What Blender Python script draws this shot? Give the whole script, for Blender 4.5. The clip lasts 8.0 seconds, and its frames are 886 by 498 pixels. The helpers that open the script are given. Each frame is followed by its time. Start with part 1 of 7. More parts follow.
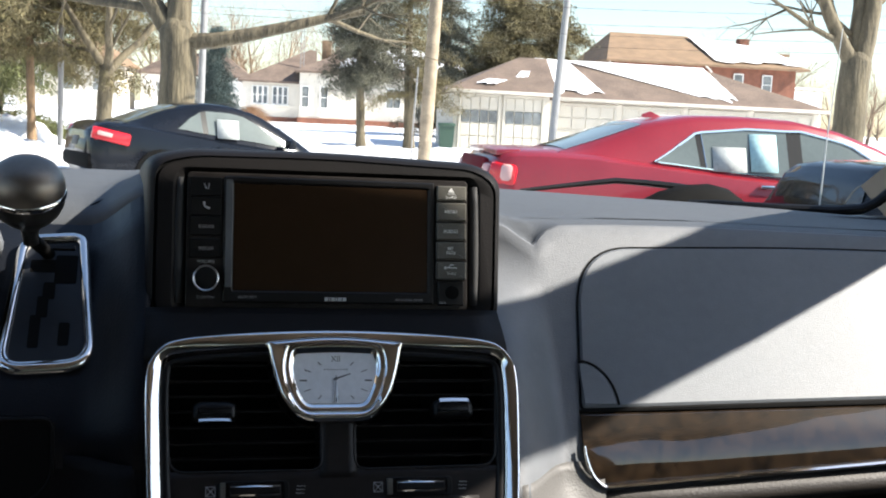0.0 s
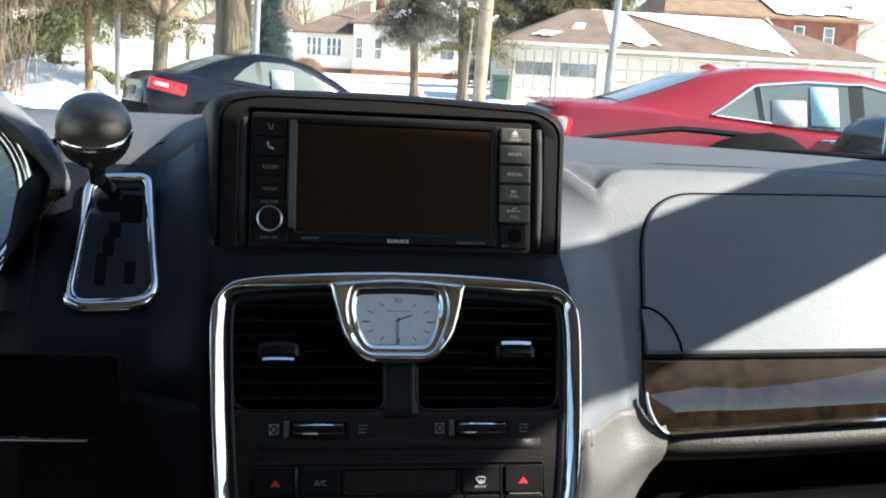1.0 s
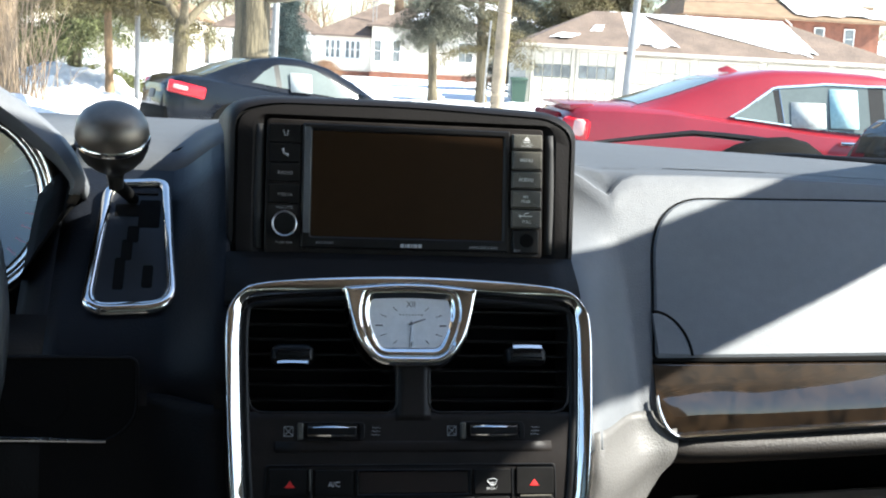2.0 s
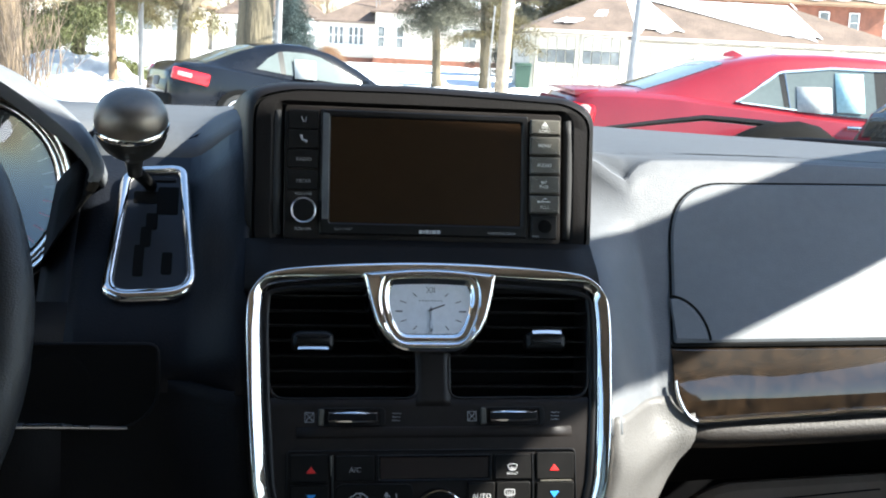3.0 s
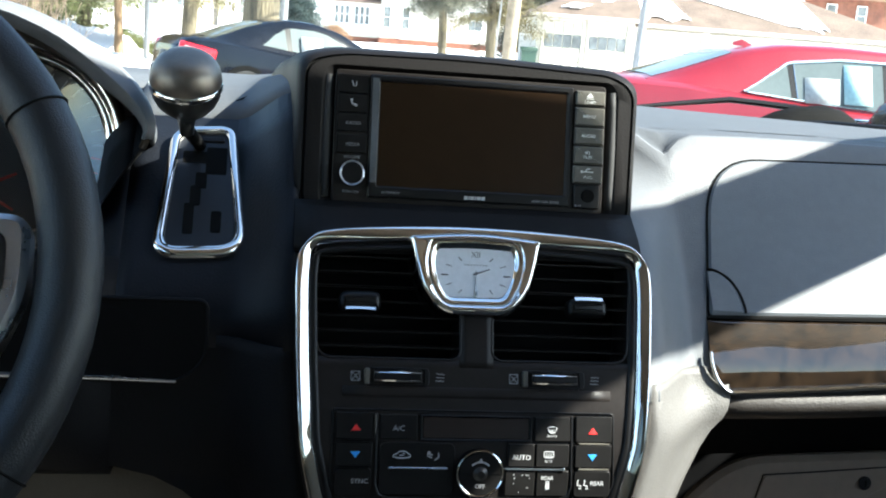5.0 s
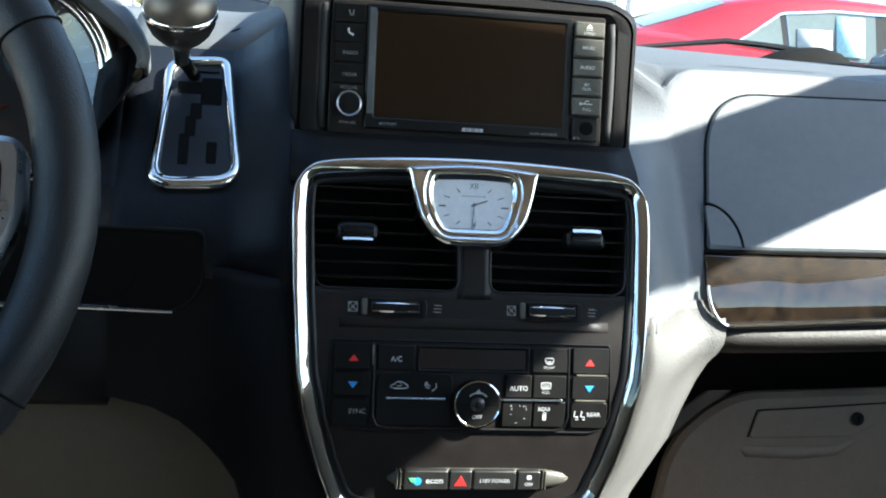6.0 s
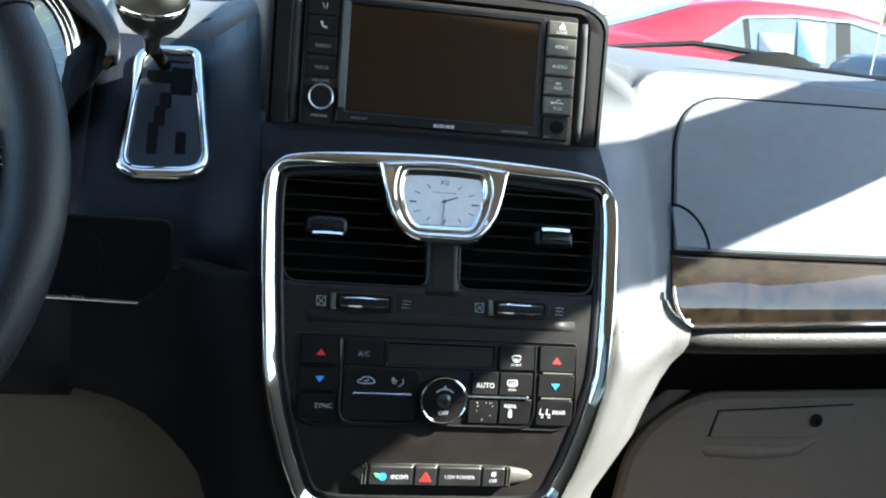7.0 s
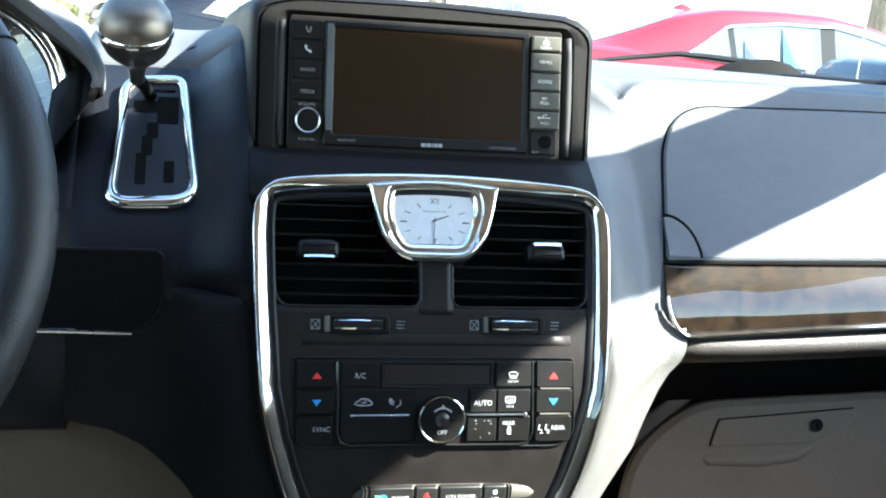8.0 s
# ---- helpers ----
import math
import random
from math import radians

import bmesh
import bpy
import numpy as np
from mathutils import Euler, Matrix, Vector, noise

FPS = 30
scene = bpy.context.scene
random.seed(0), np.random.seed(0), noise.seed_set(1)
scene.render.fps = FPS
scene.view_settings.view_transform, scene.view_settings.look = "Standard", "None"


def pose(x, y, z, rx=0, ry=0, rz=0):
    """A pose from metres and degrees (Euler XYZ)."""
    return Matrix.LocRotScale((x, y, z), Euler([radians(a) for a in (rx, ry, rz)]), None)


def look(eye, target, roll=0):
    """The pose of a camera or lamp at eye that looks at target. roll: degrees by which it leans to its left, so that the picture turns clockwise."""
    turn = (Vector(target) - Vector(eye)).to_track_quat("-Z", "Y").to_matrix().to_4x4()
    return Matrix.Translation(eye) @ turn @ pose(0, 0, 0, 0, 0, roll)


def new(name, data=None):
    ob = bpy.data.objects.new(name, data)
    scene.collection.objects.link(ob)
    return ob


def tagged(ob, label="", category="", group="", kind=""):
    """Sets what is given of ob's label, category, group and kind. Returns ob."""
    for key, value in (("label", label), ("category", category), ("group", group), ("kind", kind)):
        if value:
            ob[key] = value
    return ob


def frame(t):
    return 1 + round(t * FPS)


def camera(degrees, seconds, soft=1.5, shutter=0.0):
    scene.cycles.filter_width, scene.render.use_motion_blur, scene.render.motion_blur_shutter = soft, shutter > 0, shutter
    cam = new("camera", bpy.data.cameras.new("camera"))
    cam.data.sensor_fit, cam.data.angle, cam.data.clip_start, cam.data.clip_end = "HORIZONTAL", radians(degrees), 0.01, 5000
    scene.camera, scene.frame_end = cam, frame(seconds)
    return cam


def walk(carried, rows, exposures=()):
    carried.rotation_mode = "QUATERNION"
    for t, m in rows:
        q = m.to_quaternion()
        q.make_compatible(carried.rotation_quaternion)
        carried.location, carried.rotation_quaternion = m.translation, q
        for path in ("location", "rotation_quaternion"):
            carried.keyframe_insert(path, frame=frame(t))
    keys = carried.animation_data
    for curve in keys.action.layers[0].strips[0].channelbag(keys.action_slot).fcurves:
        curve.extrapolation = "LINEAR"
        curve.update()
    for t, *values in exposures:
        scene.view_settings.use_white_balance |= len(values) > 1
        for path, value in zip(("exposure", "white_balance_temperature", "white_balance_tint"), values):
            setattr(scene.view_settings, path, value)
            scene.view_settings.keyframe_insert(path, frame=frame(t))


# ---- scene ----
cam = camera(42.6, 8.0, soft=2.0)
PATH = [
    (0, (-0.1038, -0.8251, 1.2164), (0.3521, 1.1086, 0.9859), 2.85),
    (0.5, (-0.1118, -0.8213, 1.2123), (0.2467, 1.1275, 0.9416), 1.76),
    (1, (-0.1103, -0.8196, 1.2079), (0.2578, 1.1205, 0.8908), 3.10),
    (1.5, (-0.1110, -0.8245, 1.2117), (0.2515, 1.1179, 0.9017), 2.88),
    (1.7, (-0.1080, -0.8295, 1.2097), (0.2408, 1.1156, 0.9015), 2.98),
    (2.8, (-0.1136, -0.8312, 1.2198), (0.2115, 1.1122, 0.8769), 2.96),
    (3, (-0.1186, -0.8291, 1.2108), (0.2109, 1.1142, 0.8719), 2.75),
    (3.5, (-0.1324, -0.8240, 1.2362), (0.1842, 1.1253, 0.9200), 2.55),
    (4, (-0.1460, -0.8226, 1.2258), (0.2001, 1.1249, 0.9306), 2.33),
    (4.5, (-0.1537, -0.8283, 1.2273), (0.1818, 1.1234, 0.9472), 2.09),
    (5, (-0.1531, -0.8394, 1.1987), (0.1781, 1.0982, 0.8298), 4.33),
    (5.2, (-0.1541, -0.8444, 1.1967), (0.1783, 1.0883, 0.8040), 4.63),
    (6.3, (-0.1575, -0.8342, 1.1795), (0.2001, 1.0790, 0.7192), 4.58),
    (6.5, (-0.1572, -0.8331, 1.1936), (0.2031, 1.0787, 0.7296), 4.61),
    (7, (-0.1639, -0.8361, 1.1827), (0.2578, 1.0662, 0.7317), 6.26),
    (7.5, (-0.1586, -0.8396, 1.1873), (0.2481, 1.0652, 0.7332), 5.96),
    (8, (-0.1616, -0.8357, 1.1818), (0.2672, 1.0730, 0.7656), 4.09),
]
EXPOSURES = [(0.0, 1.55, 6600, 10), (1.0, 1.7, 6400, 7), (1.5, 1.9, 6350, 6), (3.0, 2.25, 6300, 6), (4.5, 2.55, 6400, 4), (5.2, 2.4, 6200, 2), (6.5, 2.8, 6100, 1), (7.0, 2.95, 6100, 1), (8.0, 3.4, 6100, 1)]
walk(cam, [(t, look(eye, target, roll)) for t, eye, target, roll in PATH], EXPOSURES)

# ---------------------------------------------------------------- light
SUN_TO = Vector((1.0, -0.38, 0.87)).normalized()
sun_data = bpy.data.lights.new("sun", "SUN")
sun_data.energy, sun_data.angle, sun_data.color = 5.0, radians(0.6), (1.0, 0.94, 0.85)
sun = new("sun", sun_data)
sun.matrix_world = look(SUN_TO * 50, (0, 0, 0))
world = bpy.data.worlds.new("sky")
scene.world = world
world.use_nodes = True
wn = world.node_tree
sky = wn.nodes.new("ShaderNodeTexSky")
sky.sky_type, sky.sun_disc = "NISHITA", False
sky.sun_elevation = math.asin(SUN_TO.z)
sky.sun_rotation = math.atan2(SUN_TO.x, SUN_TO.y)
sky.dust_density, sky.air_density = 0.6, 1.0
wn.links.new(sky.outputs[0], wn.nodes["Background"].inputs[0])
wn.nodes["Background"].inputs[1].default_value = 0.088


# ---------------------------------------------------------------- materials
def mat(name, color, rough=0.6, metal=0.0, var=0.15, scale=30.0, bump=0.0, bump_scale=400.0, coat=0.0, color2=None, piece=0.0, spec=0.5, stretch=1.0):
    """A surface with mottling at two scales and fine relief."""
    m = bpy.data.materials.new(name)
    m.use_nodes = True
    nt = m.node_tree
    b = nt.nodes["Principled BSDF"]
    b.inputs["Roughness"].default_value, b.inputs["Metallic"].default_value = rough, metal
    b.inputs["Coat Weight"].default_value = coat
    b.inputs["Coat Roughness"].default_value = 0.04
    b.inputs["Specular IOR Level"].default_value = spec
    co = nt.nodes.new("ShaderNodeTexCoord")
    src = co.outputs["Object"]
    if stretch != 1.0:
        mp = nt.nodes.new("ShaderNodeMapping")
        mp.inputs["Scale"].default_value = (1, 1, stretch)
        nt.links.new(src, mp.inputs["Vector"])
        src = mp.outputs[0]
    n1 = nt.nodes.new("ShaderNodeTexNoise")
    n1.inputs["Scale"].default_value, n1.inputs["Detail"].default_value = scale, 5
    n2 = nt.nodes.new("ShaderNodeTexNoise")
    n2.inputs["Scale"].default_value, n2.inputs["Detail"].default_value = scale * 9, 3
    for n in (n1, n2):
        nt.links.new(src, n.inputs["Vector"])
    add = nt.nodes.new("ShaderNodeMix")
    add.data_type = "FLOAT"
    add.inputs[0].default_value = 0.35
    nt.links.new(n1.outputs[0], add.inputs[2])
    nt.links.new(n2.outputs[0], add.inputs[3])
    ramp = nt.nodes.new("ShaderNodeValToRGB")
    c2 = color2 or [c * (1 - var) for c in color]
    c1 = color if color2 else [min(1, c * (1 + var)) for c in color]
    ramp.color_ramp.elements[0].color, ramp.color_ramp.elements[0].position = (*c2, 1), 0.36
    ramp.color_ramp.elements[1].color, ramp.color_ramp.elements[1].position = (*c1, 1), 0.64
    nt.links.new(add.outputs[0], ramp.inputs[0])
    out = ramp.outputs[0]
    if piece:
        info = nt.nodes.new("ShaderNodeObjectInfo")
        hsv = nt.nodes.new("ShaderNodeHueSaturation")
        mr = nt.nodes.new("ShaderNodeMapRange")
        mr.inputs[3].default_value, mr.inputs[4].default_value = 1 - piece, 1 + piece
        nt.links.new(info.outputs["Random"], mr.inputs[0])
        nt.links.new(mr.outputs[0], hsv.inputs["Value"])
        nt.links.new(out, hsv.inputs["Color"])
        out = hsv.outputs[0]
    nt.links.new(out, b.inputs["Base Color"])
    rr_ = nt.nodes.new("ShaderNodeMapRange")
    rr_.inputs[3].default_value, rr_.inputs[4].default_value = max(0.02, rough * 0.85), min(1, rough * 1.15)
    nt.links.new(n1.outputs[0], rr_.inputs[0])
    nt.links.new(rr_.outputs[0], b.inputs["Roughness"])
    if bump:
        n3 = nt.nodes.new("ShaderNodeTexNoise")
        n3.inputs["Scale"].default_value, n3.inputs["Detail"].default_value = bump_scale, 2
        nt.links.new(src, n3.inputs["Vector"])
        bp = nt.nodes.new("ShaderNodeBump")
        bp.inputs["Strength"].default_value, bp.inputs["Distance"].default_value = bump, 0.6 / bump_scale
        nt.links.new(n3.outputs[0], bp.inputs["Height"])
        nt.links.new(bp.outputs[0], b.inputs["Normal"])
    return m


def grain_mat(name, color, rough, strength=0.35, scale=420.0, var=0.08, spec=0.4):
    """Moulded plastic with a leather-like cell grain."""
    m = mat(name, color, rough, 0, var, 14.0, spec=spec)
    nt = m.node_tree
    v = nt.nodes.new("ShaderNodeTexVoronoi")
    v.inputs["Scale"].default_value = scale
    nt.links.new(nt.nodes["Texture Coordinate"].outputs["Object"], v.inputs["Vector"])
    bp = nt.nodes.new("ShaderNodeBump")
    bp.inputs["Strength"].default_value, bp.inputs["Distance"].default_value = strength, 0.0006
    nt.links.new(v.outputs["Distance"], bp.inputs["Height"])
    nt.links.new(bp.outputs[0], nt.nodes["Principled BSDF"].inputs["Normal"])
    return m


def glass_mat(name, tint=(1, 1, 1), rough=0.0, gloss=1.0, ior=1.45):
    """Thin pane: see-through with a Fresnel gloss."""
    m = bpy.data.materials.new(name)
    m.use_nodes = True
    nt = m.node_tree
    nt.nodes.remove(nt.nodes["Principled BSDF"])
    tr, gl, mx, fr = (nt.nodes.new(k) for k in ("ShaderNodeBsdfTransparent", "ShaderNodeBsdfGlossy", "ShaderNodeMixShader", "ShaderNodeFresnel"))
    tr.inputs[0].default_value = (*tint, 1)
    gl.inputs["Roughness"].default_value = rough
    gl.inputs[0].default_value = (gloss, gloss, gloss, 1)
    fr.inputs[0].default_value = ior
    nt.links.new(fr.outputs[0], mx.inputs[0])
    nt.links.new(tr.outputs[0], mx.inputs[1])
    nt.links.new(gl.outputs[0], mx.inputs[2])
    nt.links.new(mx.outputs[0], nt.nodes["Material Output"].inputs[0])
    return m


DASH = grain_mat("dash_plastic", (0.128, 0.136, 0.147), 0.5, 0.25, 800, spec=0.4)
DASH_TOP = grain_mat("dash_top_vinyl", (0.068, 0.074, 0.082), 0.6, 0.35, 700, spec=0.3)
# Dash plastic darkened and blued: shade and skylight are put into its colour.
DASH_SHADED = grain_mat("shaded_dash_plastic", (0.0056, 0.0070, 0.0104), 0.48, 0.25, 500, spec=0.20)
POD = grain_mat("pod_plastic", (0.0068, 0.0060, 0.0060), 0.55, 0.15, 600, spec=0.14)
PAD = grain_mat("padded_vinyl", (0.094, 0.091, 0.087), 0.55, 0.32, 560)
# Padding vinyl darkened: the unlit roll's shade is put into the colour.
ROLL_SHADED = grain_mat("shaded_roll_vinyl", (0.024, 0.020, 0.017), 0.5, 0.32, 560)
GLOVE = grain_mat("glove_box_plastic", (0.134, 0.146, 0.159), 0.5, 0.2, 900, spec=0.4)
BEIGE = grain_mat("beige_plastic", (0.215, 0.160, 0.115), 0.6, 0.25, 420)
SLAT = mat("vent_slat_plastic", (0.006, 0.0045, 0.004), 0.45, 0, 0.15, 60, spec=0.25)
BLACK = mat("black_plastic", (0.004, 0.004, 0.0045), 0.4, spec=0.3)
GAP = mat("shadow_gap_rubber", (0.004, 0.004, 0.004), 0.8, spec=0.1)
PANEL = mat("stack_panel_plastic", (0.0140, 0.0118, 0.0110), 0.42, 0, 0.2, 60, 0.1, 1500, spec=0.22)
GREY_BAR = mat("grey_bar", (0.075, 0.082, 0.088), 0.6)
LINING = mat("hood_lining", (0.034, 0.026, 0.019), 0.6, 0, 0.2, 20, spec=0.2)
# Near-black dash plastic: the shade low on the dash is put into its colour.
DASH_DEEP_SHADE = grain_mat("deep_shade_dash_plastic", (0.0048, 0.0044, 0.0046), 0.55, 0.25, 500, spec=0.16)
GATE = mat("gate_plate_plastic", (0.0095, 0.0112, 0.0150), 0.4, 0, 0.15, 60, 0.1, 1500, spec=0.35)
# Pod plastic lightened: the light caught by the bevels is put into its colour.
BEVEL_LIT = mat("lit_bevel_plastic", (0.016, 0.0165, 0.0175), 0.7, 0, 0.15, 40)
# Far lighter than BUTTON: on the right radio keys it holds painted sunlight.
BUTTON_GREY = mat("grey_button_plastic", (0.085, 0.080, 0.066), 0.42, 0, 0.2, 60, 0.1, 1500)
BUTTON = mat("button_plastic", (0.0070, 0.0066, 0.0064), 0.5, 0, 0.2, 60, 0.1, 1500, spec=0.16)
SWITCH = mat("switch_plastic", (0.016, 0.0155, 0.015), 0.42, 0, 0.2, 60, 0.1, 1500)
CHROME = mat("chrome", (0.87, 0.85, 0.82), 0.06, 1.0, 0.02, 20)
SATIN = mat("satin_silver", (0.55, 0.57, 0.6), 0.28, 1.0, 0.05, 40)
SCREEN = mat("screen_glass", (0.0215, 0.0118, 0.0058), 0.25, 0, 0.1, 8, spec=0.25)
DISPLAY = mat("display_window", (0.015, 0.008, 0.007), 0.25, 0, 0.1, 20)
WHITE_INK = mat("white_print", (0.42, 0.43, 0.44), 0.6)
BRIGHT_INK = mat("bright_print", (0.62, 0.62, 0.60), 0.5)
FAINT_INK = mat("faint_print", (0.22, 0.22, 0.22), 0.6)
DIM_INK = mat("grey_print", (0.3, 0.31, 0.32), 0.6)
RED_INK = mat("red_print", (0.65, 0.02, 0.02), 0.5)
BLUE_INK = mat("blue_print", (0.04, 0.3, 0.75), 0.5)
GREEN_INK = mat("green_print", (0.1, 0.45, 0.2), 0.5)
CLOCK_FACE = mat("clock_face", (0.70, 0.72, 0.76), 0.45, 0, 0.05, 300)
CLOCK_INK = mat("clock_print", (0.13, 0.13, 0.14), 0.4)
DIAL = mat("gauge_dial", (0.03, 0.035, 0.045), 0.4)
LEATHER = grain_mat("wheel_leather", (0.012, 0.0135, 0.016), 0.45, 0.3, 900)
KNOB = mat("gloss_black", (0.02, 0.019, 0.017), 0.34, 0, 0.1, 20, coat=0.25)
CAP = mat("satin_knob_cap", (0.19, 0.17, 0.145), 0.42, 0.85, 0.1, 30)
HEADLINER = mat("headliner_cloth", (0.24, 0.19, 0.135), 0.9, 0, 0.1, 60)
CARPET = mat("carpet", (0.05, 0.05, 0.05), 0.95, 0, 0.3, 200)
TRIM_GREY = mat("cabin_trim", (0.20, 0.155, 0.11), 0.7, 0, 0.1, 30)
GLASS = glass_mat("windshield_glass", (0.95, 0.97, 0.96), 0.0, 0.25)
TINTED = glass_mat("privacy_glass", (0.12, 0.13, 0.13), 0.0, 0.8)
LENS = glass_mat("gauge_lens", (0.9, 0.95, 1.0), 0.02, 1.0, 2.1)
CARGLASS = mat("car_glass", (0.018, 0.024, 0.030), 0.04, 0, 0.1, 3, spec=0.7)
# Opaque panes; the bright snow and sky in them are put into the colour.
PALEGLASS = mat("pale_view_glass", (0.115, 0.135, 0.13), 0.06, 0, 0.08, 3, spec=0.7)
SNOW = mat("snow", (0.86, 0.88, 0.92), 0.7, 0, 0.04, 0.6, 0.5, 3.0)
ROADM = mat("wet_salted_asphalt", (0.30, 0.31, 0.33), 0.7, 0, 0.2, 0.8, 0.3, 30, color2=(0.52, 0.53, 0.56))
BARK = mat("bark", (0.108, 0.089, 0.057), 0.9, 0, 0.5, 6.0, 1.0, 11.0, stretch=0.18)
BARK_WARM = mat("pine_bark", (0.20, 0.13, 0.075), 0.9, 0, 0.4, 6.0, 0.9, 12.0, stretch=0.2)
BARK_OLD = mat("old_bark", (0.145, 0.105, 0.068), 0.9, 0, 0.5, 6.0, 1.0, 10.0, stretch=0.2)
TWIG = mat("bare_twigs", (0.27, 0.20, 0.14), 0.9, 0, 0.3, 2.0)
NEEDLE = mat("conifer_needles", (0.088, 0.086, 0.060), 0.8, 0, 0.4, 1.5)
PINE = mat("pine_needles", (0.125, 0.104, 0.048), 0.8, 0, 0.5, 1.0)
PINE_GREEN = mat("green_pine_needles", (0.115, 0.125, 0.048), 0.8, 0, 0.5, 1.0)
SPRUCE = mat("spruce_needles", (0.04, 0.062, 0.06), 0.8, 0, 0.4, 1.5)
SHRUB = mat("dry_shrub_leaves", (0.26, 0.15, 0.085), 0.85, 0, 0.3, 3)
POLEWOOD = mat("pole_wood", (0.30, 0.24, 0.17), 0.85, 0, 0.25, 5, 0.4, 20)
GALV = mat("galvanised_steel", (0.26, 0.26, 0.265), 0.5, 0.3, 0.1, 8)
SIDING = mat("cream_siding", (0.66, 0.61, 0.53), 0.7, 0, 0.05, 1.0)
CREAMPAINT = mat("cream_garage_paint", (0.54, 0.50, 0.43), 0.65, 0, 0.06, 2.0)
WHITEPAINT = mat("white_paint", (0.8, 0.79, 0.75), 0.6, 0, 0.04, 2.0)
SHINGLE = mat("brown_shingles", (0.145, 0.106, 0.085), 0.9, 0, 0.25, 1.2, 0.6, 12)
SHINGLE_TAN = mat("tan_shingles", (0.22, 0.145, 0.09), 0.9, 0, 0.2, 1.2, 0.6, 12)
BRICK = mat("red_brick", (0.20, 0.082, 0.052), 0.85, 0, 0.25, 2.5, 0.5, 14)
PANE = mat("dark_window_pane", (0.17, 0.185, 0.19), 0.12, 0, 0.4, 1.0)
REDPAINT = mat("red_car_paint", (0.25, 0.016, 0.027), 0.3, 0.2, 0.06, 3, coat=0.55)
DARKPAINT = mat("dark_car_paint", (0.006, 0.008, 0.0125), 0.14, 0, 0.15, 3, coat=0.15, spec=0.22)
BLACKPAINT = mat("black_car_paint", (0.005, 0.006, 0.008), 0.12, 0, 0.2, 3, coat=0.1, spec=0.25)
# Car red at half strength: the tail's shade is put into the colour.
RED_SHADED = mat("shaded_red_panel", (0.13, 0.009, 0.016), 0.7, 0, 0.15, 5, spec=0.1)
TYRE = mat("tyre_rubber", (0.02, 0.02, 0.02), 0.85)
RIM = mat("alloy_rim", (0.75, 0.76, 0.78), 0.3, 0.8, 0.05, 10)
TAILRED = mat("tail_lamp_red", (0.55, 0.012, 0.022), 0.15, 0, 0.1, 10, coat=0.6)
TAILCLEAR = mat("tail_lamp_clear", (0.60, 0.36, 0.34), 0.15, 0, 0.1, 10, coat=0.6)
STICKER = mat("white_paper", (0.36, 0.38, 0.38), 0.7)
RIM_DULL = mat("dull_plate", (0.10, 0.10, 0.10), 0.6)
STICKER_BLUE = mat("pale_blue_paper", (0.34, 0.53, 0.57), 0.7)
BIN = mat("green_bin_plastic", (0.03, 0.07, 0.05), 0.6)


def wood_mat():
    """Burl wood under a clear lacquer."""
    m = mat("burl_wood", (0.026, 0.0155, 0.0080), 0.5, 0, 0.6, 75, coat=1.0, color2=(0.0032, 0.0022, 0.0015), spec=0.05)
    nt = m.node_tree
    n = nt.nodes["Noise Texture"]
    nt.nodes["Principled BSDF"].inputs["Coat IOR"].default_value = 1.65
    n.inputs["Distortion"].default_value, n.inputs["Detail"].default_value = 0.9, 9
    return m


WOOD = wood_mat()


# ---------------------------------------------------------------- building helpers
def thing(name, label, category, group="", kind="", at=(0, 0, 0)):
    ob = new(name)
    ob.location = at
    ob.empty_display_size = 0.05
    tagged(ob, label, category, group, kind)
    return ob


def part(name, bm, material, parent, label="", smooth=True, angle=35):
    me = bpy.data.meshes.new(name)
    bmesh.ops.recalc_face_normals(bm, faces=bm.faces) if len(bm.faces) < 40000 else None
    bm.to_mesh(me)
    bm.free()
    me.materials.append(material)
    if smooth and len(me.polygons):
        me.shade_smooth()
        me.set_sharp_from_angle(angle=radians(angle))
    ob = new(name, me)
    if parent is not None:
        ob.parent = parent
        ob.location = -parent.location
        if parent.parent is not None:
            ob.location = (0, 0, 0)
    if label:
        ob["label"] = label
    return ob


def solid(ob, t=0.004, offset=-1):
    """Gives a skin its thickness, away from the cabin."""
    orient(ob, (0, -0.85, 1.2))
    md = ob.modifiers.new("thickness", "SOLIDIFY")
    md.thickness, md.offset = t, offset
    return ob


def orient(ob, toward):
    """Turns a thin pane so that it faces a point."""
    me = ob.data
    c = sum((p.center for p in me.polygons), Vector()) / len(me.polygons)
    n = sum((p.normal * p.area for p in me.polygons), Vector())
    if n.dot(Vector(toward) - c) < 0:
        me.flip_normals()
    return ob


def sheet(bm, rows, closed=False):
    vs = [[bm.verts.new(p) for p in r] for r in rows]
    for a, b in zip(vs, vs[1:]):
        n = len(a)
        for i in range(n if closed else n - 1):
            j = (i + 1) % n
            bm.faces.new((a[i], a[j], b[j], b[i]))
    return vs


def loft(bm, rings, cap=True):
    vs = sheet(bm, rings, True)
    if cap:
        bm.faces.new(vs[0])
        bm.faces.new(list(reversed(vs[-1])))
    return vs


def box(bm, c, s, rot=(0, 0, 0), bev=0.0):
    m = Matrix.Translation(c) @ Euler([radians(a) for a in rot]).to_matrix().to_4x4() @ Matrix.Diagonal((s[0], s[1], s[2], 1))
    r = bmesh.ops.create_cube(bm, size=1.0, matrix=m)
    if bev:
        es = list({e for v in r["verts"] for e in v.link_edges})
        bmesh.ops.bevel(bm, geom=es, offset=bev, segments=2, affect="EDGES", profile=0.5)


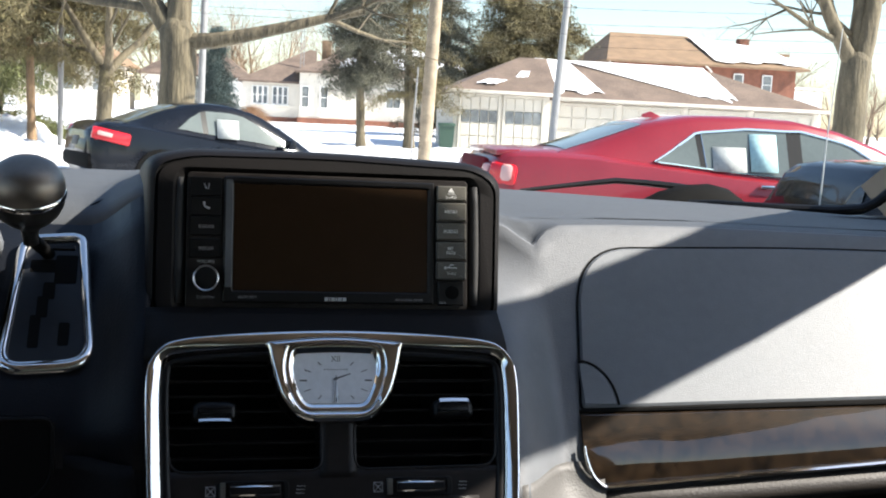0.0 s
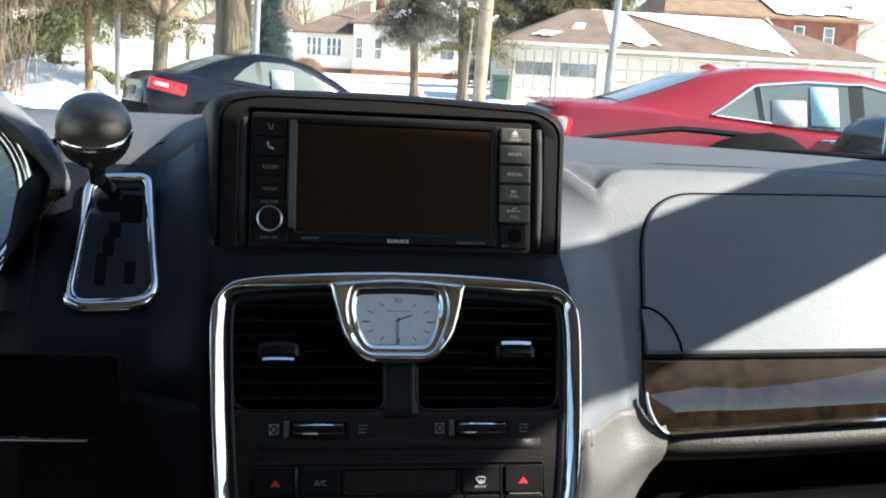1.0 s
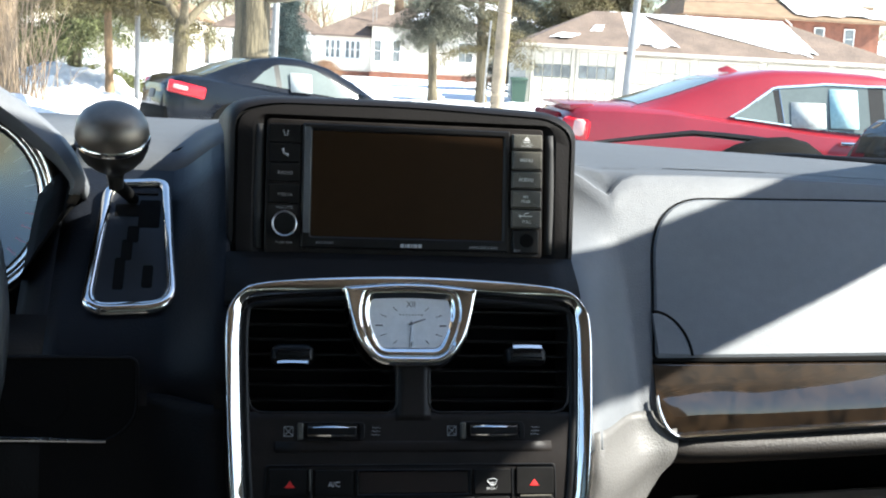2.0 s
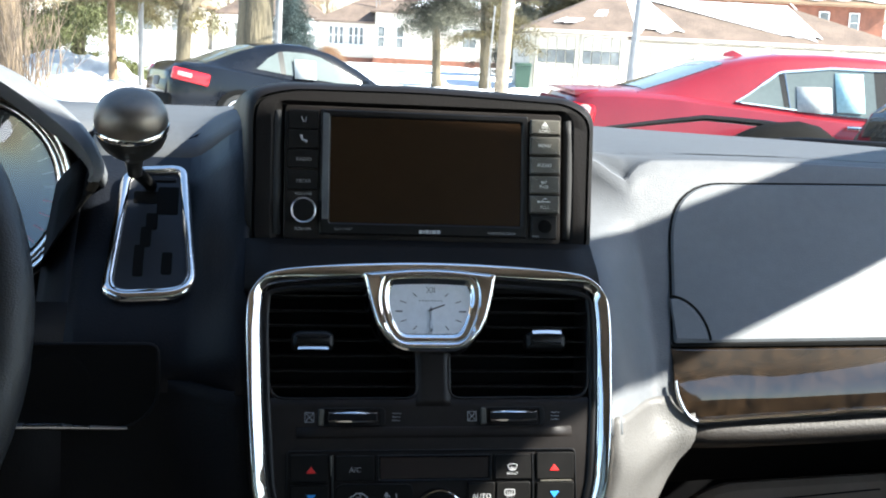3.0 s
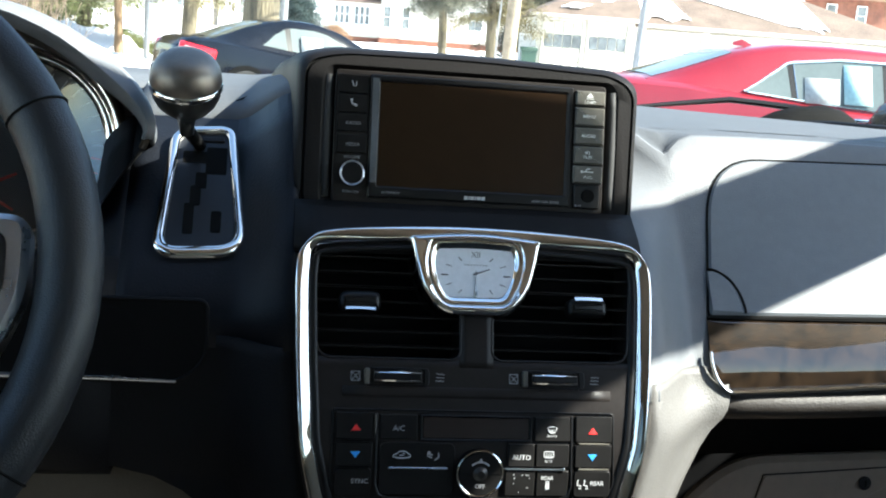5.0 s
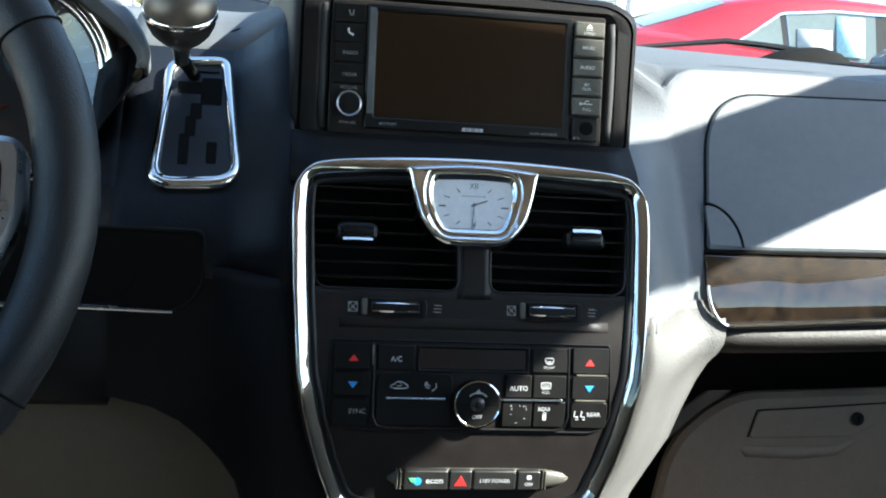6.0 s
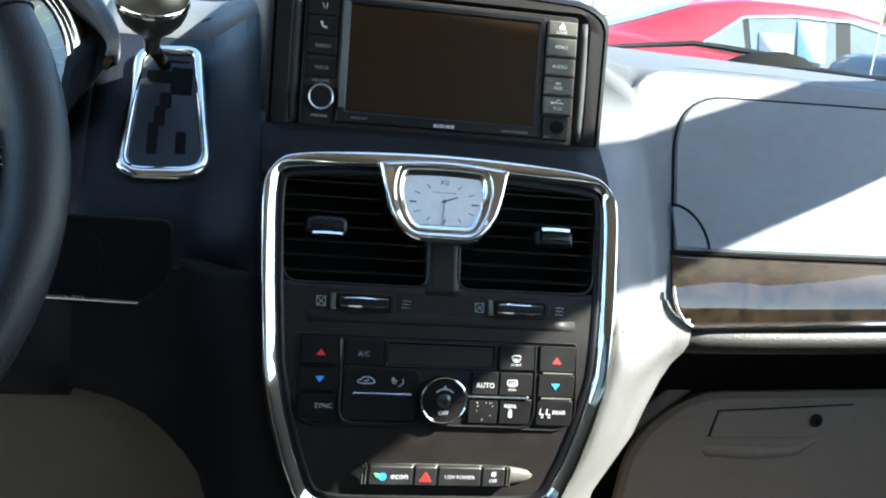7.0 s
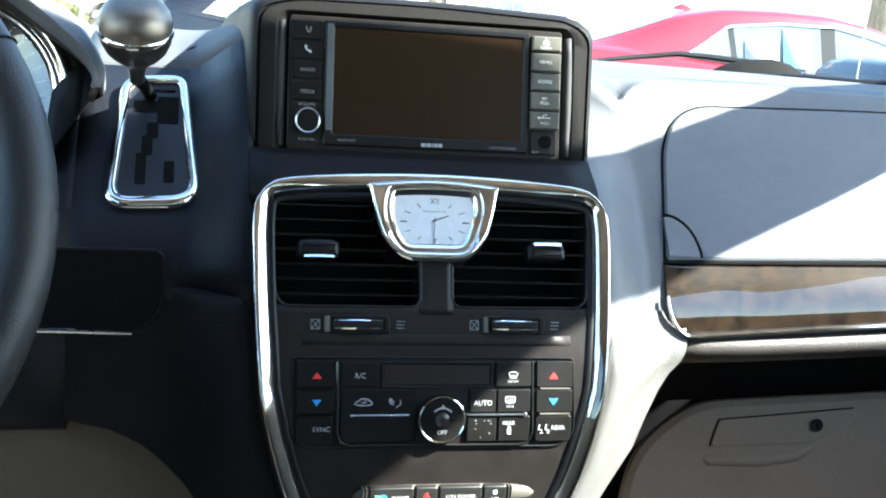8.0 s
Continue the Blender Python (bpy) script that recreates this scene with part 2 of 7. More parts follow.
def tube(bm, pts, rad, n=8, closed=False, flat=1.0, up=None, caps=True):
    """A round or flattened rod along points. rad: one number or one a point."""
    pts = [Vector(p) for p in pts]
    k = len(pts)
    rad = rad if isinstance(rad, (list, tuple)) else [rad] * k
    rings = []
    ref = Vector(up) if up else None
    for i, p in enumerate(pts):
        a = pts[(i - 1) % k] if closed or i else p
        b = pts[(i + 1) % k] if closed or i < k - 1 else p
        d = (b - a).normalized()
        if ref is None:
            ref = d.orthogonal()
        s = d.cross(ref).normalized()
        r2 = s.cross(d).normalized()
        if not up:
            ref = r2
        rings.append([p + (s * math.cos(q) + r2 * flat * math.sin(q)) * rad[i] for q in (2 * math.pi * j / n for j in range(n))])
    if closed:
        rings.append(rings[0])
        vs = [[bm.verts.new(p) for p in r] for r in rings[:-1]]
        vs.append(vs[0])
        for a, b in zip(vs, vs[1:]):
            for i in range(n):
                j = (i + 1) % n
                bm.faces.new((a[i], a[j], b[j], b[i]))
    else:
        loft(bm, rings, caps)


def disc(bm, c, r, h, axis=(0, -1, 0), n=24, r2=None, bev=0.0):
    """A short round block from c along axis."""
    ax = Vector(axis).normalized()
    u = ax.orthogonal().normalized()
    v = ax.cross(u)
    r2 = r if r2 is None else r2
    prof = [(r, 0), (r2, h - bev), (r2 - bev, h)] if bev else [(r, 0), (r2, h)]
    loft(bm, [[Vector(c) + ax * hh + (u * math.cos(q) + v * math.sin(q)) * rr for q in (2 * math.pi * j / n for j in range(n))] for rr, hh in prof])


def rr(x0, z0, x1, z1, r=0.002, n=4):
    out = []
    for cx, cz, a0 in ((x1 - r, z0 + r, -90), (x1 - r, z1 - r, 0), (x0 + r, z1 - r, 90), (x0 + r, z0 + r, 180)):
        for i in range(n + 1):
            a = radians(a0 + 90 * i / n)
            out.append((cx + r * math.cos(a), cz + r * math.sin(a)))
    return out


def round_poly(pts, r, n=5):
    """Corners of a polygon rounded; r: one radius or one a corner."""
    k = len(pts)
    rs = r if isinstance(r, (list, tuple)) else [r] * k
    out = []
    for i in range(k):
        p, a, b = Vector(pts[i]), Vector(pts[i - 1]), Vector(pts[(i + 1) % k])
        da, db = (a - p), (b - p)
        d = min(rs[i], da.length * 0.48, db.length * 0.48)
        s, e = p + da.normalized() * d, p + db.normalized() * d
        for j in range(n + 1):
            t = j / n
            out.append(tuple(s * (1 - t) ** 2 + p * 2 * t * (1 - t) + e * t * t))
    return out


def inset(poly, d):
    k = len(poly)
    out = []
    for i in range(k):
        p, a, b = Vector(poly[i]), Vector(poly[i - 1]), Vector(poly[(i + 1) % k])
        e1, e2 = (p - a), (b - p)
        n1 = Vector((-e1.y, e1.x)).normalized() if e1.length > 1e-9 else Vector((0, 0))
        n2 = Vector((-e2.y, e2.x)).normalized() if e2.length > 1e-9 else n1
        m = n1 + n2
        m = m.normalized() if m.length > 1e-6 else n1
        f = max(0.4, m.dot(n2))
        out.append(tuple(p + m * (d / f)))
    return out


def slab(bm, poly, surf, h0, h1, bev=0.0006):
    """A raised piece with a small bevel on a curved face; poly runs counter-clockwise in the face's own metres."""
    rings = [(poly, h0), (poly, h1 - bev), (inset(poly, bev), h1)]
    vs = [[bm.verts.new(surf(u, v, h)) for u, v in pl] for pl, h in rings]
    for a, b in zip(vs, vs[1:]):
        for i in range(len(a)):
            j = (i + 1) % len(a)
            bm.faces.new((a[i], a[j], b[j], b[i]))
    bm.faces.new(vs[-1])
    bm.faces.new(list(reversed(vs[0])))


def bezel(bm, outer, inner, surf, h0, h1, bev=0.0008):
    """A frame between two outlines with as many points each."""
    rows = [(outer, h0), (outer, h1 - bev), (inset(outer, bev), h1), (inset(inner, -bev), h1), (inner, h1 - bev), (inner, h0)]
    sheet(bm, [[surf(u, v, h) for u, v in pl] for pl, h in rows], True)


def plane_surf(o, u, v):
    """A flat face: origin o, axes u and v, raised along u x v."""
    o, u, v = Vector(o), Vector(u).normalized(), Vector(v).normalized()
    n = u.cross(v)
    return lambda a, b, h=0.0: o + u * a + v * b + n * h




def lettering(txt, size, surf, u, v, h, material, parent, name="lettering", label="", thick=0.0002, bold=0.0):
    """Raised print, centred on (u, v) of a face."""
    cu = bpy.data.curves.new("print", "FONT")
    cu.body, cu.size, cu.align_x, cu.align_y, cu.resolution_u, cu.offset = txt, size, "CENTER", "CENTER", 2, bold
    tmp = new("print", cu)
    dg = bpy.context.evaluated_depsgraph_get()
    me = bpy.data.meshes.new_from_object(tmp.evaluated_get(dg))
    bpy.data.objects.remove(tmp)
    bpy.data.curves.remove(cu)
    bm = bmesh.new()
    bm.from_mesh(me)
    bpy.data.meshes.remove(me)
    for w in bm.verts:
        w.co = surf(u + w.co.x, v + w.co.y, h + thick)
    ob = part(name, bm, material, parent, label, smooth=False)
    return ob


def bars(surf, u, v, h, widths, height, material, parent, gap=0.0008, name="print_bars"):
    bm = bmesh.new()
    total = sum(widths) + gap * (len(widths) - 1)
    x = u - total / 2
    for w in widths:
        slab(bm, [(x, v - height / 2), (x + w, v - height / 2), (x + w, v + height / 2), (x, v + height / 2)], surf, h, h + 0.0003, 0.0001)
        x += w + gap
    return part(name, bm, material, parent, smooth=False)


# ---------------------------------------------------------------- centre stack face
STACK_Z = np.array([0.60, 0.70, 0.78, 0.84, 0.88, 0.91, 0.94, 0.97, 1.00, 1.03, 1.050, 1.060, 1.074, 1.17, 1.30])
STACK_Y = np.array([-0.135, -0.124, -0.115, -0.108, -0.1055, -0.1020, -0.0940, -0.0825, -0.0705, -0.0580, -0.0480, -0.0440, -0.0105, 0.0095, 0.0355])


def stack_y(z):
    return float(np.mean(np.interp(z + np.array((-0.009, -0.0045, 0, 0.0045, 0.009)), STACK_Z, STACK_Y)))


def stack(x, z, h=0.0):
    k = (stack_y(z + 0.004) - stack_y(z - 0.004)) / 0.008
    n = Vector((0, -1, k)).normalized()
    return Vector((x, stack_y(z), z)) + n * h


def unit_face(x, z, h=0.0):
    """The flat face of the head unit."""
    k = 0.2
    n = Vector((0, -1, k)).normalized()
    return Vector((x + 0.006, (z - 1.12) * k, z)) + n * h


CX = 0.0065  # middle of the stack


def ring_half(z):
    return float(np.interp(z, [0.79, 0.813, 0.821, 0.832, 0.843, 0.856, 0.885, 0.919, 0.97, 1.02, 1.035, 1.05], [0.055, 0.076, 0.089, 0.097, 0.101, 0.1065, 0.115, 0.123, 0.127, 0.129, 0.1287, 0.128]))


def smooth01(t):
    t = max(0.0, min(1.0, t))
    return t * t * (3 - 2 * t)


# ---------------------------------------------------------------- dashboard body
dashboard = thing("dashboard", "dark grey grained minivan dashboard with padded edges under the windshield", "dashboard")


def far_y(x):
    return float(np.interp(x, [-0.85, -0.45, -0.22, 0.20, 0.30, 0.424, 0.54, 0.65, 0.85], [0.66, 0.70, 0.70, 0.66, 0.625, 0.535, 0.475, 0.35, 0.16]))


CREASE_X = [0.125, 0.150, 0.164, 0.173, 0.183, 0.188, 0.196, 0.208, 0.26, 0.35, 0.50, 0.83]
CREASE_Z = [1.140, 1.134, 1.128, 1.121, 1.115, 1.121, 1.1275, 1.1315, 1.133, 1.133, 1.130, 1.124]
SIDE_Z = [0.948, 0.966, 0.990, 1.012, 1.035, 1.055, 1.075, 1.095, 1.110, 1.140]
SIDE_Y = [-0.092, -0.084, -0.074, -0.063, -0.050, -0.026, 0.022, 0.064, 0.088, 0.105]


def face_y(x, z):
    """Depth of the sloping face; beside the stack it bends into the column."""
    d = 0.014 * smooth01((x - 0.205) / 0.012)
    flat = 0.0339 + (z - 1.070) * 0.72 if z > 1.0 else float(np.interp(z, [0.950, 0.968, 0.985, 1.0], [-0.0376 + d, -0.0316 + d, -0.0240 + 0.5 * d, -0.0165]))
    w = smooth01((x - 0.134) / 0.056)
    return flat * w + float(np.interp(z, SIDE_Z, SIDE_Y)) * (1 - w)


def crease_z(x):
    return float(np.interp(x, CREASE_X, CREASE_Z))


# passenger side, from the stack's edge to the door: the padded top, then the face below its crease
stations = [0.128, 0.136, 0.143, 0.150, 0.157, 0.164, 0.169, 0.173, 0.177, 0.180, 0.183, 0.1855, 0.188, 0.191, 0.196, 0.202, 0.208, 0.216, 0.225, 0.24, 0.26, 0.30, 0.35, 0.42, 0.50, 0.58, 0.66, 0.74, 0.83]
top_rows, face_rows = [], []
for x in stations:
    zc, f = crease_z(x), far_y(x)
    yc = face_y(x, zc)
    flat_z = 1.1315 + 0.007 * (1 - smooth01((x - 0.14) / 0.05))
    flat_z += (zc - flat_z) * smooth01((x - 0.21) / 0.05)
    row = [Vector((x, f, 1.126)), Vector((x, f - 0.05, 1.129))]
    for q in (0.30, 0.22, 0.16, 0.13, 0.06, 0.045, 0.033, 0.023, 0.014, 0.008, 0.0035, 0.0):
        y = q if q > 0.1 else yc + q
        k = smooth01((y - yc) / 0.030)
        row.append(Vector((x, y, zc + (max(flat_z, zc) - zc) * k)))
    top_rows.append(row)
    face = [Vector((x, yc, zc)), Vector((x, yc - 0.0022, zc - 0.0013))]
    for i in range(1, 17):
        z = zc - 0.002 + (0.950 - zc + 0.002) * i / 16
        face.append(Vector((x, face_y(x, z), z)))
    face_rows.append(face)
bm = bmesh.new()
sheet(bm, top_rows)
solid(part("padded_dash_top", bm, DASH_TOP, dashboard, "dark grey padded dash top", angle=60))
bm = bmesh.new()
sheet(bm, face_rows)
solid(part("passenger_dash_skin", bm, DASH, dashboard, "grey grained sloping dash face", angle=60))


def glove_surf(x, z, h=0.0):
    """The sloping face of the upper glove box; x across, z height."""
    k = 0.72
    n = Vector((0, -1, k)).normalized()
    return Vector((x, 0.0339 + (z - 1.070) * k, z)) + n * h


# padded column and roll below: right edge of the column against height
def column_right(z):
    return float(np.interp(z, [0.60, 0.70, 0.78, 0.822, 0.861, 0.885, 0.90, 0.912, 0.922, 0.935, 0.952], [0.096, 0.109, 0.119, 0.133, 0.166, 0.181, 0.192, 0.203, 0.215, 0.217, 0.217]))


def skin_y(x, z):
    """Depth of the upper skin beside the stack, carried on below its edge."""
    if z < 0.95:
        return face_y(x, 0.95) + (z - 0.95) * (face_y(x, 0.968) - face_y(x, 0.95)) / 0.018
    return face_y(x, z)


rows = []
for z in [0.962, 0.956, 0.950, 0.943, 0.936, 0.929, 0.921, 0.912, 0.9, 0.88, 0.861, 0.84, 0.822, 0.80, 0.78, 0.74, 0.70, 0.64]:
    xl, xr = CX + ring_half(max(z, 0.845)) + 0.004 if z > 0.845 else CX + ring_half(0.845) + 0.004 - (0.845 - z) * 0.6, column_right(z)
    xl = min(xl, xr - 0.012)
    yl = stack_y(z) + 0.002
    yr = float(np.interp(z, [0.64, 0.80, 0.861, 0.90, 0.912, 0.921, 0.929, 0.936, 0.943, 0.9495], [-0.15, -0.10, -0.072, -0.050, -0.043, -0.0395, -0.0415, -0.0410, -0.0365, -0.0300]))
    row = []
    for i in range(9):
        t = i / 8
        w = smooth01(t)
        x = xl + (xr - xl) * t
        y = yl * (1 - w) + yr * w - 0.010 * math.sin(math.pi * t) * max(0, 0.95 - z) * 4
        k = smooth01((z - 0.918) / 0.032)
        row.append(Vector((x, y * (1 - k) + (skin_y(min(x, 0.204), z) - 0.0006) * k, z)))
    row += [Vector((xr + 0.006, yr + 0.008, z)), Vector((xr + 0.009, yr + 0.03, z)), Vector((xr + 0.010, yr + 0.16, z))]
    rows.append(row)
bm = bmesh.new()
sheet(bm, rows)
solid(part("padded_column", bm, PAD, dashboard, "light grey grained padding beside the centre stack", angle=70))

# padded roll under the wood strip; its shade is put into the dark colour
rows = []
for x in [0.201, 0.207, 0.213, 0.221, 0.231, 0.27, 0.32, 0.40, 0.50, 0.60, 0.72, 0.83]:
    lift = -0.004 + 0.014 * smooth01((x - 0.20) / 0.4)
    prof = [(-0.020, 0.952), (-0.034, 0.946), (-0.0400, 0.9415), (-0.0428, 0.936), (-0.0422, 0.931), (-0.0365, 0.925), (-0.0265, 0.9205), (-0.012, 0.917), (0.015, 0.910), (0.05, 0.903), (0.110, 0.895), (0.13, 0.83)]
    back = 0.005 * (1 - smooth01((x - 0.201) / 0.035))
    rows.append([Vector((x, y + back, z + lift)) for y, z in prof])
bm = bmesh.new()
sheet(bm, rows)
solid(part("padded_roll", bm, ROLL_SHADED, dashboard, "dark brown grained padded lip under the wood strip, shade put into its colour", angle=70))

# lower glove box with its handle and lock
lower_glove_box = thing("lower_glove_box", "closed beige plastic lower glove box with a key lock", "glove box")
LB = plane_surf((0.0, 0.06, 0.86), (1, 0, 0), (0, 0.12, 1))
outline = round_poly([(0.1935, -0.237), (0.82, -0.237), (0.82, 0.0155), (0.277, -0.0096), (0.2246, -0.054)], [0.02, 0.02, 0.01, 0.03, 0.03])
bm = bmesh.new()
slab(bm, outline, LB, -0.012, 0.0, 0.005)
part("door", bm, BEIGE, lower_glove_box)
bm = bmesh.new()
slab(bm, round_poly([(0.2963, -0.0492), (0.3968, -0.0471), (0.4396, -0.0251), (0.4396, -0.0139), (0.3038, -0.0235)], 0.006), LB, -0.002, 0.0016, 0.0012)
part("handle", bm, BEIGE, lower_glove_box)
bm = bmesh.new()
tube(bm, [LB(x, z, 0.0012) for x, z in ((0.2963, -0.0481), (0.3032, -0.0235), (0.3519, -0.0203), (0.4375, -0.0139))], 0.0007, 5)
part("handle_gap", bm, GAP, lower_glove_box)
bm = bmesh.new()
tube(bm, [LB(x, z, -0.0035) for x, z in ((0.2898, -0.0583), (0.2963, -0.0615), (0.3466, -0.0626), (0.384, -0.0594), (0.414, -0.0444))], [0.003, 0.0062, 0.0072, 0.006, 0.003], 12)
part("grip_lip", bm, BEIGE, lower_glove_box)
bm = bmesh.new()
disc(bm, LB(0.400, -0.0294, 0.003), 0.0062, 0.0018, (0, -1, 0.12), 20, bev=0.0006)
lock = part("lock", bm, BLACK, lower_glove_box, "black round key lock")
bm = bmesh.new()
box(bm, LB(0.400, -0.0294, 0.0052), (0.0012, 0.0012, 0.006))
part("keyhole", bm, GAP, lock)

# upper glove box door, its joint, the corner button and the strip of wood
upper_glove_box = thing("upper_glove_box", "closed grey upper glove box door on the passenger side", "glove box")
door_line = round_poly([(0.2025, 0.9985), (0.815, 1.009), (0.815, 1.114), (0.42, 1.1165), (0.2195, 1.1125)], [0.004, 0.004, 0.01, 0.06, 0.046], 10)
bm = bmesh.new()
slab(bm, door_line, glove_surf, -0.004, 0.0030, 0.0016)
part("door", bm, GLOVE, upper_glove_box, smooth=False)
bm = bmesh.new()
bezel(bm, inset(door_line, -0.0016), inset(door_line, 0.0004), glove_surf, -0.004, 0.0012, 0.0002)
part("joint", bm, GAP, upper_glove_box)
arc = [(0.2045 + 0.028 * math.sin(radians(a)), 1.000 + 0.030 * math.cos(radians(a))) for a in range(0, 91, 9)]
bm = bmesh.new()
slab(bm, list(reversed([(0.2045, 1.0005)] + [(a * 0.9 + 0.2045 * 0.1, b * 0.94 + 1.0005 * 0.06) for a, b in arc])), glove_surf, 0.001, 0.0036, 0.0006)
part("release_button", bm, GLOVE, upper_glove_box)
bm = bmesh.new()
tube(bm, [glove_surf(a, b, 0.0030) for a, b in arc], 0.0011, 6)
part("button_gap", bm, GAP, upper_glove_box)

wood_trim = thing("wood_trim", "glossy burl wood strip with a thin chrome edge", "trim")


def wood_surf(x, v, h=0.0):
    """Bulging strip; v runs 0 at the foot to 1 at the top."""
    foot = Vector((x, -0.037, 0.9415 + 0.062 * max(0.0, min(x, 0.5) - 0.215)))
    top = Vector((x, -0.0165, 0.9955 + 0.016 * max(0.0, x - 0.2025)))
    p = foot.lerp(top, v)
    n = Vector((0, -0.93, 0.36))
    return p + n * (h + 0.0048 * math.sin(math.pi * v) + 0.0026 * (1 - smooth01((x - 0.20) / 0.08)))


rows = []
N = 14
for i in range(49):
    x = 0.2005 + (0.82 - 0.2005) * (i / 48) ** 2.6
    e = max(0.0, 1 - (x - 0.2005) / 0.022)
    v0 = 0.55 * (1 - math.sqrt(max(0.0, 1 - e * e))) if e > 0 else 0.0
    rows.append([wood_surf(x, v0 + (1 - v0) * j / N) for j in range(N + 1)])
bm = bmesh.new()
sheet(bm, rows)
solid(part("strip", bm, WOOD, wood_trim, "burl wood strip under clear lacquer", angle=80), 0.004)
bm = bmesh.new()
edge = []
for a in range(0, 91, 6):
    q = math.cos(radians(a))
    edge.append(wood_surf(0.2005 + 0.022 * (1 - q), 0.55 * (1 - math.sin(radians(a)))))
edge += [wood_surf(x, 0.0) for x in np.linspace(0.227, 0.82, 30)]
tube(bm, [p + Vector((0, -0.0020, 0.0002)) for p in edge], [0.0010 + 0.0013 * min(1.0, i / 15) for i in range(len(edge))], 8)
part("chrome_edge", bm, CHROME, wood_trim, "thin chrome edge")
bm = bmesh.new()
tube(bm, [wood_surf(0.2005 + 0.61 * i / 12, 1.0, 0.0) + Vector((0, -0.0005, 0.001)) for i in range(13)], 0.0013, 6)
part("upper_gap", bm, GAP, wood_trim)

# driver side: sloping panel with the shift gate, down to the knee panel
def gate_profile(x):
    f = far_y(x)
    low = [(0.020, 1.0665), (-0.020, 1.0270), (-0.038, 1.008), (-0.046, 0.992), (-0.050, 0.97), (-0.054, 0.94), (-0.058, 0.905), (-0.056, 0.882), (-0.046, 0.873), (0.03, 0.870)]
    return [(f, 1.128), (f - 0.05, 1.131), (0.30, 1.140), (0.18, 1.143), (0.140, 1.140), (0.112, 1.132), (0.088, 1.120), (0.062, 1.1015)] + low


def gate_inner(x):
    f = far_y(x)
    low = [(0.0, 1.085), (-0.032, 1.060), (-0.053, 1.035), (-0.065, 1.008), (-0.078, 0.977), (-0.090, 0.945), (-0.100, 0.915), (-0.106, 0.886), (-0.108, 0.865), (-0.11, 0.82)]
    return [(f, 1.128), (f - 0.05, 1.135), (0.30, 1.150), (0.18, 1.157), (0.12, 1.157), (0.075, 1.155), (0.045, 1.148), (0.020, 1.125)] + low


def column_left(z):
    return float(np.interp(z, [0.64, 0.72, 0.79, 0.8125, 0.828, 0.845, 0.8645, 0.876, 0.884], [-0.122, -0.130, -0.142, -0.148, -0.1525, -0.171, -0.192, -0.215, -0.246]))


rows = []
for x in [-0.246, -0.235, -0.225, -0.21, -0.195, -0.18, -0.168, -0.16, -0.152, -0.145, -0.138, -0.131, -0.126, -0.1215]:
    w = smooth01((x + 0.170) / 0.046)
    rows.append([Vector((x, a[0] * (1 - w) + b[0] * w, a[1] * (1 - w) + b[1] * w)) for a, b in list(zip(gate_profile(x), gate_inner(x)))[:13]])
bm = bmesh.new()
sheet(bm, [r[:7] for r in rows])
solid(part("driver_padded_top", bm, DASH_TOP, dashboard, "dark grey padded dash top", angle=60))
# The slope of the same skin; its shade is put into a near-black colour.
bm = bmesh.new()
sheet(bm, [r[6:] for r in rows])
solid(part("shifter_panel", bm, DASH_SHADED, dashboard, "grained panel round the shifter, shade put into its dark colour", angle=60))
rows = []
for x in [-0.246, -0.252, -0.258, -0.264, -0.272]:
    q = (-0.246 - x) / 0.044
    rows.append([Vector((x, y + 0.01 * q, z - 0.055 * q ** 1.6)) for y, z in gate_profile(x)[6:13]])
bm = bmesh.new()
sheet(bm, rows)
solid(part("cluster_side_skin", bm, DASH_SHADED, dashboard, angle=60))
# below it, down beside the stack and round the arch of the knee panel
GZ = [0.60, 0.80, 0.875, 0.905, 0.94, 0.97, 0.992, 1.008]
GY = [-0.100, -0.066, -0.056, -0.0575, -0.054, -0.050, -0.046, -0.038]
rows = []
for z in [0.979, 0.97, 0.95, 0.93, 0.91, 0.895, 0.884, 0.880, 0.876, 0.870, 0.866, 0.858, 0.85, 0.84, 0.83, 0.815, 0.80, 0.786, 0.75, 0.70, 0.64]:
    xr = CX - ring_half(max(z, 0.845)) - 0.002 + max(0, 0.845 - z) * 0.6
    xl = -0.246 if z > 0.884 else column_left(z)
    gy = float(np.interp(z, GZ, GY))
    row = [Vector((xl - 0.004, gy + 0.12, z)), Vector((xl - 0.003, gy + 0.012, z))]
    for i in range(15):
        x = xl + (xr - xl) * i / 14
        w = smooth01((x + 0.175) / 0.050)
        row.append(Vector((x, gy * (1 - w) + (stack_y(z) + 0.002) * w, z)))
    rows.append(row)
# Near-black colour here carries the shade beside the stack.
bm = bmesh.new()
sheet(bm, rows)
solid(part("lower_column_skin", bm, DASH_DEEP_SHADE, dashboard, angle=70))
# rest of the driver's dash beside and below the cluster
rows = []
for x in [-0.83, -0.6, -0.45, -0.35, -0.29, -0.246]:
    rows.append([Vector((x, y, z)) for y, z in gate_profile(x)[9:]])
# Also near-black: the shade under the cluster is put into the colour.
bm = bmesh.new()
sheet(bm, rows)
solid(part("driver_lower_skin", bm, DASH_DEEP_SHADE, dashboard, angle=60))
bm = bmesh.new()
sheet(bm, [[Vector((x, y, z)) for y, z in ((far_y(x), 1.128), (0.45, 1.132), (0.30, 1.135), (0.20, 1.13))] for x in (-0.83, -0.6, -0.4, -0.246)])
solid(part("driver_dash_top", bm, DASH_TOP, dashboard))
# dash top behind the pod
bm = bmesh.new()
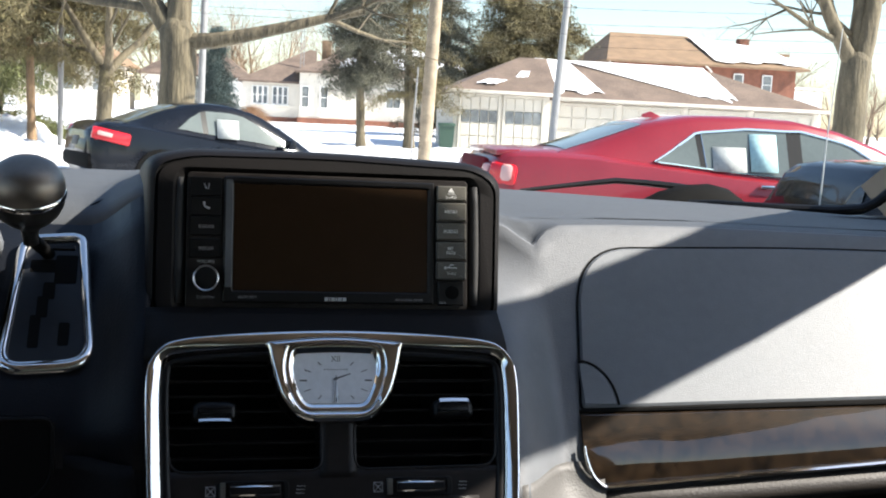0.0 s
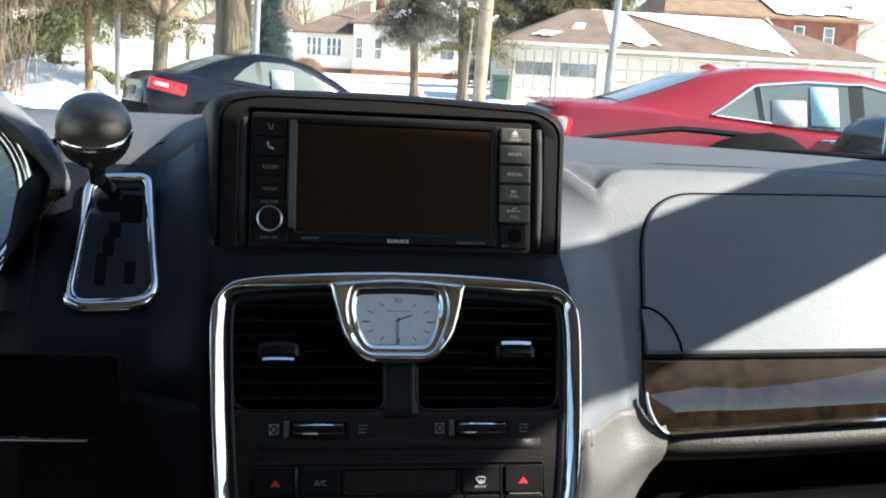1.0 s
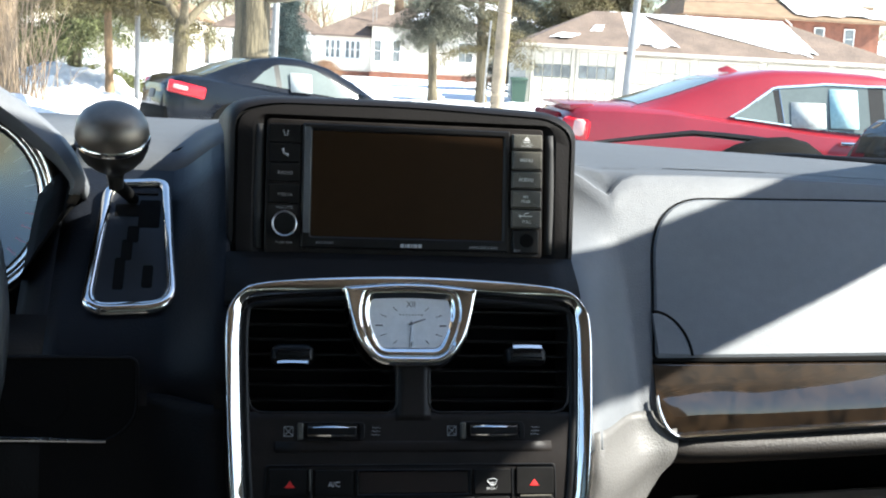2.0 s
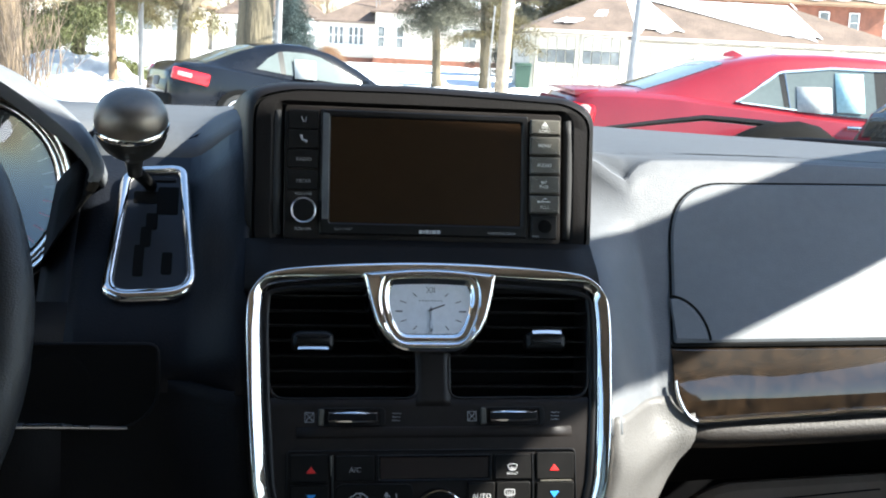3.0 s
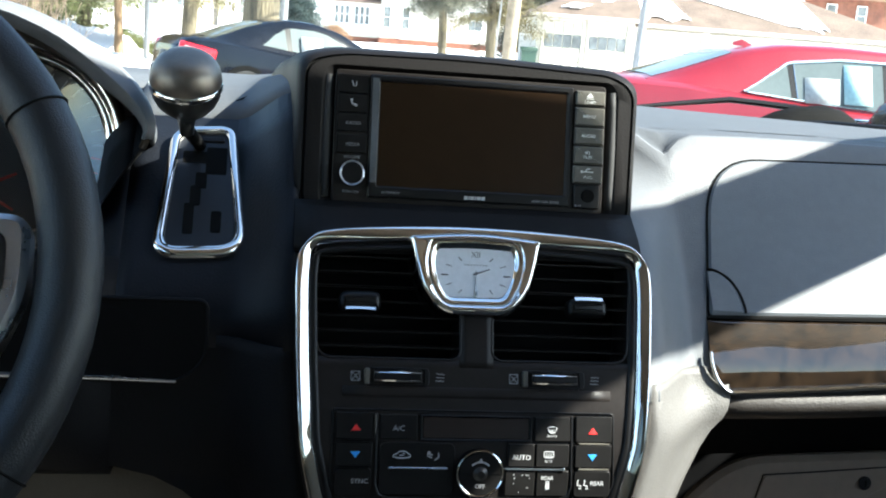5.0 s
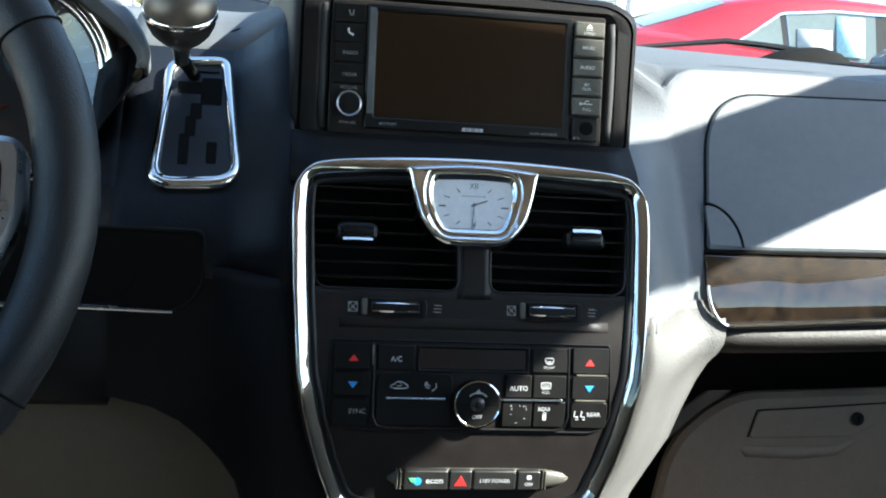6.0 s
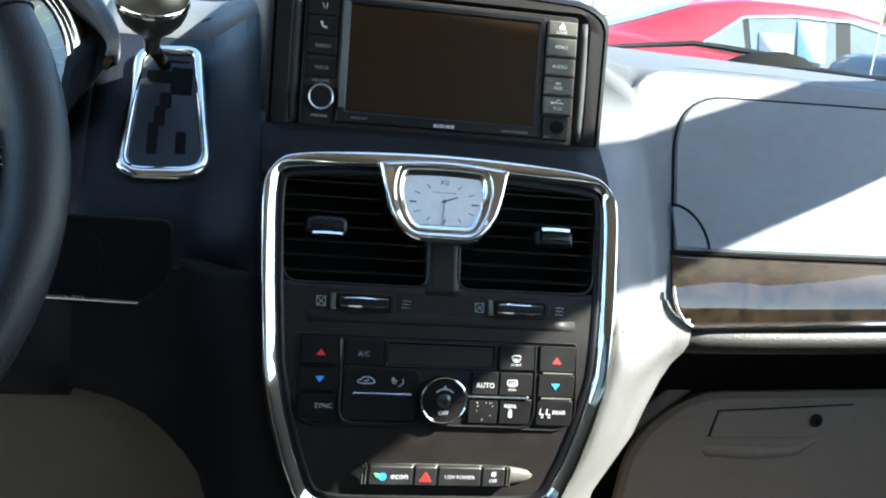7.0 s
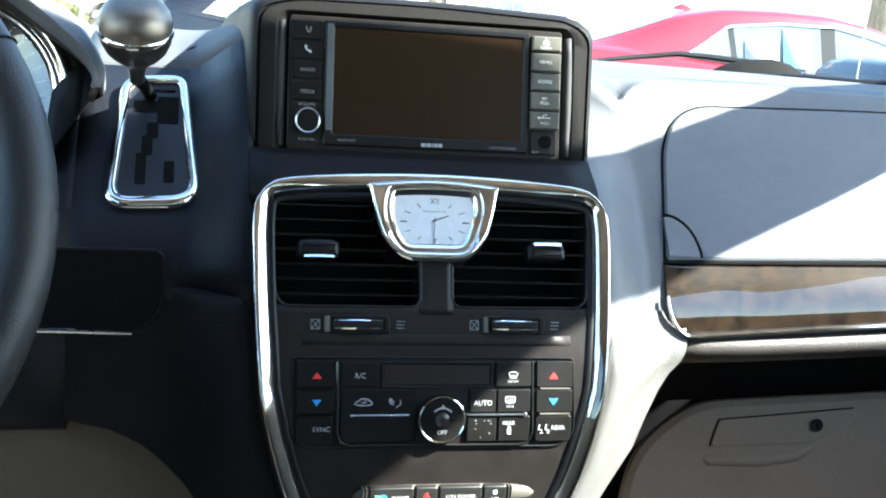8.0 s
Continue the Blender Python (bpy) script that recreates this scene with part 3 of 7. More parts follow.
sheet(bm, [[Vector((x, y, z)) for y, z in ((far_y(x), 1.127), (0.45, 1.135), (0.30, 1.147), (0.16, 1.15))] for x in (-0.1215, -0.06, 0.0, 0.06, 0.131)])
solid(part("centre_dash_top", bm, DASH_TOP, dashboard))
# knee panel, beige
KNEE = grain_mat("knee_panel_plastic", (0.110, 0.085, 0.057), 0.6, 0.25, 420)
knee_panel = thing("knee_panel", "beige plastic knee panel below the steering column", "panel")
KP = plane_surf((0, -0.035, 0.70), (1, 0, 0), (0, 0.06, 1))
bm = bmesh.new()
slab(bm, [(-0.83, -0.25), (-0.122, -0.25), (-0.130, 0.02), (-0.136, 0.08), (-0.150, 0.120), (-0.17, 0.145), (-0.20, 0.163), (-0.24, 0.176), (-0.30, 0.178), (-0.83, 0.178)], KP, -0.02, 0.0, 0.004)
part("panel", bm, KNEE, knee_panel)
bm = bmesh.new()
tube(bm, [KP(-0.143, 0.118, 0.001), KP(-0.146, 0.06, 0.001), KP(-0.146, -0.2, 0.001)], 0.0018, 6)
part("joint", bm, GAP, knee_panel)

# storage slot beside the wheel
GS = plane_surf((0, -0.0505, 0.966), (1, 0, 0), (0, 0.11, 1))
storage_slot = thing("storage_slot", "black open storage slot with a thin chrome line", "storage slot")
so = round_poly([(-0.32, -0.0185), (-0.200, -0.0195), (-0.183, -0.004), (-0.1835, 0.0365), (-0.32, 0.036)], [0.004, 0.016, 0.014, 0.006, 0.004])
bm = bmesh.new()
bezel(bm, inset(so, -0.0025), so, GS, -0.002, 0.0022, 0.001)
part("rim", bm, DASH_DEEP_SHADE, storage_slot)
# Flat plate in place of the hollow; its shade is put into near-black.
bm = bmesh.new()
slab(bm, so, GS, 0.0002, 0.0012, 0.0004)
part("well", bm, GAP, storage_slot)
bm = bmesh.new()
tube(bm, [GS(-0.34, -0.0175, 0.004), GS(-0.25, -0.0180, 0.004), GS(-0.202, -0.0200, 0.003)], [0.0018, 0.0018, 0.0008], 8)
part("chrome_line", bm, SATIN, storage_slot, "thin chrome line")
bm = bmesh.new()
disc(bm, GS(-0.248, 0.010, 0.0005), 0.022, 0.0012, (0, -1, 0.1), 24, bev=0.001)
part("outlet_cap", bm, GAP, storage_slot, "round black outlet cap")

# short crease in the dash skin
crease = thing("dash_mark", "short dark scuff on the dash skin", "mark")
bm = bmesh.new()
tube(bm, [(-0.171, 0.112, 1.1335), (-0.163, 0.121, 1.1365), (-0.155, 0.130, 1.1395), (-0.151, 0.129, 1.1395)], [0.0004, 0.0008, 0.0007, 0.0003], 5)
part("line", bm, GAP, crease)

# ---------------------------------------------------------------- screen pod and head unit
screen_pod = thing("screen_pod", "black plastic hood framing the infotainment screen", "dash hood")


def pod_ring(w, zt, zb, y, r, lean=0.2):
    return [Vector((u + 0.006, y + (v - 1.12) * lean, v)) for u, v in round_poly([(-w, zb), (w * 0.985, zb), (w, zt - 0.012), (w * 0.86, zt - 0.002), (0.0, zt + 0.002), (-w * 0.80, zt + 0.001), (-w, zt - 0.006)], [r, r, r * 1.2, r * 1.5, 0.03, r * 1.5, r], 4)]


def pod_inner(w, zt, zb, y, r, lean=0.2):
    return [Vector((u + 0.006, y + (v - 1.12) * lean, v)) for u, v in round_poly([(-w, zb), (w, zb), (w, zt - 0.008), (w * 0.95, zt), (0.0, zt), (-w * 0.95, zt), (-w, zt - 0.008)], [r, r, r, r, 0.03, r, r], 4)]


pod = [pod_ring(0.150, 1.150, 1.05, 0.42, 0.012, 0), pod_ring(0.145, 1.168, 1.05, 0.25, 0.012, 0), pod_ring(0.139, 1.178, 1.054, 0.12, 0.012, 0.05), pod_ring(0.1345, 1.1830, 1.058, 0.040, 0.012, 0.15),
       pod_ring(0.1325, 1.1832, 1.0610, 0.016, 0.012), pod_ring(0.1312, 1.1826, 1.0625, 0.008, 0.012), pod_ring(0.1290, 1.1812, 1.0640, 0.0030, 0.012), pod_ring(0.1262, 1.1795, 1.0660, 0.0004, 0.011)]
pod_rim = [pod_ring(0.1262, 1.1795, 1.0660, 0.0004, 0.011), pod_ring(0.1256, 1.1790, 1.0665, 0.0022, 0.011), pod_ring(0.1246, 1.1783, 1.0673, 0.0022, 0.011), pod_ring(0.1240, 1.1778, 1.0678, 0.0, 0.011)]
frame_ring = [pod_ring(0.1240, 1.1778, 1.0678, 0.0, 0.011), pod_inner(0.1135, 1.1722, 1.0712, -0.0004, 0.006), pod_inner(0.1128, 1.1716, 1.0716, 0.0, 0.006),
              pod_inner(0.1050, 1.1695, 1.0732, 0.0058, 0.004), pod_inner(0.1025, 1.1680, 1.0740, 0.0080, 0.003), pod_inner(0.1020, 1.1670, 1.0745, 0.0130, 0.003)]
for name, rings, material in (("hood", pod, POD), ("joint", pod_rim, GAP), ("front_frame", frame_ring, POD)):
    bm = bmesh.new()
    loft(bm, rings, False)
    part(name, bm, material, screen_pod, angle=30)

head_unit = thing("head_unit", "black infotainment head unit with a blank touch screen", "car radio")
U = unit_face
bm = bmesh.new()
slab(bm, rr(-0.1035, 1.0730, 0.1035, 1.1690, 0.003), U, -0.03, 0.0, 0.0008)
part("body", bm, PANEL, head_unit)
bm = bmesh.new()
slab(bm, rr(-0.0705, 1.0855, 0.0725, 1.1615, 0.0008), U, 0.0002, 0.0016, 0.0003)
part("screen", bm, SCREEN, head_unit, "blank dark touch screen")
bm = bmesh.new()
bezel(bm, rr(-0.0775, 1.0768, 0.0772, 1.1665, 0.0012), rr(-0.0705, 1.0855, 0.0725, 1.1615, 0.0012), U, 0.0, 0.0028, 0.0012)
part("screen_surround", bm, BLACK, head_unit)
bm = bmesh.new()
slab(bm, rr(-0.0765, 1.0875, -0.0712, 1.164, 0.001), U, 0.001, 0.0030, 0.0005)
part("side_bar", bm, GREY_BAR, head_unit, "grey vertical bar beside the screen")
# The pod's side bevels, with the light on them painted as lighter strips.
for x0, x1 in ((-0.1100, -0.1048), (0.1056, 0.1110)):
    bm = bmesh.new()
    rows = []
    for i in range(9):
        v = 1.0765 + 0.0885 * i / 8
        k = 0.0012 * math.sin(math.pi * i / 8)
        sg = 1 if x0 < 0 else -1
        a_, b_ = (x0, x1) if x0 < 0 else (x1, x0)
        rows.append([U(a_ - sg * k, v, -0.0002), U(a_ + (b_ - a_) * 0.5, v, -0.0012), U(b_, v, -0.0034)])
    sheet(bm, rows)
    solid(part("edge_strip", bm, BEVEL_LIT, head_unit, "pod bevel strip, light put into its grey colour"), 0.002)
bars(U, 0.0035, 1.0800, 0.0028, [0.0026, 0.001, 0.0026, 0.001, 0.003, 0.0026], 0.0026, WHITE_INK, head_unit, 0.0006, "maker_mark")
lettering("ANTITHEFT", 0.0026, U, -0.060, 1.0808, 0.0028, DIM_INK, head_unit)
lettering("HARD DISC DRIVE", 0.0026, U, 0.058, 1.0800, 0.0028, DIM_INK, head_unit)
# left column
for k, (txt, z) in enumerate((("", 1.1585), ("", 1.1445), ("RADIO", 1.1305), ("MEDIA", 1.1150))):
    bm = bmesh.new()
    slab(bm, rr(-0.1015, z - 0.0068, -0.0790, z + 0.0068, 0.0008), U, 0.0, 0.0022, 0.0006)
    b = part("button", bm, BUTTON, head_unit)
    if txt:
        lettering(txt, 0.0036, U, -0.0895, z - 0.0005, 0.0022, FAINT_INK, b)
    elif k:
        bm = bmesh.new()
        tube(bm, [U(-0.0925 + 0.0008, z + 0.0028, 0.0024), U(-0.0912, z - 0.0002, 0.0026), U(-0.0875, z - 0.0018, 0.0024)], [0.0011, 0.0006, 0.0011], 6)
        part("phone_symbol", bm, WHITE_INK, b)
    else:
        bm = bmesh.new()
        for q in (-1, 1):
            tube(bm, [U(-0.090 + q * 0.0018, z + 0.002, 0.0024), U(-0.0895 + q * 0.0006, z - 0.002, 0.0024)], 0.0005, 5)
        part("voice_symbol", bm, FAINT_INK, b)
lettering("VOLUME", 0.0032, U, -0.0895, 1.1055, 0.0006, DIM_INK, head_unit)
lettering("PUSH ON", 0.0028, U, -0.0895, 1.0805, 0.0006, DIM_INK, head_unit)
bm = bmesh.new()
disc(bm, U(-0.0895, 1.0935, 0.0), 0.0086, 0.010, U(0, 0, 1) - U(0, 0, 0), 32, 0.0082, 0.0012)
vk = part("volume_knob", bm, BLACK, head_unit)
bm = bmesh.new()
tube(bm, [U(-0.0895 + 0.0085 * math.cos(a), 1.0935 + 0.0085 * math.sin(a), 0.0092) for a in (2 * math.pi * i / 32 for i in range(32))], 0.0007, 6, True)
part("knob_ring", bm, SATIN, vk, "thin silver ring")
# right column; sunlight on these keys is put into their lighter grey
for txt, z0, z1 in (("LOAD", 1.1535, 1.1645), ("MENU", 1.1385, 1.1520), ("AUDIO", 1.1245, 1.1370), ("MY\nFILES", 1.1100, 1.1230), ("PULL", 1.0955, 1.1085)):
    bm = bmesh.new()
    slab(bm, rr(0.0790, z0, 0.1018, z1, 0.0008), U, 0.0, 0.0040, 0.0010)
    b = part("button", bm, BUTTON_GREY, head_unit, "button, sunlight put into its grey colour")
    zc = (z0 + z1) / 2
    if txt == "LOAD":
        bm = bmesh.new()
        slab(bm, [(0.0870, zc + 0.0006), (0.0925, zc + 0.0006), (0.08975, zc + 0.0040)], U, 0.004, 0.0043, 0.0001)
        slab(bm, rr(0.0870, zc - 0.0008, 0.0925, zc - 0.0002, 0.0002), U, 0.004, 0.0043, 0.0001)
        part("eject_symbol", bm, BRIGHT_INK, b)
        lettering(txt, 0.0032, U, 0.0898, zc - 0.0030, 0.0040, BRIGHT_INK, b)
    elif txt == "PULL":
        bm = bmesh.new()
        tube(bm, [U(0.0855, zc + 0.002, 0.0042), U(0.0945, zc + 0.002, 0.0042)], 0.0004, 5)
        tube(bm, [U(0.088, zc + 0.002, 0.0042), U(0.0895, zc + 0.0042, 0.0042), U(0.092, zc + 0.0042, 0.0042)], 0.0004, 5)
        disc(bm, U(0.0855, zc + 0.002, 0.004), 0.0011, 0.0004, n=10)
        part("usb_symbol", bm, BRIGHT_INK, b)
        lettering(txt, 0.0032, U, 0.0905, zc - 0.0022, 0.0040, BRIGHT_INK, b)
    else:
        lettering(txt, 0.0036 if txt != "MY\nFILES" else 0.0032, U, 0.0896, zc, 0.0040, BRIGHT_INK, b, bold=0.00005)
bm = bmesh.new()
slab(bm, rr(0.0805, 1.0765, 0.1005, 1.0940, 0.0012), U, 0.0, 0.0025, 0.0008)
b = part("aux_panel", bm, BLACK, head_unit)
bm = bmesh.new()
disc(bm, U(0.0912, 1.0862, 0.0015), 0.0052, 0.0022, n=24, bev=0.0006)
part("aux_socket", bm, GAP, b)
lettering("AUX", 0.0026, U, 0.0838, 1.0785, 0.0025, DIM_INK, b)

# ---------------------------------------------------------------- stack panel, chrome ring, clock, vents
centre_stack = thing("centre_stack", "black centre stack panel with a chrome surround", "centre console")
# panel
rows = []
for z in np.linspace(0.824, 0.9755, 28):
    hw = ring_half(z) - 0.004
    rows.append([stack(CX - hw + 2 * hw * i / 24, z, 0.0) for i in range(25)])
bm = bmesh.new()
sheet(bm, rows)
solid(part("lower_panel", bm, PANEL, centre_stack))
bm = bmesh.new()
sheet(bm, [[stack(x, z, 0.0002) for z in np.linspace(0.970, 1.01, 10)] for x in (-0.0058, 0.0, 0.0065, 0.013, 0.0190)])
solid(part("bridge", bm, PANEL, centre_stack))
# band between pod and ring
bm = bmesh.new()
sheet(bm, [[stack(x, z, -0.001) for z in np.linspace(1.044, 1.075, 8)] for x in np.linspace(-0.124, 0.131, 12)])
solid(part("upper_band", bm, POD, centre_stack))
# chrome ring: a flat-crowned band, slimmer along the top
left_side = [(CX - ring_half(z) + 0.005, z) for z in np.linspace(0.834, 1.032, 24)]
right_side = [(CX + ring_half(z) - 0.005, z) for z in np.linspace(1.032, 0.834, 24)]
top = [(CX - 0.1228, 1.0405), (CX - 0.1195, 1.0470), (CX - 0.110, 1.0518), (CX - 0.06, 1.0550), (CX, 1.0565), (CX + 0.06, 1.0550), (CX + 0.110, 1.0518), (CX + 0.1195, 1.0470), (CX + 0.1228, 1.0405)]
bot = [(CX + 0.087, 0.8265), (CX + 0.075, 0.8210), (CX + 0.055, 0.8200), (CX, 0.8200), (CX - 0.055, 0.8200), (CX - 0.075, 0.8210), (CX - 0.087, 0.8265)]
loop = left_side + top + right_side + bot
for _ in range(2):
    loop = [((1 - f) * p[0] + f * q[0], (1 - f) * p[1] + f * q[1]) for p, q in zip(loop, loop[1:] + loop[:1]) for f in (0.25, 0.75)]
loop = list(reversed(loop))
unit_in = [(Vector(b) - Vector(a)) for a, b in zip(loop, inset(loop, 0.001))]
unit_in = [v.normalized() for v in unit_in]


def band(profile, height, offset=0.0):
    """A moulding along the loop; profile: (across, up), across from -1 outside to 1 inside."""
    rows = []
    for across, up in profile:
        row = []
        for (x, z), n in zip(loop, unit_in):
            w = 0.0034 + 0.0018 * (1 - smooth01((z - 1.036) / 0.012))
            row.append(stack(x + n.x * (across * w + offset), z + n.y * (across * w + offset), up * height))
        rows.append(row)
    bm = bmesh.new()
    sheet(bm, rows, True)
    return bm


part("chrome_ring", band([(-1.0, -0.4), (-1.0, 0.62), (-0.95, 0.86), (-0.84, 0.98), (-0.62, 1.0), (-0.2, 0.88), (0.5, 0.60), (0.82, 0.42), (0.96, 0.16), (1.0, -0.4)], 0.0062), CHROME, centre_stack, "polished chrome surround", angle=70)
part("ring_lip", band([(-0.55, -0.5), (-0.5, 0.6), (-0.2, 1.0), (0.3, 0.9), (0.55, 0.4), (0.6, -0.5)], 0.0018, 0.0075), BLACK, centre_stack, "black inner lip", angle=70)
# shallow ledge above the climate control
bm = bmesh.new()
sheet(bm, [[stack(x, z, h) for x in np.linspace(CX - 0.094, CX + 0.098, 13)] for z, h in ((0.9580, -0.0004), (0.9560, 0.0004), (0.9540, 0.0009), (0.9520, 0.0010), (0.9505, 0.0005), (0.9495, -0.0006))])
solid(part("ledge", bm, PANEL, centre_stack), 0.0008)
# thumb wheels and their symbols
for xc, zc in ((-0.0495, 0.9632), (0.0628, 0.9635)):
    wheel = thing("vent_thumbwheel", "ribbed chrome thumbwheel for the air vent", "thumbwheel", "vent thumbwheels", at=(xc, stack_y(zc), zc))
    bm = bmesh.new()
    bezel(bm, rr(xc - 0.0240, zc - 0.0060, xc + 0.0225, zc + 0.0060, 0.003), rr(xc - 0.0190, zc - 0.0047, xc + 0.0185, zc + 0.0047, 0.002), stack, -0.001, 0.0012, 0.0005)
    part("slot", bm, BLACK, wheel)
    bm = bmesh.new()
    ax = stack(0, zc, 1) - stack(0, zc, 0)
    rows = []
    for i in range(13):
        a = radians(-70 + 140 * i / 12)
        rows.append([stack(xc - 0.0165 + 0.033 * j / 2, zc + 0.0044 * math.sin(a), 0.0045 * math.cos(a) - 0.0005) for j in range(3)])
    sheet(bm, rows)
    solid(part("roller", bm, CHROME, wheel), 0.001)
    bm = bmesh.new()
    slab(bm, rr(xc - 0.0165, zc - 0.0022, xc + 0.0165, zc + 0.0022, 0.0005), stack, 0.002, 0.0046, 0.0005)
    part("grip", bm, BLACK, wheel)
    bm = bmesh.new()
    slab(bm, rr(xc - 0.0232, zc - 0.0052, xc - 0.0196, zc + 0.0052, 0.0006), stack, 0.001, 0.0030, 0.0006)
    part("end_stop", bm, BUTTON_GREY, wheel)
    bm = bmesh.new()
    bezel(bm, rr(xc - 0.0325, zc - 0.0032, xc - 0.0260, zc + 0.0032, 0.0003), rr(xc - 0.0320, zc - 0.0027, xc - 0.0265, zc + 0.0027, 0.0003), stack, 0.0, 0.0003, 0.0001)
    for q in (-1, 1):
        tube(bm, [stack(xc - 0.0318, zc - q * 0.0025, 0.0003), stack(xc - 0.0267, zc + q * 0.0025, 0.0003)], 0.0003, 4)
    part("closed_symbol", bm, DIM_INK, wheel)
    bm = bmesh.new()
    for q in range(3):
        tube(bm, [stack(xc + 0.0268 + 0.0058 * i / 6 + 0.0004 * q, zc - 0.0022 + q * 0.0022 + 0.0004 * math.sin(i * 1.05 * 2), 0.0003) for i in range(7)], 0.00032, 4)
    part("airflow_symbol", bm, DIM_INK, wheel)

# clock
clock = thing("dash_clock", "analogue clock with a silver face in a chrome shield", "clock", at=(0.005, -0.055, 1.03))
cx = 0.0048
shield_o = round_poly([(cx - 0.0240, 1.0032), (cx + 0.0240, 1.0032), (cx + 0.0392, 1.0185), (cx + 0.0455, 1.0400), (cx + 0.0485, 1.0560), (cx, 1.0605), (cx - 0.0485, 1.0560), (cx - 0.0455, 1.0400), (cx - 0.0392, 1.0185)], [0.016, 0.016, 0.012, 0.012, 0.003, 0.05, 0.003, 0.012, 0.012], 6)
face_o = round_poly([(cx - 0.0235, 1.0105), (cx + 0.0235, 1.0105), (cx + 0.0322, 1.0250), (cx + 0.0352, 1.0400), (cx + 0.0315, 1.0535), (cx, 1.0550), (cx - 0.0315, 1.0535), (cx - 0.0352, 1.0400), (cx - 0.0322, 1.0250)], [0.010, 0.010, 0.008, 0.009, 0.009, 0.05, 0.009, 0.009, 0.008], 6)
face_i = inset(face_o, 0.0058)
CKS = plane_surf((0, stack_y(1.03) - 0.0, 1.03), (1, 0, 0), (0, 0.42, 1))


def clock_face(x, z, h=0.0):
    return CKS(x, (z - 1.03) * 1.0846, h)


bm = bmesh.new()
rows = [(shield_o, -0.008), (shield_o, 0.0030), (inset(shield_o, 0.0009), 0.0062), (inset(shield_o, 0.0022), 0.0082), (inset(shield_o, 0.0038), 0.0090), (inset(shield_o, 0.0048), 0.0088), (inset(face_o, -0.0022), 0.0076), (inset(face_o, -0.0008), 0.0072), (face_o, 0.0060), (inset(face_o, 0.0008), 0.0050)]
sheet(bm, [[clock_face(u, v, h) for u, v in pl] for pl, h in rows], True)
part("shield", bm, CHROME, clock, "polished chrome shield", angle=50)
bm = bmesh.new()
sheet(bm, [[clock_face(u, v, h) for u, v in pl] for pl, h in ((inset(face_o, 0.0004), 0.0066), (inset(face_o, 0.0012), 0.0068), (inset(face_o, 0.0034), 0.0060), (face_i, 0.0036))], True)
part("inner_bezel", bm, CHROME, clock, "bevelled silver inner ring", angle=50)
bm = bmesh.new()
slab(bm, inset(face_i, -0.001), clock_face, -0.001, 0.0034, 0.0002)
part("dial", bm, CLOCK_FACE, clock, "silver white dial")
cc = (cx + 0.0004, 1.0318)
for i in range(12):
    a = radians(90 - 30 * i)
    if i == 0:
        lettering("XII", 0.0056, clock_face, cc[0], 1.0445, 0.0034, CLOCK_INK, clock, "numeral")
        continue
    dx, dz = math.cos(a), math.sin(a)
    rx, rz = 0.0252, 0.0138
    bm = bmesh.new()
    p, q = (cc[0] + rx * 0.80 * dx, cc[1] - 0.001 + rz * 0.80 * dz), (cc[0] + rx * dx, cc[1] - 0.001 + rz * dz)
    tube(bm, [clock_face(*p, 0.0036), clock_face(*q, 0.0036)], 0.00035 if i % 3 else 0.00065, 4)
    part("hour_mark", bm, CLOCK_INK, clock)
bars(clock_face, cc[0], 1.0378, 0.0034, [0.0012] * 8, 0.0008, DIM_INK, clock, 0.0010)
for name, ang, ln, w in (("hour_pointer", 72, 0.0105, 0.00045), ("minute_pointer", 176, 0.0150, 0.00032), ("second_pointer", 186, 0.0165, 0.00025)):
    a = radians(90 - ang)
    bm = bmesh.new()
    tube(bm, [clock_face(cc[0] - 0.002 * math.cos(a), cc[1] - 0.002 * math.sin(a), 0.0046), clock_face(cc[0] + ln * math.cos(a), cc[1] + ln * math.sin(a), 0.0046)], [w * 1.4, w], 5)
    part(name, bm, SATIN if name == "minute_pointer" else CLOCK_INK, clock)
bm = bmesh.new()
disc(bm, clock_face(*cc, 0.0036), 0.0011, 0.0016, (0, -1, 0.5), 12)
part("pivot", bm, CLOCK_INK, clock)

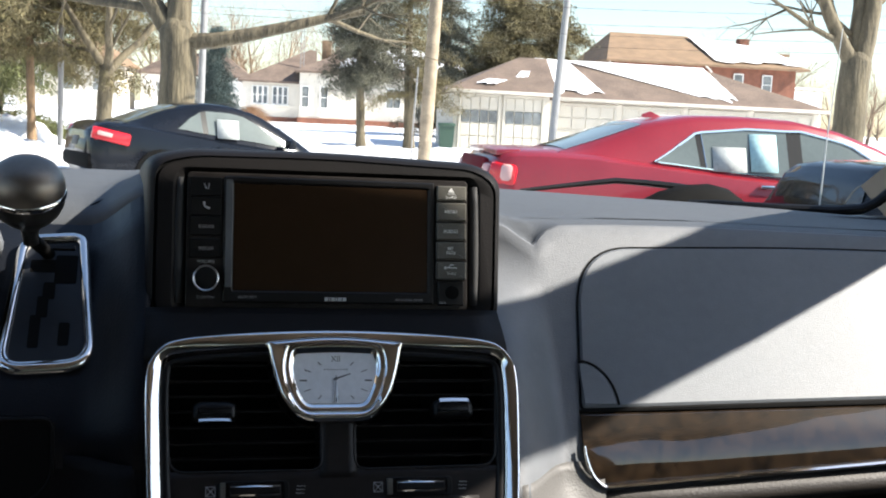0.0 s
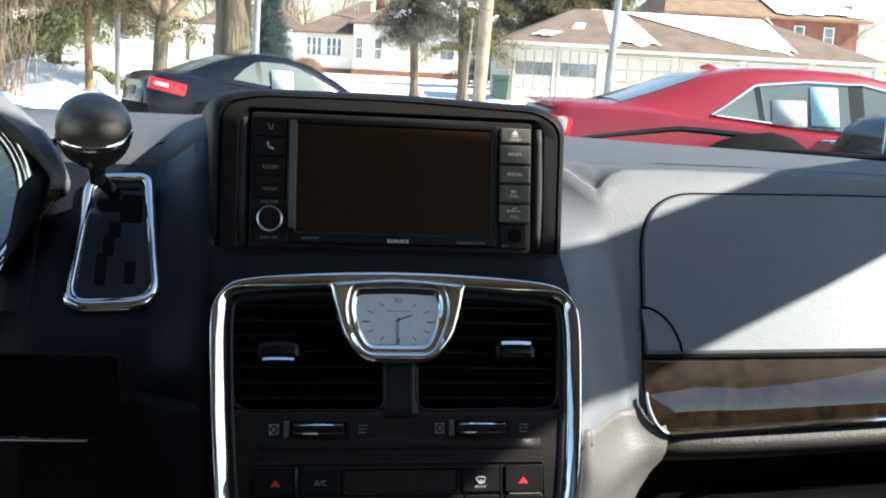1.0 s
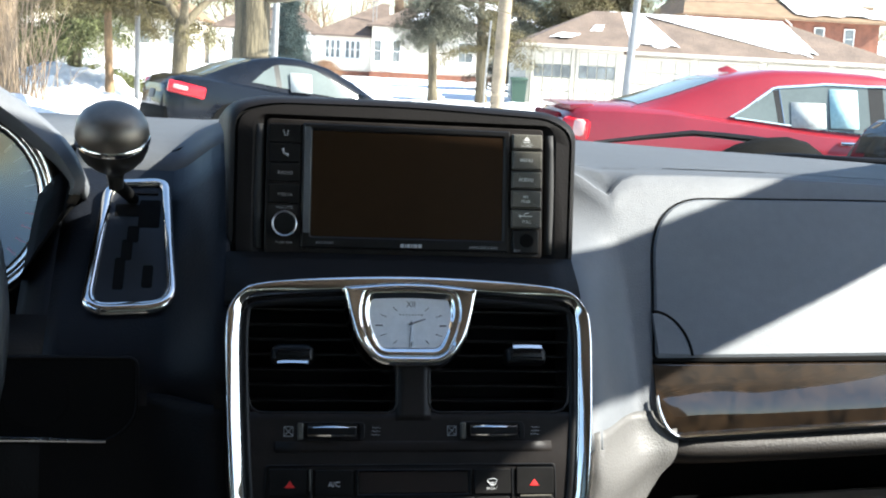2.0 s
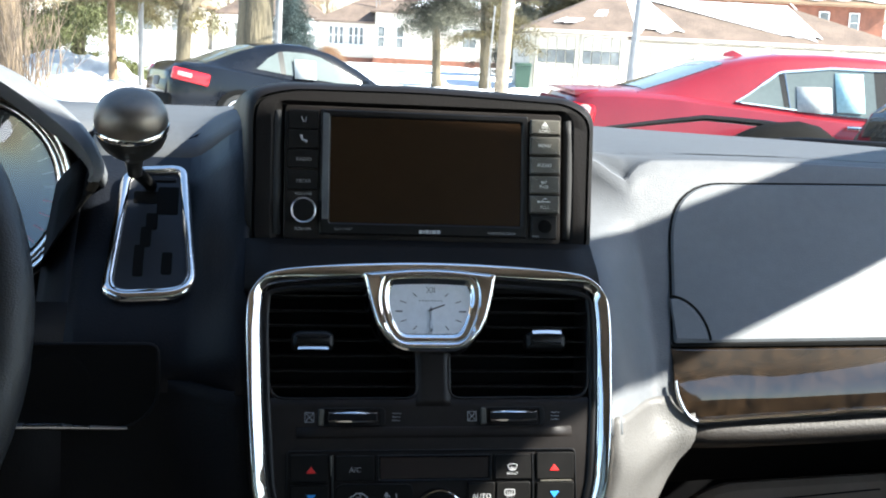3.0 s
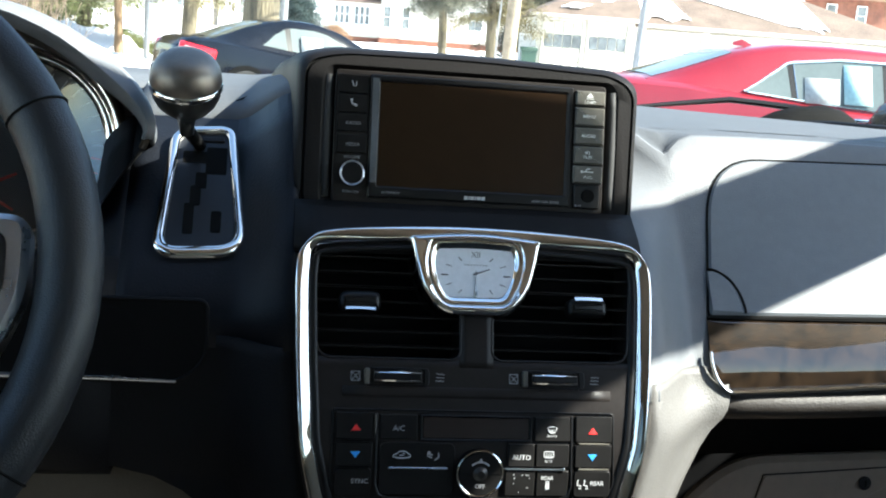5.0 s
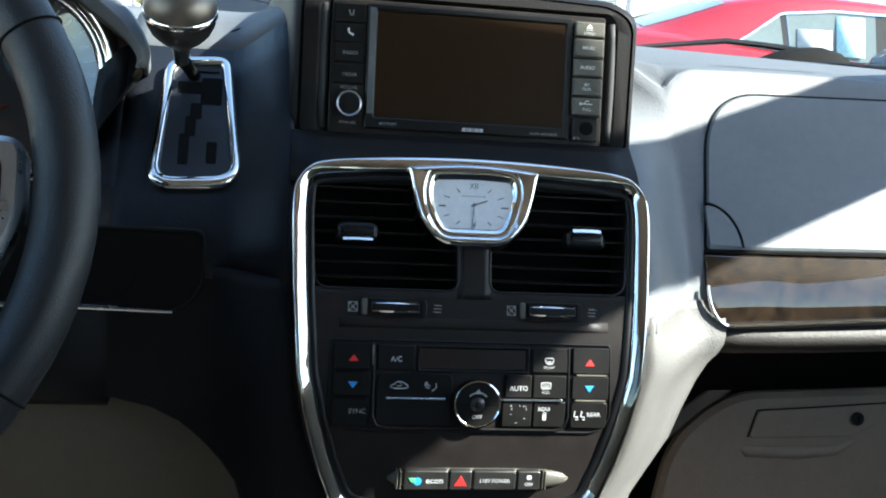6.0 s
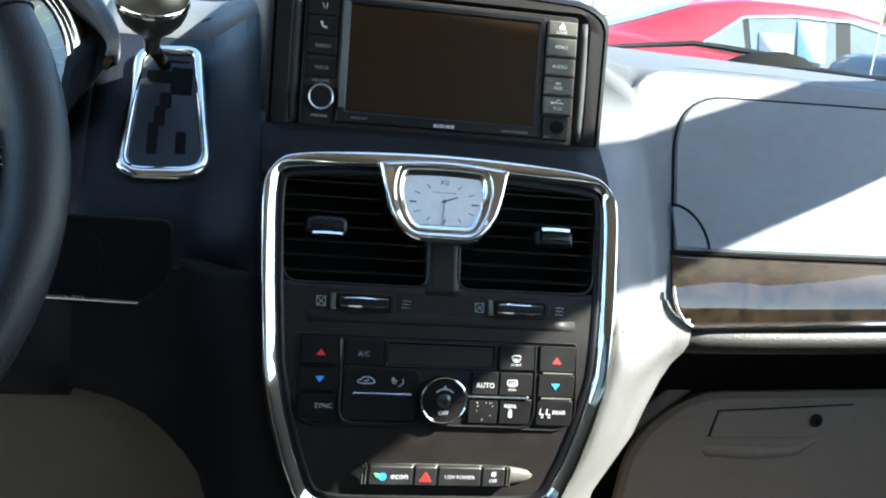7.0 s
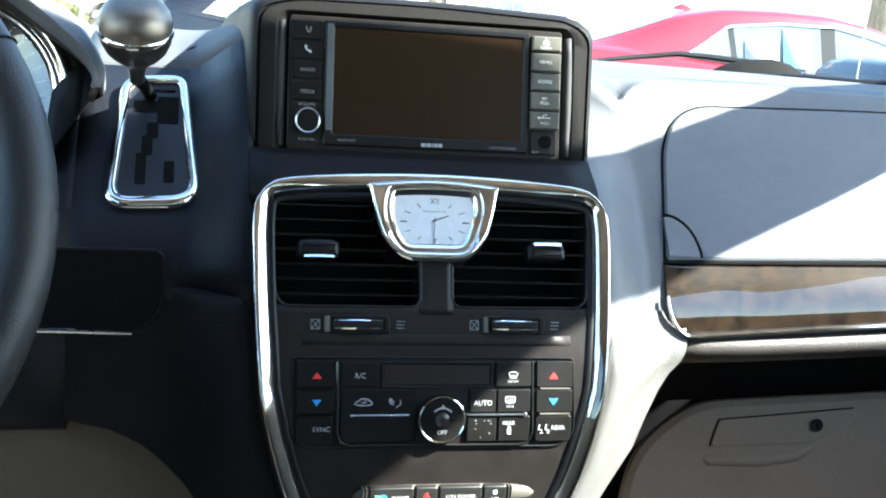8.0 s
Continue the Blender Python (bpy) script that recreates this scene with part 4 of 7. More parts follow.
# vents: a dark box with level slats, a tab on one of them
def vent(outl, tab_x, tab_z, label, low):
    xs, zs = [p[0] for p in outl], [p[1] for p in outl]
    v = thing("air_vent", label, "air vent", "dash air vents", at=(sum(xs) / len(xs), -0.07, 1.0))
    bm = bmesh.new()
    sheet(bm, [[stack(a, b, h) for a, b in pl] for pl, h in ((inset(outl, -0.0016), -0.002), (inset(outl, -0.0014), 0.0003), (inset(outl, -0.0006), 0.0005), (outl, 0.0), (outl, -0.035))], True)
    part("frame", bm, PANEL, v, angle=50)
    bm = bmesh.new()
    slab(bm, inset(outl, -0.001), stack, -0.037, -0.033, 0.0005)
    part("duct", bm, GAP, v)
    for i in range(7):
        z = 0.9825 + i * 0.0098
        cross = []
        for (a, b), (c, d) in zip(outl, outl[1:] + outl[:1]):
            if (b - z) * (d - z) < 0:
                cross.append(a + (c - a) * (z - b) / (d - b))
        if len(cross) < 2:
            continue
        x0, x1 = min(cross), max(cross)
        bm = bmesh.new()
        prof = [(-0.0034, -0.0004), (-0.0030, 0.0006), (-0.014, 0.0030), (-0.022, 0.0036), (-0.022, 0.0024), (-0.012, 0.0008)]
        loft(bm, [[stack(x, z + dz, h) for h, dz in prof] for x in (x0, (x0 + x1) / 2, x1)])
        part("slat", bm, SLAT, v)
    # a domed grip with a chrome edge along its foot or its head
    bm = bmesh.new()
    tab = round_poly([(tab_x - 0.0145, tab_z - 0.0058), (tab_x + 0.0145, tab_z - 0.0058), (tab_x + 0.0148, tab_z + 0.0040), (tab_x + 0.010, tab_z + 0.0064), (tab_x - 0.010, tab_z + 0.0064), (tab_x - 0.0148, tab_z + 0.0040)], 0.003, 4)
    rows = [(tab, -0.008), (tab, -0.001), (inset(tab, 0.0008), 0.0008), (inset(tab, 0.0024), 0.0020), (inset(tab, 0.0045), 0.0024)]
    vs = sheet(bm, [[stack(a, b, h) for a, b in pl] for pl, h in rows], True)
    bm.faces.new(vs[-1])
    t = part("tab", bm, BLACK, v, angle=60)
    bm = bmesh.new()
    e, dz = (-0.0056, 0.0016) if low else (0.0052, 0.0022)
    sheet(bm, [[stack(tab_x + 0.0104 * k, tab_z + e + q * dz - 0.0003 * k * k, hh) for q, hh in ((-1, 0.0024), (-0.4, 0.0052), (0.6, 0.0042), (1.4, -0.0010))] for k in (-1, -0.8, -0.4, 0, 0.4, 0.8, 1)])
    orient(part("tab_edge", bm, CHROME, t, "chrome edge"), (0, -0.6, 1.3))
    return v


vent(round_poly([(-0.1050, 0.9757), (-0.0052, 0.9757), (-0.0052, 1.0028), (-0.0180, 1.0068), (-0.0300, 1.0170), (-0.0370, 1.0380), (-0.0410, 1.0520), (-0.1090, 1.0480)], [0.010, 0.008, 0.003, 0.01, 0.012, 0.02, 0.002, 0.006]), -0.0768, 1.0122, "black louvred air vent beside the clock, tab low", True)
vent(round_poly([(0.0183, 0.9757), (0.1165, 0.9765), (0.1210, 1.0480), (0.0510, 1.0530), (0.0470, 1.0380), (0.0400, 1.0170), (0.0300, 1.0068), (0.0183, 1.0028)], [0.008, 0.010, 0.006, 0.002, 0.02, 0.012, 0.01, 0.003]), 0.0882, 1.0125, "black louvred air vent beside the clock, tab high", False)

# ---------------------------------------------------------------- climate control
climate = thing("climate_control", "black climate control panel with a round knob", "climate control", at=(0.0, -0.1, 0.91))
bm = bmesh.new()
co_, ci_ = [round_poly([(-0.0860 + e, 0.8800 + e), (0.0990 - e, 0.8800 + e), (0.1085 - e, 0.8900 + e), (0.1068 - e, 0.9425 - e), (-0.0940 + e, 0.9425 - e), (-0.0950 + e, 0.8900 + e)], [0.006, 0.006, 0.006, 0.003, 0.003, 0.006], 4) for e in (0.0, 0.0013)]
bezel(bm, co_, ci_, stack, -0.001, 0.0016, 0.0005)
part("outer_frame", bm, BLACK, climate)


def key(name, x0, z0, x1, z1, parent=climate, material=BUTTON, h=0.0022, r=0.0012):
    bm = bmesh.new()
    slab(bm, rr(x0, z0, x1, z1, r, 3), stack, -0.001, h, 0.0007)
    return part(name, bm, material, parent)


def strokes(lines, rad, h=0.0024, closed=False):
    """Thin printed lines on the panel's face."""
    bm = bmesh.new()
    for pts in lines:
        tube(bm, [stack(x, z, h) for x, z in pts], rad, 4, closed)
    return bm


def arrow(b, x, z, up, ink):
    bm = bmesh.new()
    s = 1 if up else -1
    tri = [(x - 0.0034, z - s * 0.002), (x + 0.0034, z - s * 0.002), (x, z + s * 0.0024)]
    slab(bm, tri if up else list(reversed(tri)), stack, 0.0022, 0.0025, 0.0001)
    part("arrow", bm, ink, b)


for x0, x1, lx in ((-0.0915, -0.0655, -0.0774), (0.0785, 0.1055, 0.0912)):
    arrow(key("button", x0, 0.9222, x1, 0.9400), lx, 0.9300, True, RED_INK)
    arrow(key("button", x0, 0.9048, x1, 0.9205), lx, 0.9124, False, BLUE_INK)
    b = key("button", x0, 0.8840, x1, 0.9030, r=0.003)
    if x0 < 0:
        lettering("SYNC", 0.0048, stack, -0.0736, 0.8942, 0.0022, WHITE_INK, b)
    else:
        lettering("REAR", 0.0042, stack, 0.0955, 0.8940, 0.0022, WHITE_INK, b, bold=0.00006)
        part("seat_symbol", strokes([[(q, 0.8965), (q - 0.0006, 0.8928), (q + 0.0024, 0.8922)] for q in (0.0816, 0.0866)] + [[(q + 0.0008, 0.8905), (q + 0.0026, 0.8905)] for q in (0.0816, 0.0866)], 0.0005), WHITE_INK, b)
    # Gaps between keys; on the right a sun glint is painted in grey.
    for zz in (0.9213, 0.9039):
        bm = bmesh.new()
        tube(bm, [stack(x0 + 0.003, zz, 0.0020), stack(x1 - 0.002, zz, 0.0020)], 0.0007, 6)
        part("key_edge", bm, BUTTON_GREY if x0 > 0 else GAP, climate, "grey line in the key gap, a glint put into its colour" if x0 > 0 else "")
b = key("button", -0.0610, 0.9225, -0.0345, 0.9390)
lettering("A/C", 0.0050, stack, -0.0477, 0.9298, 0.0022, WHITE_INK, b)
bm = bmesh.new()
bezel(bm, rr(-0.0330, 0.9218, 0.0470, 0.9392, 0.0008), rr(-0.0312, 0.9232, 0.0452, 0.9380, 0.0008), stack, 0.0, 0.0020, 0.0006)
part("display_frame", bm, BLACK, climate)
key("display", -0.0312, 0.9232, 0.0452, 0.9380, material=DISPLAY, h=0.0008, r=0.0006)
b = key("lower_key_panel", -0.0610, 0.8845, -0.0075, 0.9208, r=0.005)
part("recirculation_symbol", strokes([[(-0.0512, 0.9112), (-0.0508, 0.9126), (-0.0486, 0.9132), (-0.0470, 0.9148), (-0.0428, 0.9148), (-0.0405, 0.9132), (-0.0393, 0.9124), (-0.0393, 0.9110), (-0.0430, 0.9104), (-0.0480, 0.9104)]], 0.00045, closed=True), WHITE_INK, b)
part("flow_arrow", strokes([[(-0.0468, 0.9122), (-0.0440, 0.9122), (-0.0432, 0.9132), (-0.0445, 0.9138)]], 0.00035), WHITE_INK, b)
bm = strokes([[(-0.0196, 0.9142), (-0.0192, 0.9112), (-0.0222, 0.9090)], [(-0.0276, 0.9132), (-0.0236, 0.9126)], [(-0.0270, 0.9118), (-0.0240, 0.9108)]], 0.0005)
disc(bm, stack(-0.0262, 0.9142, 0.0022), 0.0011, 0.0004, n=8)
part("airflow_symbol", bm, WHITE_INK, b)
bm = bmesh.new()
slab(bm, rr(-0.0541, 0.9030, -0.0128, 0.9043, 0.0004), stack, 0.0022, 0.0030, 0.0003)
part("silver_line", bm, SATIN, b)
b = key("button", 0.0300, 0.9050, 0.0490, 0.9208)
lettering("AUTO", 0.0048, stack, 0.0397, 0.9116, 0.0022, WHITE_INK, b, bold=0.00006)
b = key("button", 0.0488, 0.9225, 0.0748, 0.9390)
lettering("FRONT", 0.0024, stack, 0.0613, 0.9262, 0.0022, WHITE_INK, b)
part("defrost_symbol", strokes([[(0.0580, 0.9318), (0.0596, 0.9325), (0.0630, 0.9325), (0.0646, 0.9318), (0.0632, 0.9288), (0.0594, 0.9288)]], 0.0005, closed=True), WHITE_INK, b)
part("heat_lines", strokes([[(0.0604 + q * 0.0009, 0.9280), (0.0601 + q * 0.0009, 0.9294), (0.0605 + q * 0.0009, 0.9308)] for q in range(3)], 0.00035), WHITE_INK, b)
b = key("button", 0.0500, 0.9050, 0.0742, 0.9208)
bm = bmesh.new()
bezel(bm, rr(0.0556, 0.9118, 0.0632, 0.9162, 0.0012), rr(0.0563, 0.9125, 0.0625, 0.9155, 0.001), stack, 0.0022, 0.0025, 0.0001)
part("rear_defrost_symbol", bm, WHITE_INK, b)
part("heat_lines", strokes([[(0.0578 + q * 0.0016, 0.9110), (0.0575 + q * 0.0016, 0.9128), (0.0580 + q * 0.0016, 0.9148)] for q in range(3)], 0.0004), WHITE_INK, b)
lettering("REAR", 0.0024, stack, 0.0594, 0.9092, 0.0022, WHITE_INK, b)
b = key("button", 0.0512, 0.8845, 0.0745, 0.9028)
lettering("REAR", 0.0038, stack, 0.0590, 0.8976, 0.0022, WHITE_INK, b, bold=0.00006)
bm = bmesh.new()
slab(bm, rr(0.0579, 0.8895, 0.0607, 0.8940, 0.001), stack, 0.0022, 0.0025, 0.0001)
part("lock_symbol", bm, WHITE_INK, b)
part("lock_bow", strokes([[(0.0584, 0.8938), (0.0584, 0.8950), (0.0593, 0.8956), (0.0602, 0.8950), (0.0602, 0.8938)]], 0.0004), WHITE_INK, b)
key("button", 0.0285, 0.8845, 0.0500, 0.9028)
bm = bmesh.new()
tube(bm, [stack(0.0270, 0.9039, 0.0030), stack(0.0700, 0.9039, 0.0030)], 0.0007, 6)
part("silver_line", bm, SATIN, climate)
bm = bmesh.new()
disc(bm, stack(0.0704, 0.9039, 0.0022), 0.0013, 0.0016, (0, -1, 0.2), 12, bev=0.0004)
part("indicator_stud", bm, SATIN, climate, "small silver stud")
bm = bmesh.new()
tube(bm, [stack(x, z, 0.0018) for x, z in ((-0.0632, 0.9395), (-0.0628, 0.8920), (-0.0600, 0.8850), (-0.0530, 0.8826), (0.0680, 0.8822), (0.0745, 0.8850), (0.0768, 0.8920), (0.0755, 0.9395))], 0.0010, 6)
part("divider", bm, BLACK, climate)
# Glint on the divider, painted as a short grey strip.
bm = bmesh.new()
tube(bm, [stack(-0.0640, z, 0.0022) for z in (0.9390, 0.9330, 0.9260)], [0.0008, 0.0008, 0.0003], 6)
part("divider_highlight", bm, BUTTON_GREY, climate)
nrm = stack(0, 0.902, 1) - stack(0, 0.902, 0)
KX, KZ = 0.0100, 0.9010
bm = bmesh.new()
disc(bm, stack(KX, KZ, 0.0), 0.0166, 0.0060, nrm, 40, 0.0160, 0.0014)
knob = part("knob", bm, BUTTON, climate)
bm = bmesh.new()
o = stack(KX, KZ, 0.0054)
uu, vv = Vector((1, 0, 0)), nrm.cross(Vector((1, 0, 0)))
vv = -vv if vv.z < 0 else vv
tube(bm, [o + uu * 0.0161 * math.cos(a) + vv * 0.0161 * math.sin(a) for a in (2 * math.pi * i / 48 for i in range(48))], 0.0009, 6, True)
part("knob_ring", bm, CHROME, knob, "thin chrome ring")
KF = plane_surf(stack(KX, KZ, 0.0061), (1, 0, 0), vv)
bm = bmesh.new()
disc(bm, KF(0, 0, 0), 0.0052, 0.0022, nrm, 24, 0.0036, 0.0010)
part("knob_cap", bm, KNOB, knob, "domed black centre")
bm = bmesh.new()
for q in (-1, 1):
    tube(bm, [KF(q * 0.0060, 0, 0.0001), KF(q * 0.0148, 0, 0.0001)], 0.0003, 4)
part("knob_split", bm, GAP, knob)
lettering("OFF", 0.0042, KF, 0.0, -0.0088, 0.0, WHITE_INK, knob, bold=0.00005)
bm = bmesh.new()
sheet(bm, [[KF(r * math.sin(a), r * math.cos(a), 0.0003) for a in (radians(-46 + 92 * i / 14) for i in range(15))] for r in (0.0078, 0.0090)])
part("fan_mark", bm, WHITE_INK, knob)
bm = bmesh.new()
for q in range(3):
    a = radians(90 + 120 * q)
    disc(bm, KF(0.0010 * math.cos(a), 0.0090 + 0.0010 * math.sin(a), 0.0002), 0.0009, 0.0002, nrm, 8)
part("fan_symbol", bm, WHITE_INK, knob)
bm = bmesh.new()
for q in range(9):
    disc(bm, stack(0.030 + 0.019 * random.random(), 0.8860 + 0.015 * random.random(), 0.0022), 0.0003 + 0.0003 * random.random(), 0.0002, nrm, 6)
part("dust_specks", bm, DIM_INK, climate)

# lower switch row
SW = 0.8462
switches = thing("switch_row", "row of black switches below the climate control", "switch panel", at=(0.013, -0.11, SW))
bm = bmesh.new()
rows = []
for i in range(33):
    t = i / 32
    x = -0.0500 + 0.1310 * t
    k = math.sqrt(max(0.02, 1 - abs(2 * t - 1) ** 5))
    rows.append([stack(x, SW + 0.0074 * k * math.sin(radians(a)), 0.0048 * k * math.cos(radians(a))) for a in range(-90, 91, 18)])
sheet(bm, rows)
solid(part("housing", bm, BUTTON_GREY, switches, "dull silver switch housing"), 0.0005)
for x0, x1, txt in ((-0.0388, -0.0078, "econ"), (-0.0064, 0.0092, ""), (0.0106, 0.0412, "115V POWER"), (0.0426, 0.0590, "OFF")):
    b = key("switch", x0, SW - 0.0066, x1, SW + 0.0072, switches, SWITCH, 0.0064, 0.0012)
    xc = (x0 + x1) / 2
    if txt == "econ":
        lettering("econ", 0.0064, stack, xc + 0.0062, SW + 0.0002, 0.0064, WHITE_INK, b, bold=0.0001)
        bm = bmesh.new()
        disc(bm, stack(xc - 0.0058, SW - 0.0003, 0.0062), 0.0029, 0.0004, (0, -1, 0.1), 14)
        part("globe_symbol", bm, BLUE_INK, b)
        bm = bmesh.new()
        slab(bm, round_poly([(xc - 0.0128, SW + 0.0024), (xc - 0.0098, SW - 0.0016), (xc - 0.0066, SW - 0.0010), (xc - 0.0080, SW + 0.0018)], 0.0015, 3), stack, 0.0064, 0.0069, 0.0001)
        part("leaf_symbol", bm, GREEN_INK, b)
    elif not txt:
        bm = bmesh.new()
        slab(bm, [(xc - 0.0046, SW - 0.0036), (xc + 0.0046, SW - 0.0036), (xc, SW + 0.0042)], stack, 0.0062, 0.0067, 0.0001)
        part("hazard_triangle", bm, RED_INK, b)
    else:
        lettering(txt, 0.0038 if len(txt) > 4 else 0.0034, stack, xc, SW - (0.0024 if txt == "OFF" else 0), 0.0064, WHITE_INK, b, bold=0.00008)
        if txt == "OFF":
            bm = bmesh.new()
            slab(bm, rr(xc - 0.0018, SW + 0.0010, xc + 0.0018, SW + 0.0044, 0.001), stack, 0.0062, 0.0066, 0.0001)
            part("skid_symbol", bm, WHITE_INK, b)
for x0, x1 in ((-0.0445, -0.0400), (0.0598, 0.0640)):
    key("end_rib", x0 + 0.0006, SW - 0.0066, x0 + 0.0016, SW + 0.0070, switches, BUTTON_GREY, 0.0066, 0.0004)
    key("end_rib", x1 - 0.0016, SW - 0.0066, x1 - 0.0006, SW + 0.0070, switches, BUTTON_GREY, 0.0066, 0.0004)

# ---------------------------------------------------------------- shifter
shifter = thing("gear_shifter", "glossy black gear shifter in a chrome framed gate", "gear shifter", at=(-0.2, 0.02, 1.07))
GT = plane_surf((-0.198, 0.021, 1.0685), (1, 0, 0), (0, 0.711, 0.703))
go = round_poly([(-0.0262, -0.0590), (0.0412, -0.0545), (0.0285, 0.0660), (-0.0190, 0.0620)], [0.020, 0.024, 0.013, 0.016], 8)
gi = [(u, v + 0.0055 * smooth01((-v - 0.035) / 0.02)) for u, v in inset(go, 0.0042)]
bm = bmesh.new()
loop_g = inset(go, 0.0032)
tube(bm, [GT(u, v, 0.0008) for u, v in loop_g], [0.0039 + 0.0019 * smooth01((-v - 0.03) / 0.025) for u, v in loop_g], 12, closed=True, flat=0.9, up=(0, -0.70, 0.71))
part("gate_frame", bm, CHROME, shifter, "polished chrome gate frame", angle=60)
bm = bmesh.new()
slab(bm, inset(gi, -0.0008), GT, -0.006, 0.0005, 0.0003)
part("gate_plate", bm, GATE, shifter)
for u0, v0, u1, v1 in ((-0.0100, 0.0290, 0.0120, 0.0405), (0.0075, 0.0190, 0.0232, 0.0450), (0.0005, 0.0050, 0.0090, 0.0200), (-0.0026, -0.0110, 0.0052, 0.0075), (-0.0062, -0.0370, 0.0012, -0.0090), (0.0138, -0.0350, 0.0214, -0.0155)):
    bm = bmesh.new()
    slab(bm, rr(u0, v0, u1, v1, 0.0015, 2), GT, 0.0004, 0.0008 + 0.0001 * (u0 > 0), 0.0001)
    part("gate_slot", bm, GAP, shifter)
bm = bmesh.new()
slab(bm, rr(-0.0020, 0.0500, 0.0205, 0.0540, 0.001, 2), GT, 0.0005, 0.0020, 0.0005)
part("gate_lip", bm, PANEL, shifter)
KC = Vector((-0.2045, -0.004, 1.1520))
kax = Vector((-0.015, -0.48, 1.0)).normalized()
ku = kax.orthogonal().normalized()
kv = kax.cross(ku)


def turned(prof, n=32):
    return [[KC + kax * h + (ku * math.cos(q) + kv * math.sin(q)) * r for q in (2 * math.pi * j / n for j in range(n))] for r, h in prof]


bm = bmesh.new()
loft(bm, turned([(0.0002, 0.0238), (0.008, 0.0233), (0.0150, 0.0212), (0.0205, 0.0170), (0.0238, 0.0114), (0.0252, 0.0060), (0.0255, 0.0020), (0.0252, 0.0004)]))
part("knob_cap", bm, CAP, shifter, "glossy black cap")
bm = bmesh.new()
loft(bm, turned([(0.0252, 0.0004), (0.0260, -0.0008), (0.0260, -0.0030), (0.0251, -0.0042)]), False)
part("knob_band", bm, CHROME, shifter, "chrome band")
bm = bmesh.new()
loft(bm, turned([(0.0251, -0.0042), (0.0241, -0.0095), (0.0210, -0.0162), (0.0160, -0.0218), (0.0100, -0.0262), (0.0066, -0.0300), (0.0056, -0.036), (0.0052, -0.042)]))
part("knob_base", bm, KNOB, shifter)
bm = bmesh.new()
tube(bm, [KC - kax * 0.038, GT(0.0030, 0.0480, -0.004)], [0.0050, 0.0044], 12)
part("stem", bm, GAP, shifter)

# ---------------------------------------------------------------- instrument cluster and steering wheel
cluster = thing("instrument_cluster", "instrument cluster with a chrome ringed gauge under a hood", "instrument cluster", at=(-0.4, 0.08, 1.08))
arch = [(-0.2720, 1.045), (-0.2460, 1.088), (-0.2270, 1.1150), (-0.2330, 1.1335), (-0.2414, 1.1460), (-0.2530, 1.1575), (-0.2700, 1.1710), (-0.2920, 1.185), (-0.3320, 1.200), (-0.42, 1.208), (-0.50, 1.200), (-0.56, 1.175), (-0.60, 1.12)]
for _ in range(2):
    arch = arch[:1] + [((1 - f) * p[0] + f * q[0], (1 - f) * p[1] + f * q[1]) for p, q in zip(arch, arch[1:]) for f in (0.25, 0.75)] + arch[-1:]
foot = min(range(len(arch)), key=lambda i: abs(arch[i][1] - 1.112) + (arch[i][0] < -0.3))
inner = [(x - 0.0015 - 0.0105 * smooth01((z - 1.110) / 0.055), z - 0.0005 - 0.0062 * smooth01((z - 1.110) / 0.055)) for x, z in arch]
bm = bmesh.new()


def arch_row(pl, y, dz=0.0, sx=1.0):
    return [Vector((-0.42 + (x + 0.42) * sx, y, z + dz)) for x, z in pl]


hood_a, hood_i = arch[foot:], inner[foot:]
sheet(bm, [arch_row(hood_a, 0.30, -0.075, 0.9), arch_row(hood_a, 0.18, -0.050, 0.93), arch_row(hood_a, 0.08, -0.018, 0.978), arch_row(hood_a, 0.02, -0.001, 0.998), arch_row(hood_a, 0.004, -0.0015), [Vector(((a[0] + b[0]) / 2, -0.003, (a[1] + b[1]) / 2)) for a, b in zip(hood_a, hood_i)], arch_row(hood_i, 0.004, -0.002)])
solid(part("hood", bm, DASH, cluster, "grey grained hood", angle=70), 0.003)
bm = bmesh.new()
sheet(bm, [arch_row(arch[:foot + 1], 0.10, -0.020, 0.97), arch_row(arch[:foot + 1], 0.03, -0.002, 0.995), arch_row(inner[:foot + 1], 0.006, -0.002)])
part("hood_side", bm, GAP, cluster, "dark side below the hood", angle=70)
bm = bmesh.new()
sheet(bm, [arch_row(inner[foot - 1:], 0.004, -0.002), arch_row(inner[foot - 1:], 0.06, -0.010, 0.99), arch_row(inner[foot - 1:], 0.13, -0.022, 0.975)])
solid(part("hood_lining", bm, LINING, cluster, "dark brown hood lining"), 0.002, 1)
bm = bmesh.new()
slab(bm, rr(-0.60, 0.98, -0.252, 1.118, 0.02), plane_surf((0, 0.128, 0), (1, 0, 0), (0, 0, 1)), -0.01, 0.0, 0.001)
part("backing", bm, BLACK, cluster)
GC = Vector((-0.338, 0.100, 1.089))
gn = Vector((0, -1, 0.18)).normalized()
GF = plane_surf(GC, (1, 0, 0), (0, 0.18, 1))


def circle_pts(r, h, n=48):
    return [GF(r * math.cos(a), r * math.sin(a), h) for a in (2 * math.pi * i / n for i in range(n))]


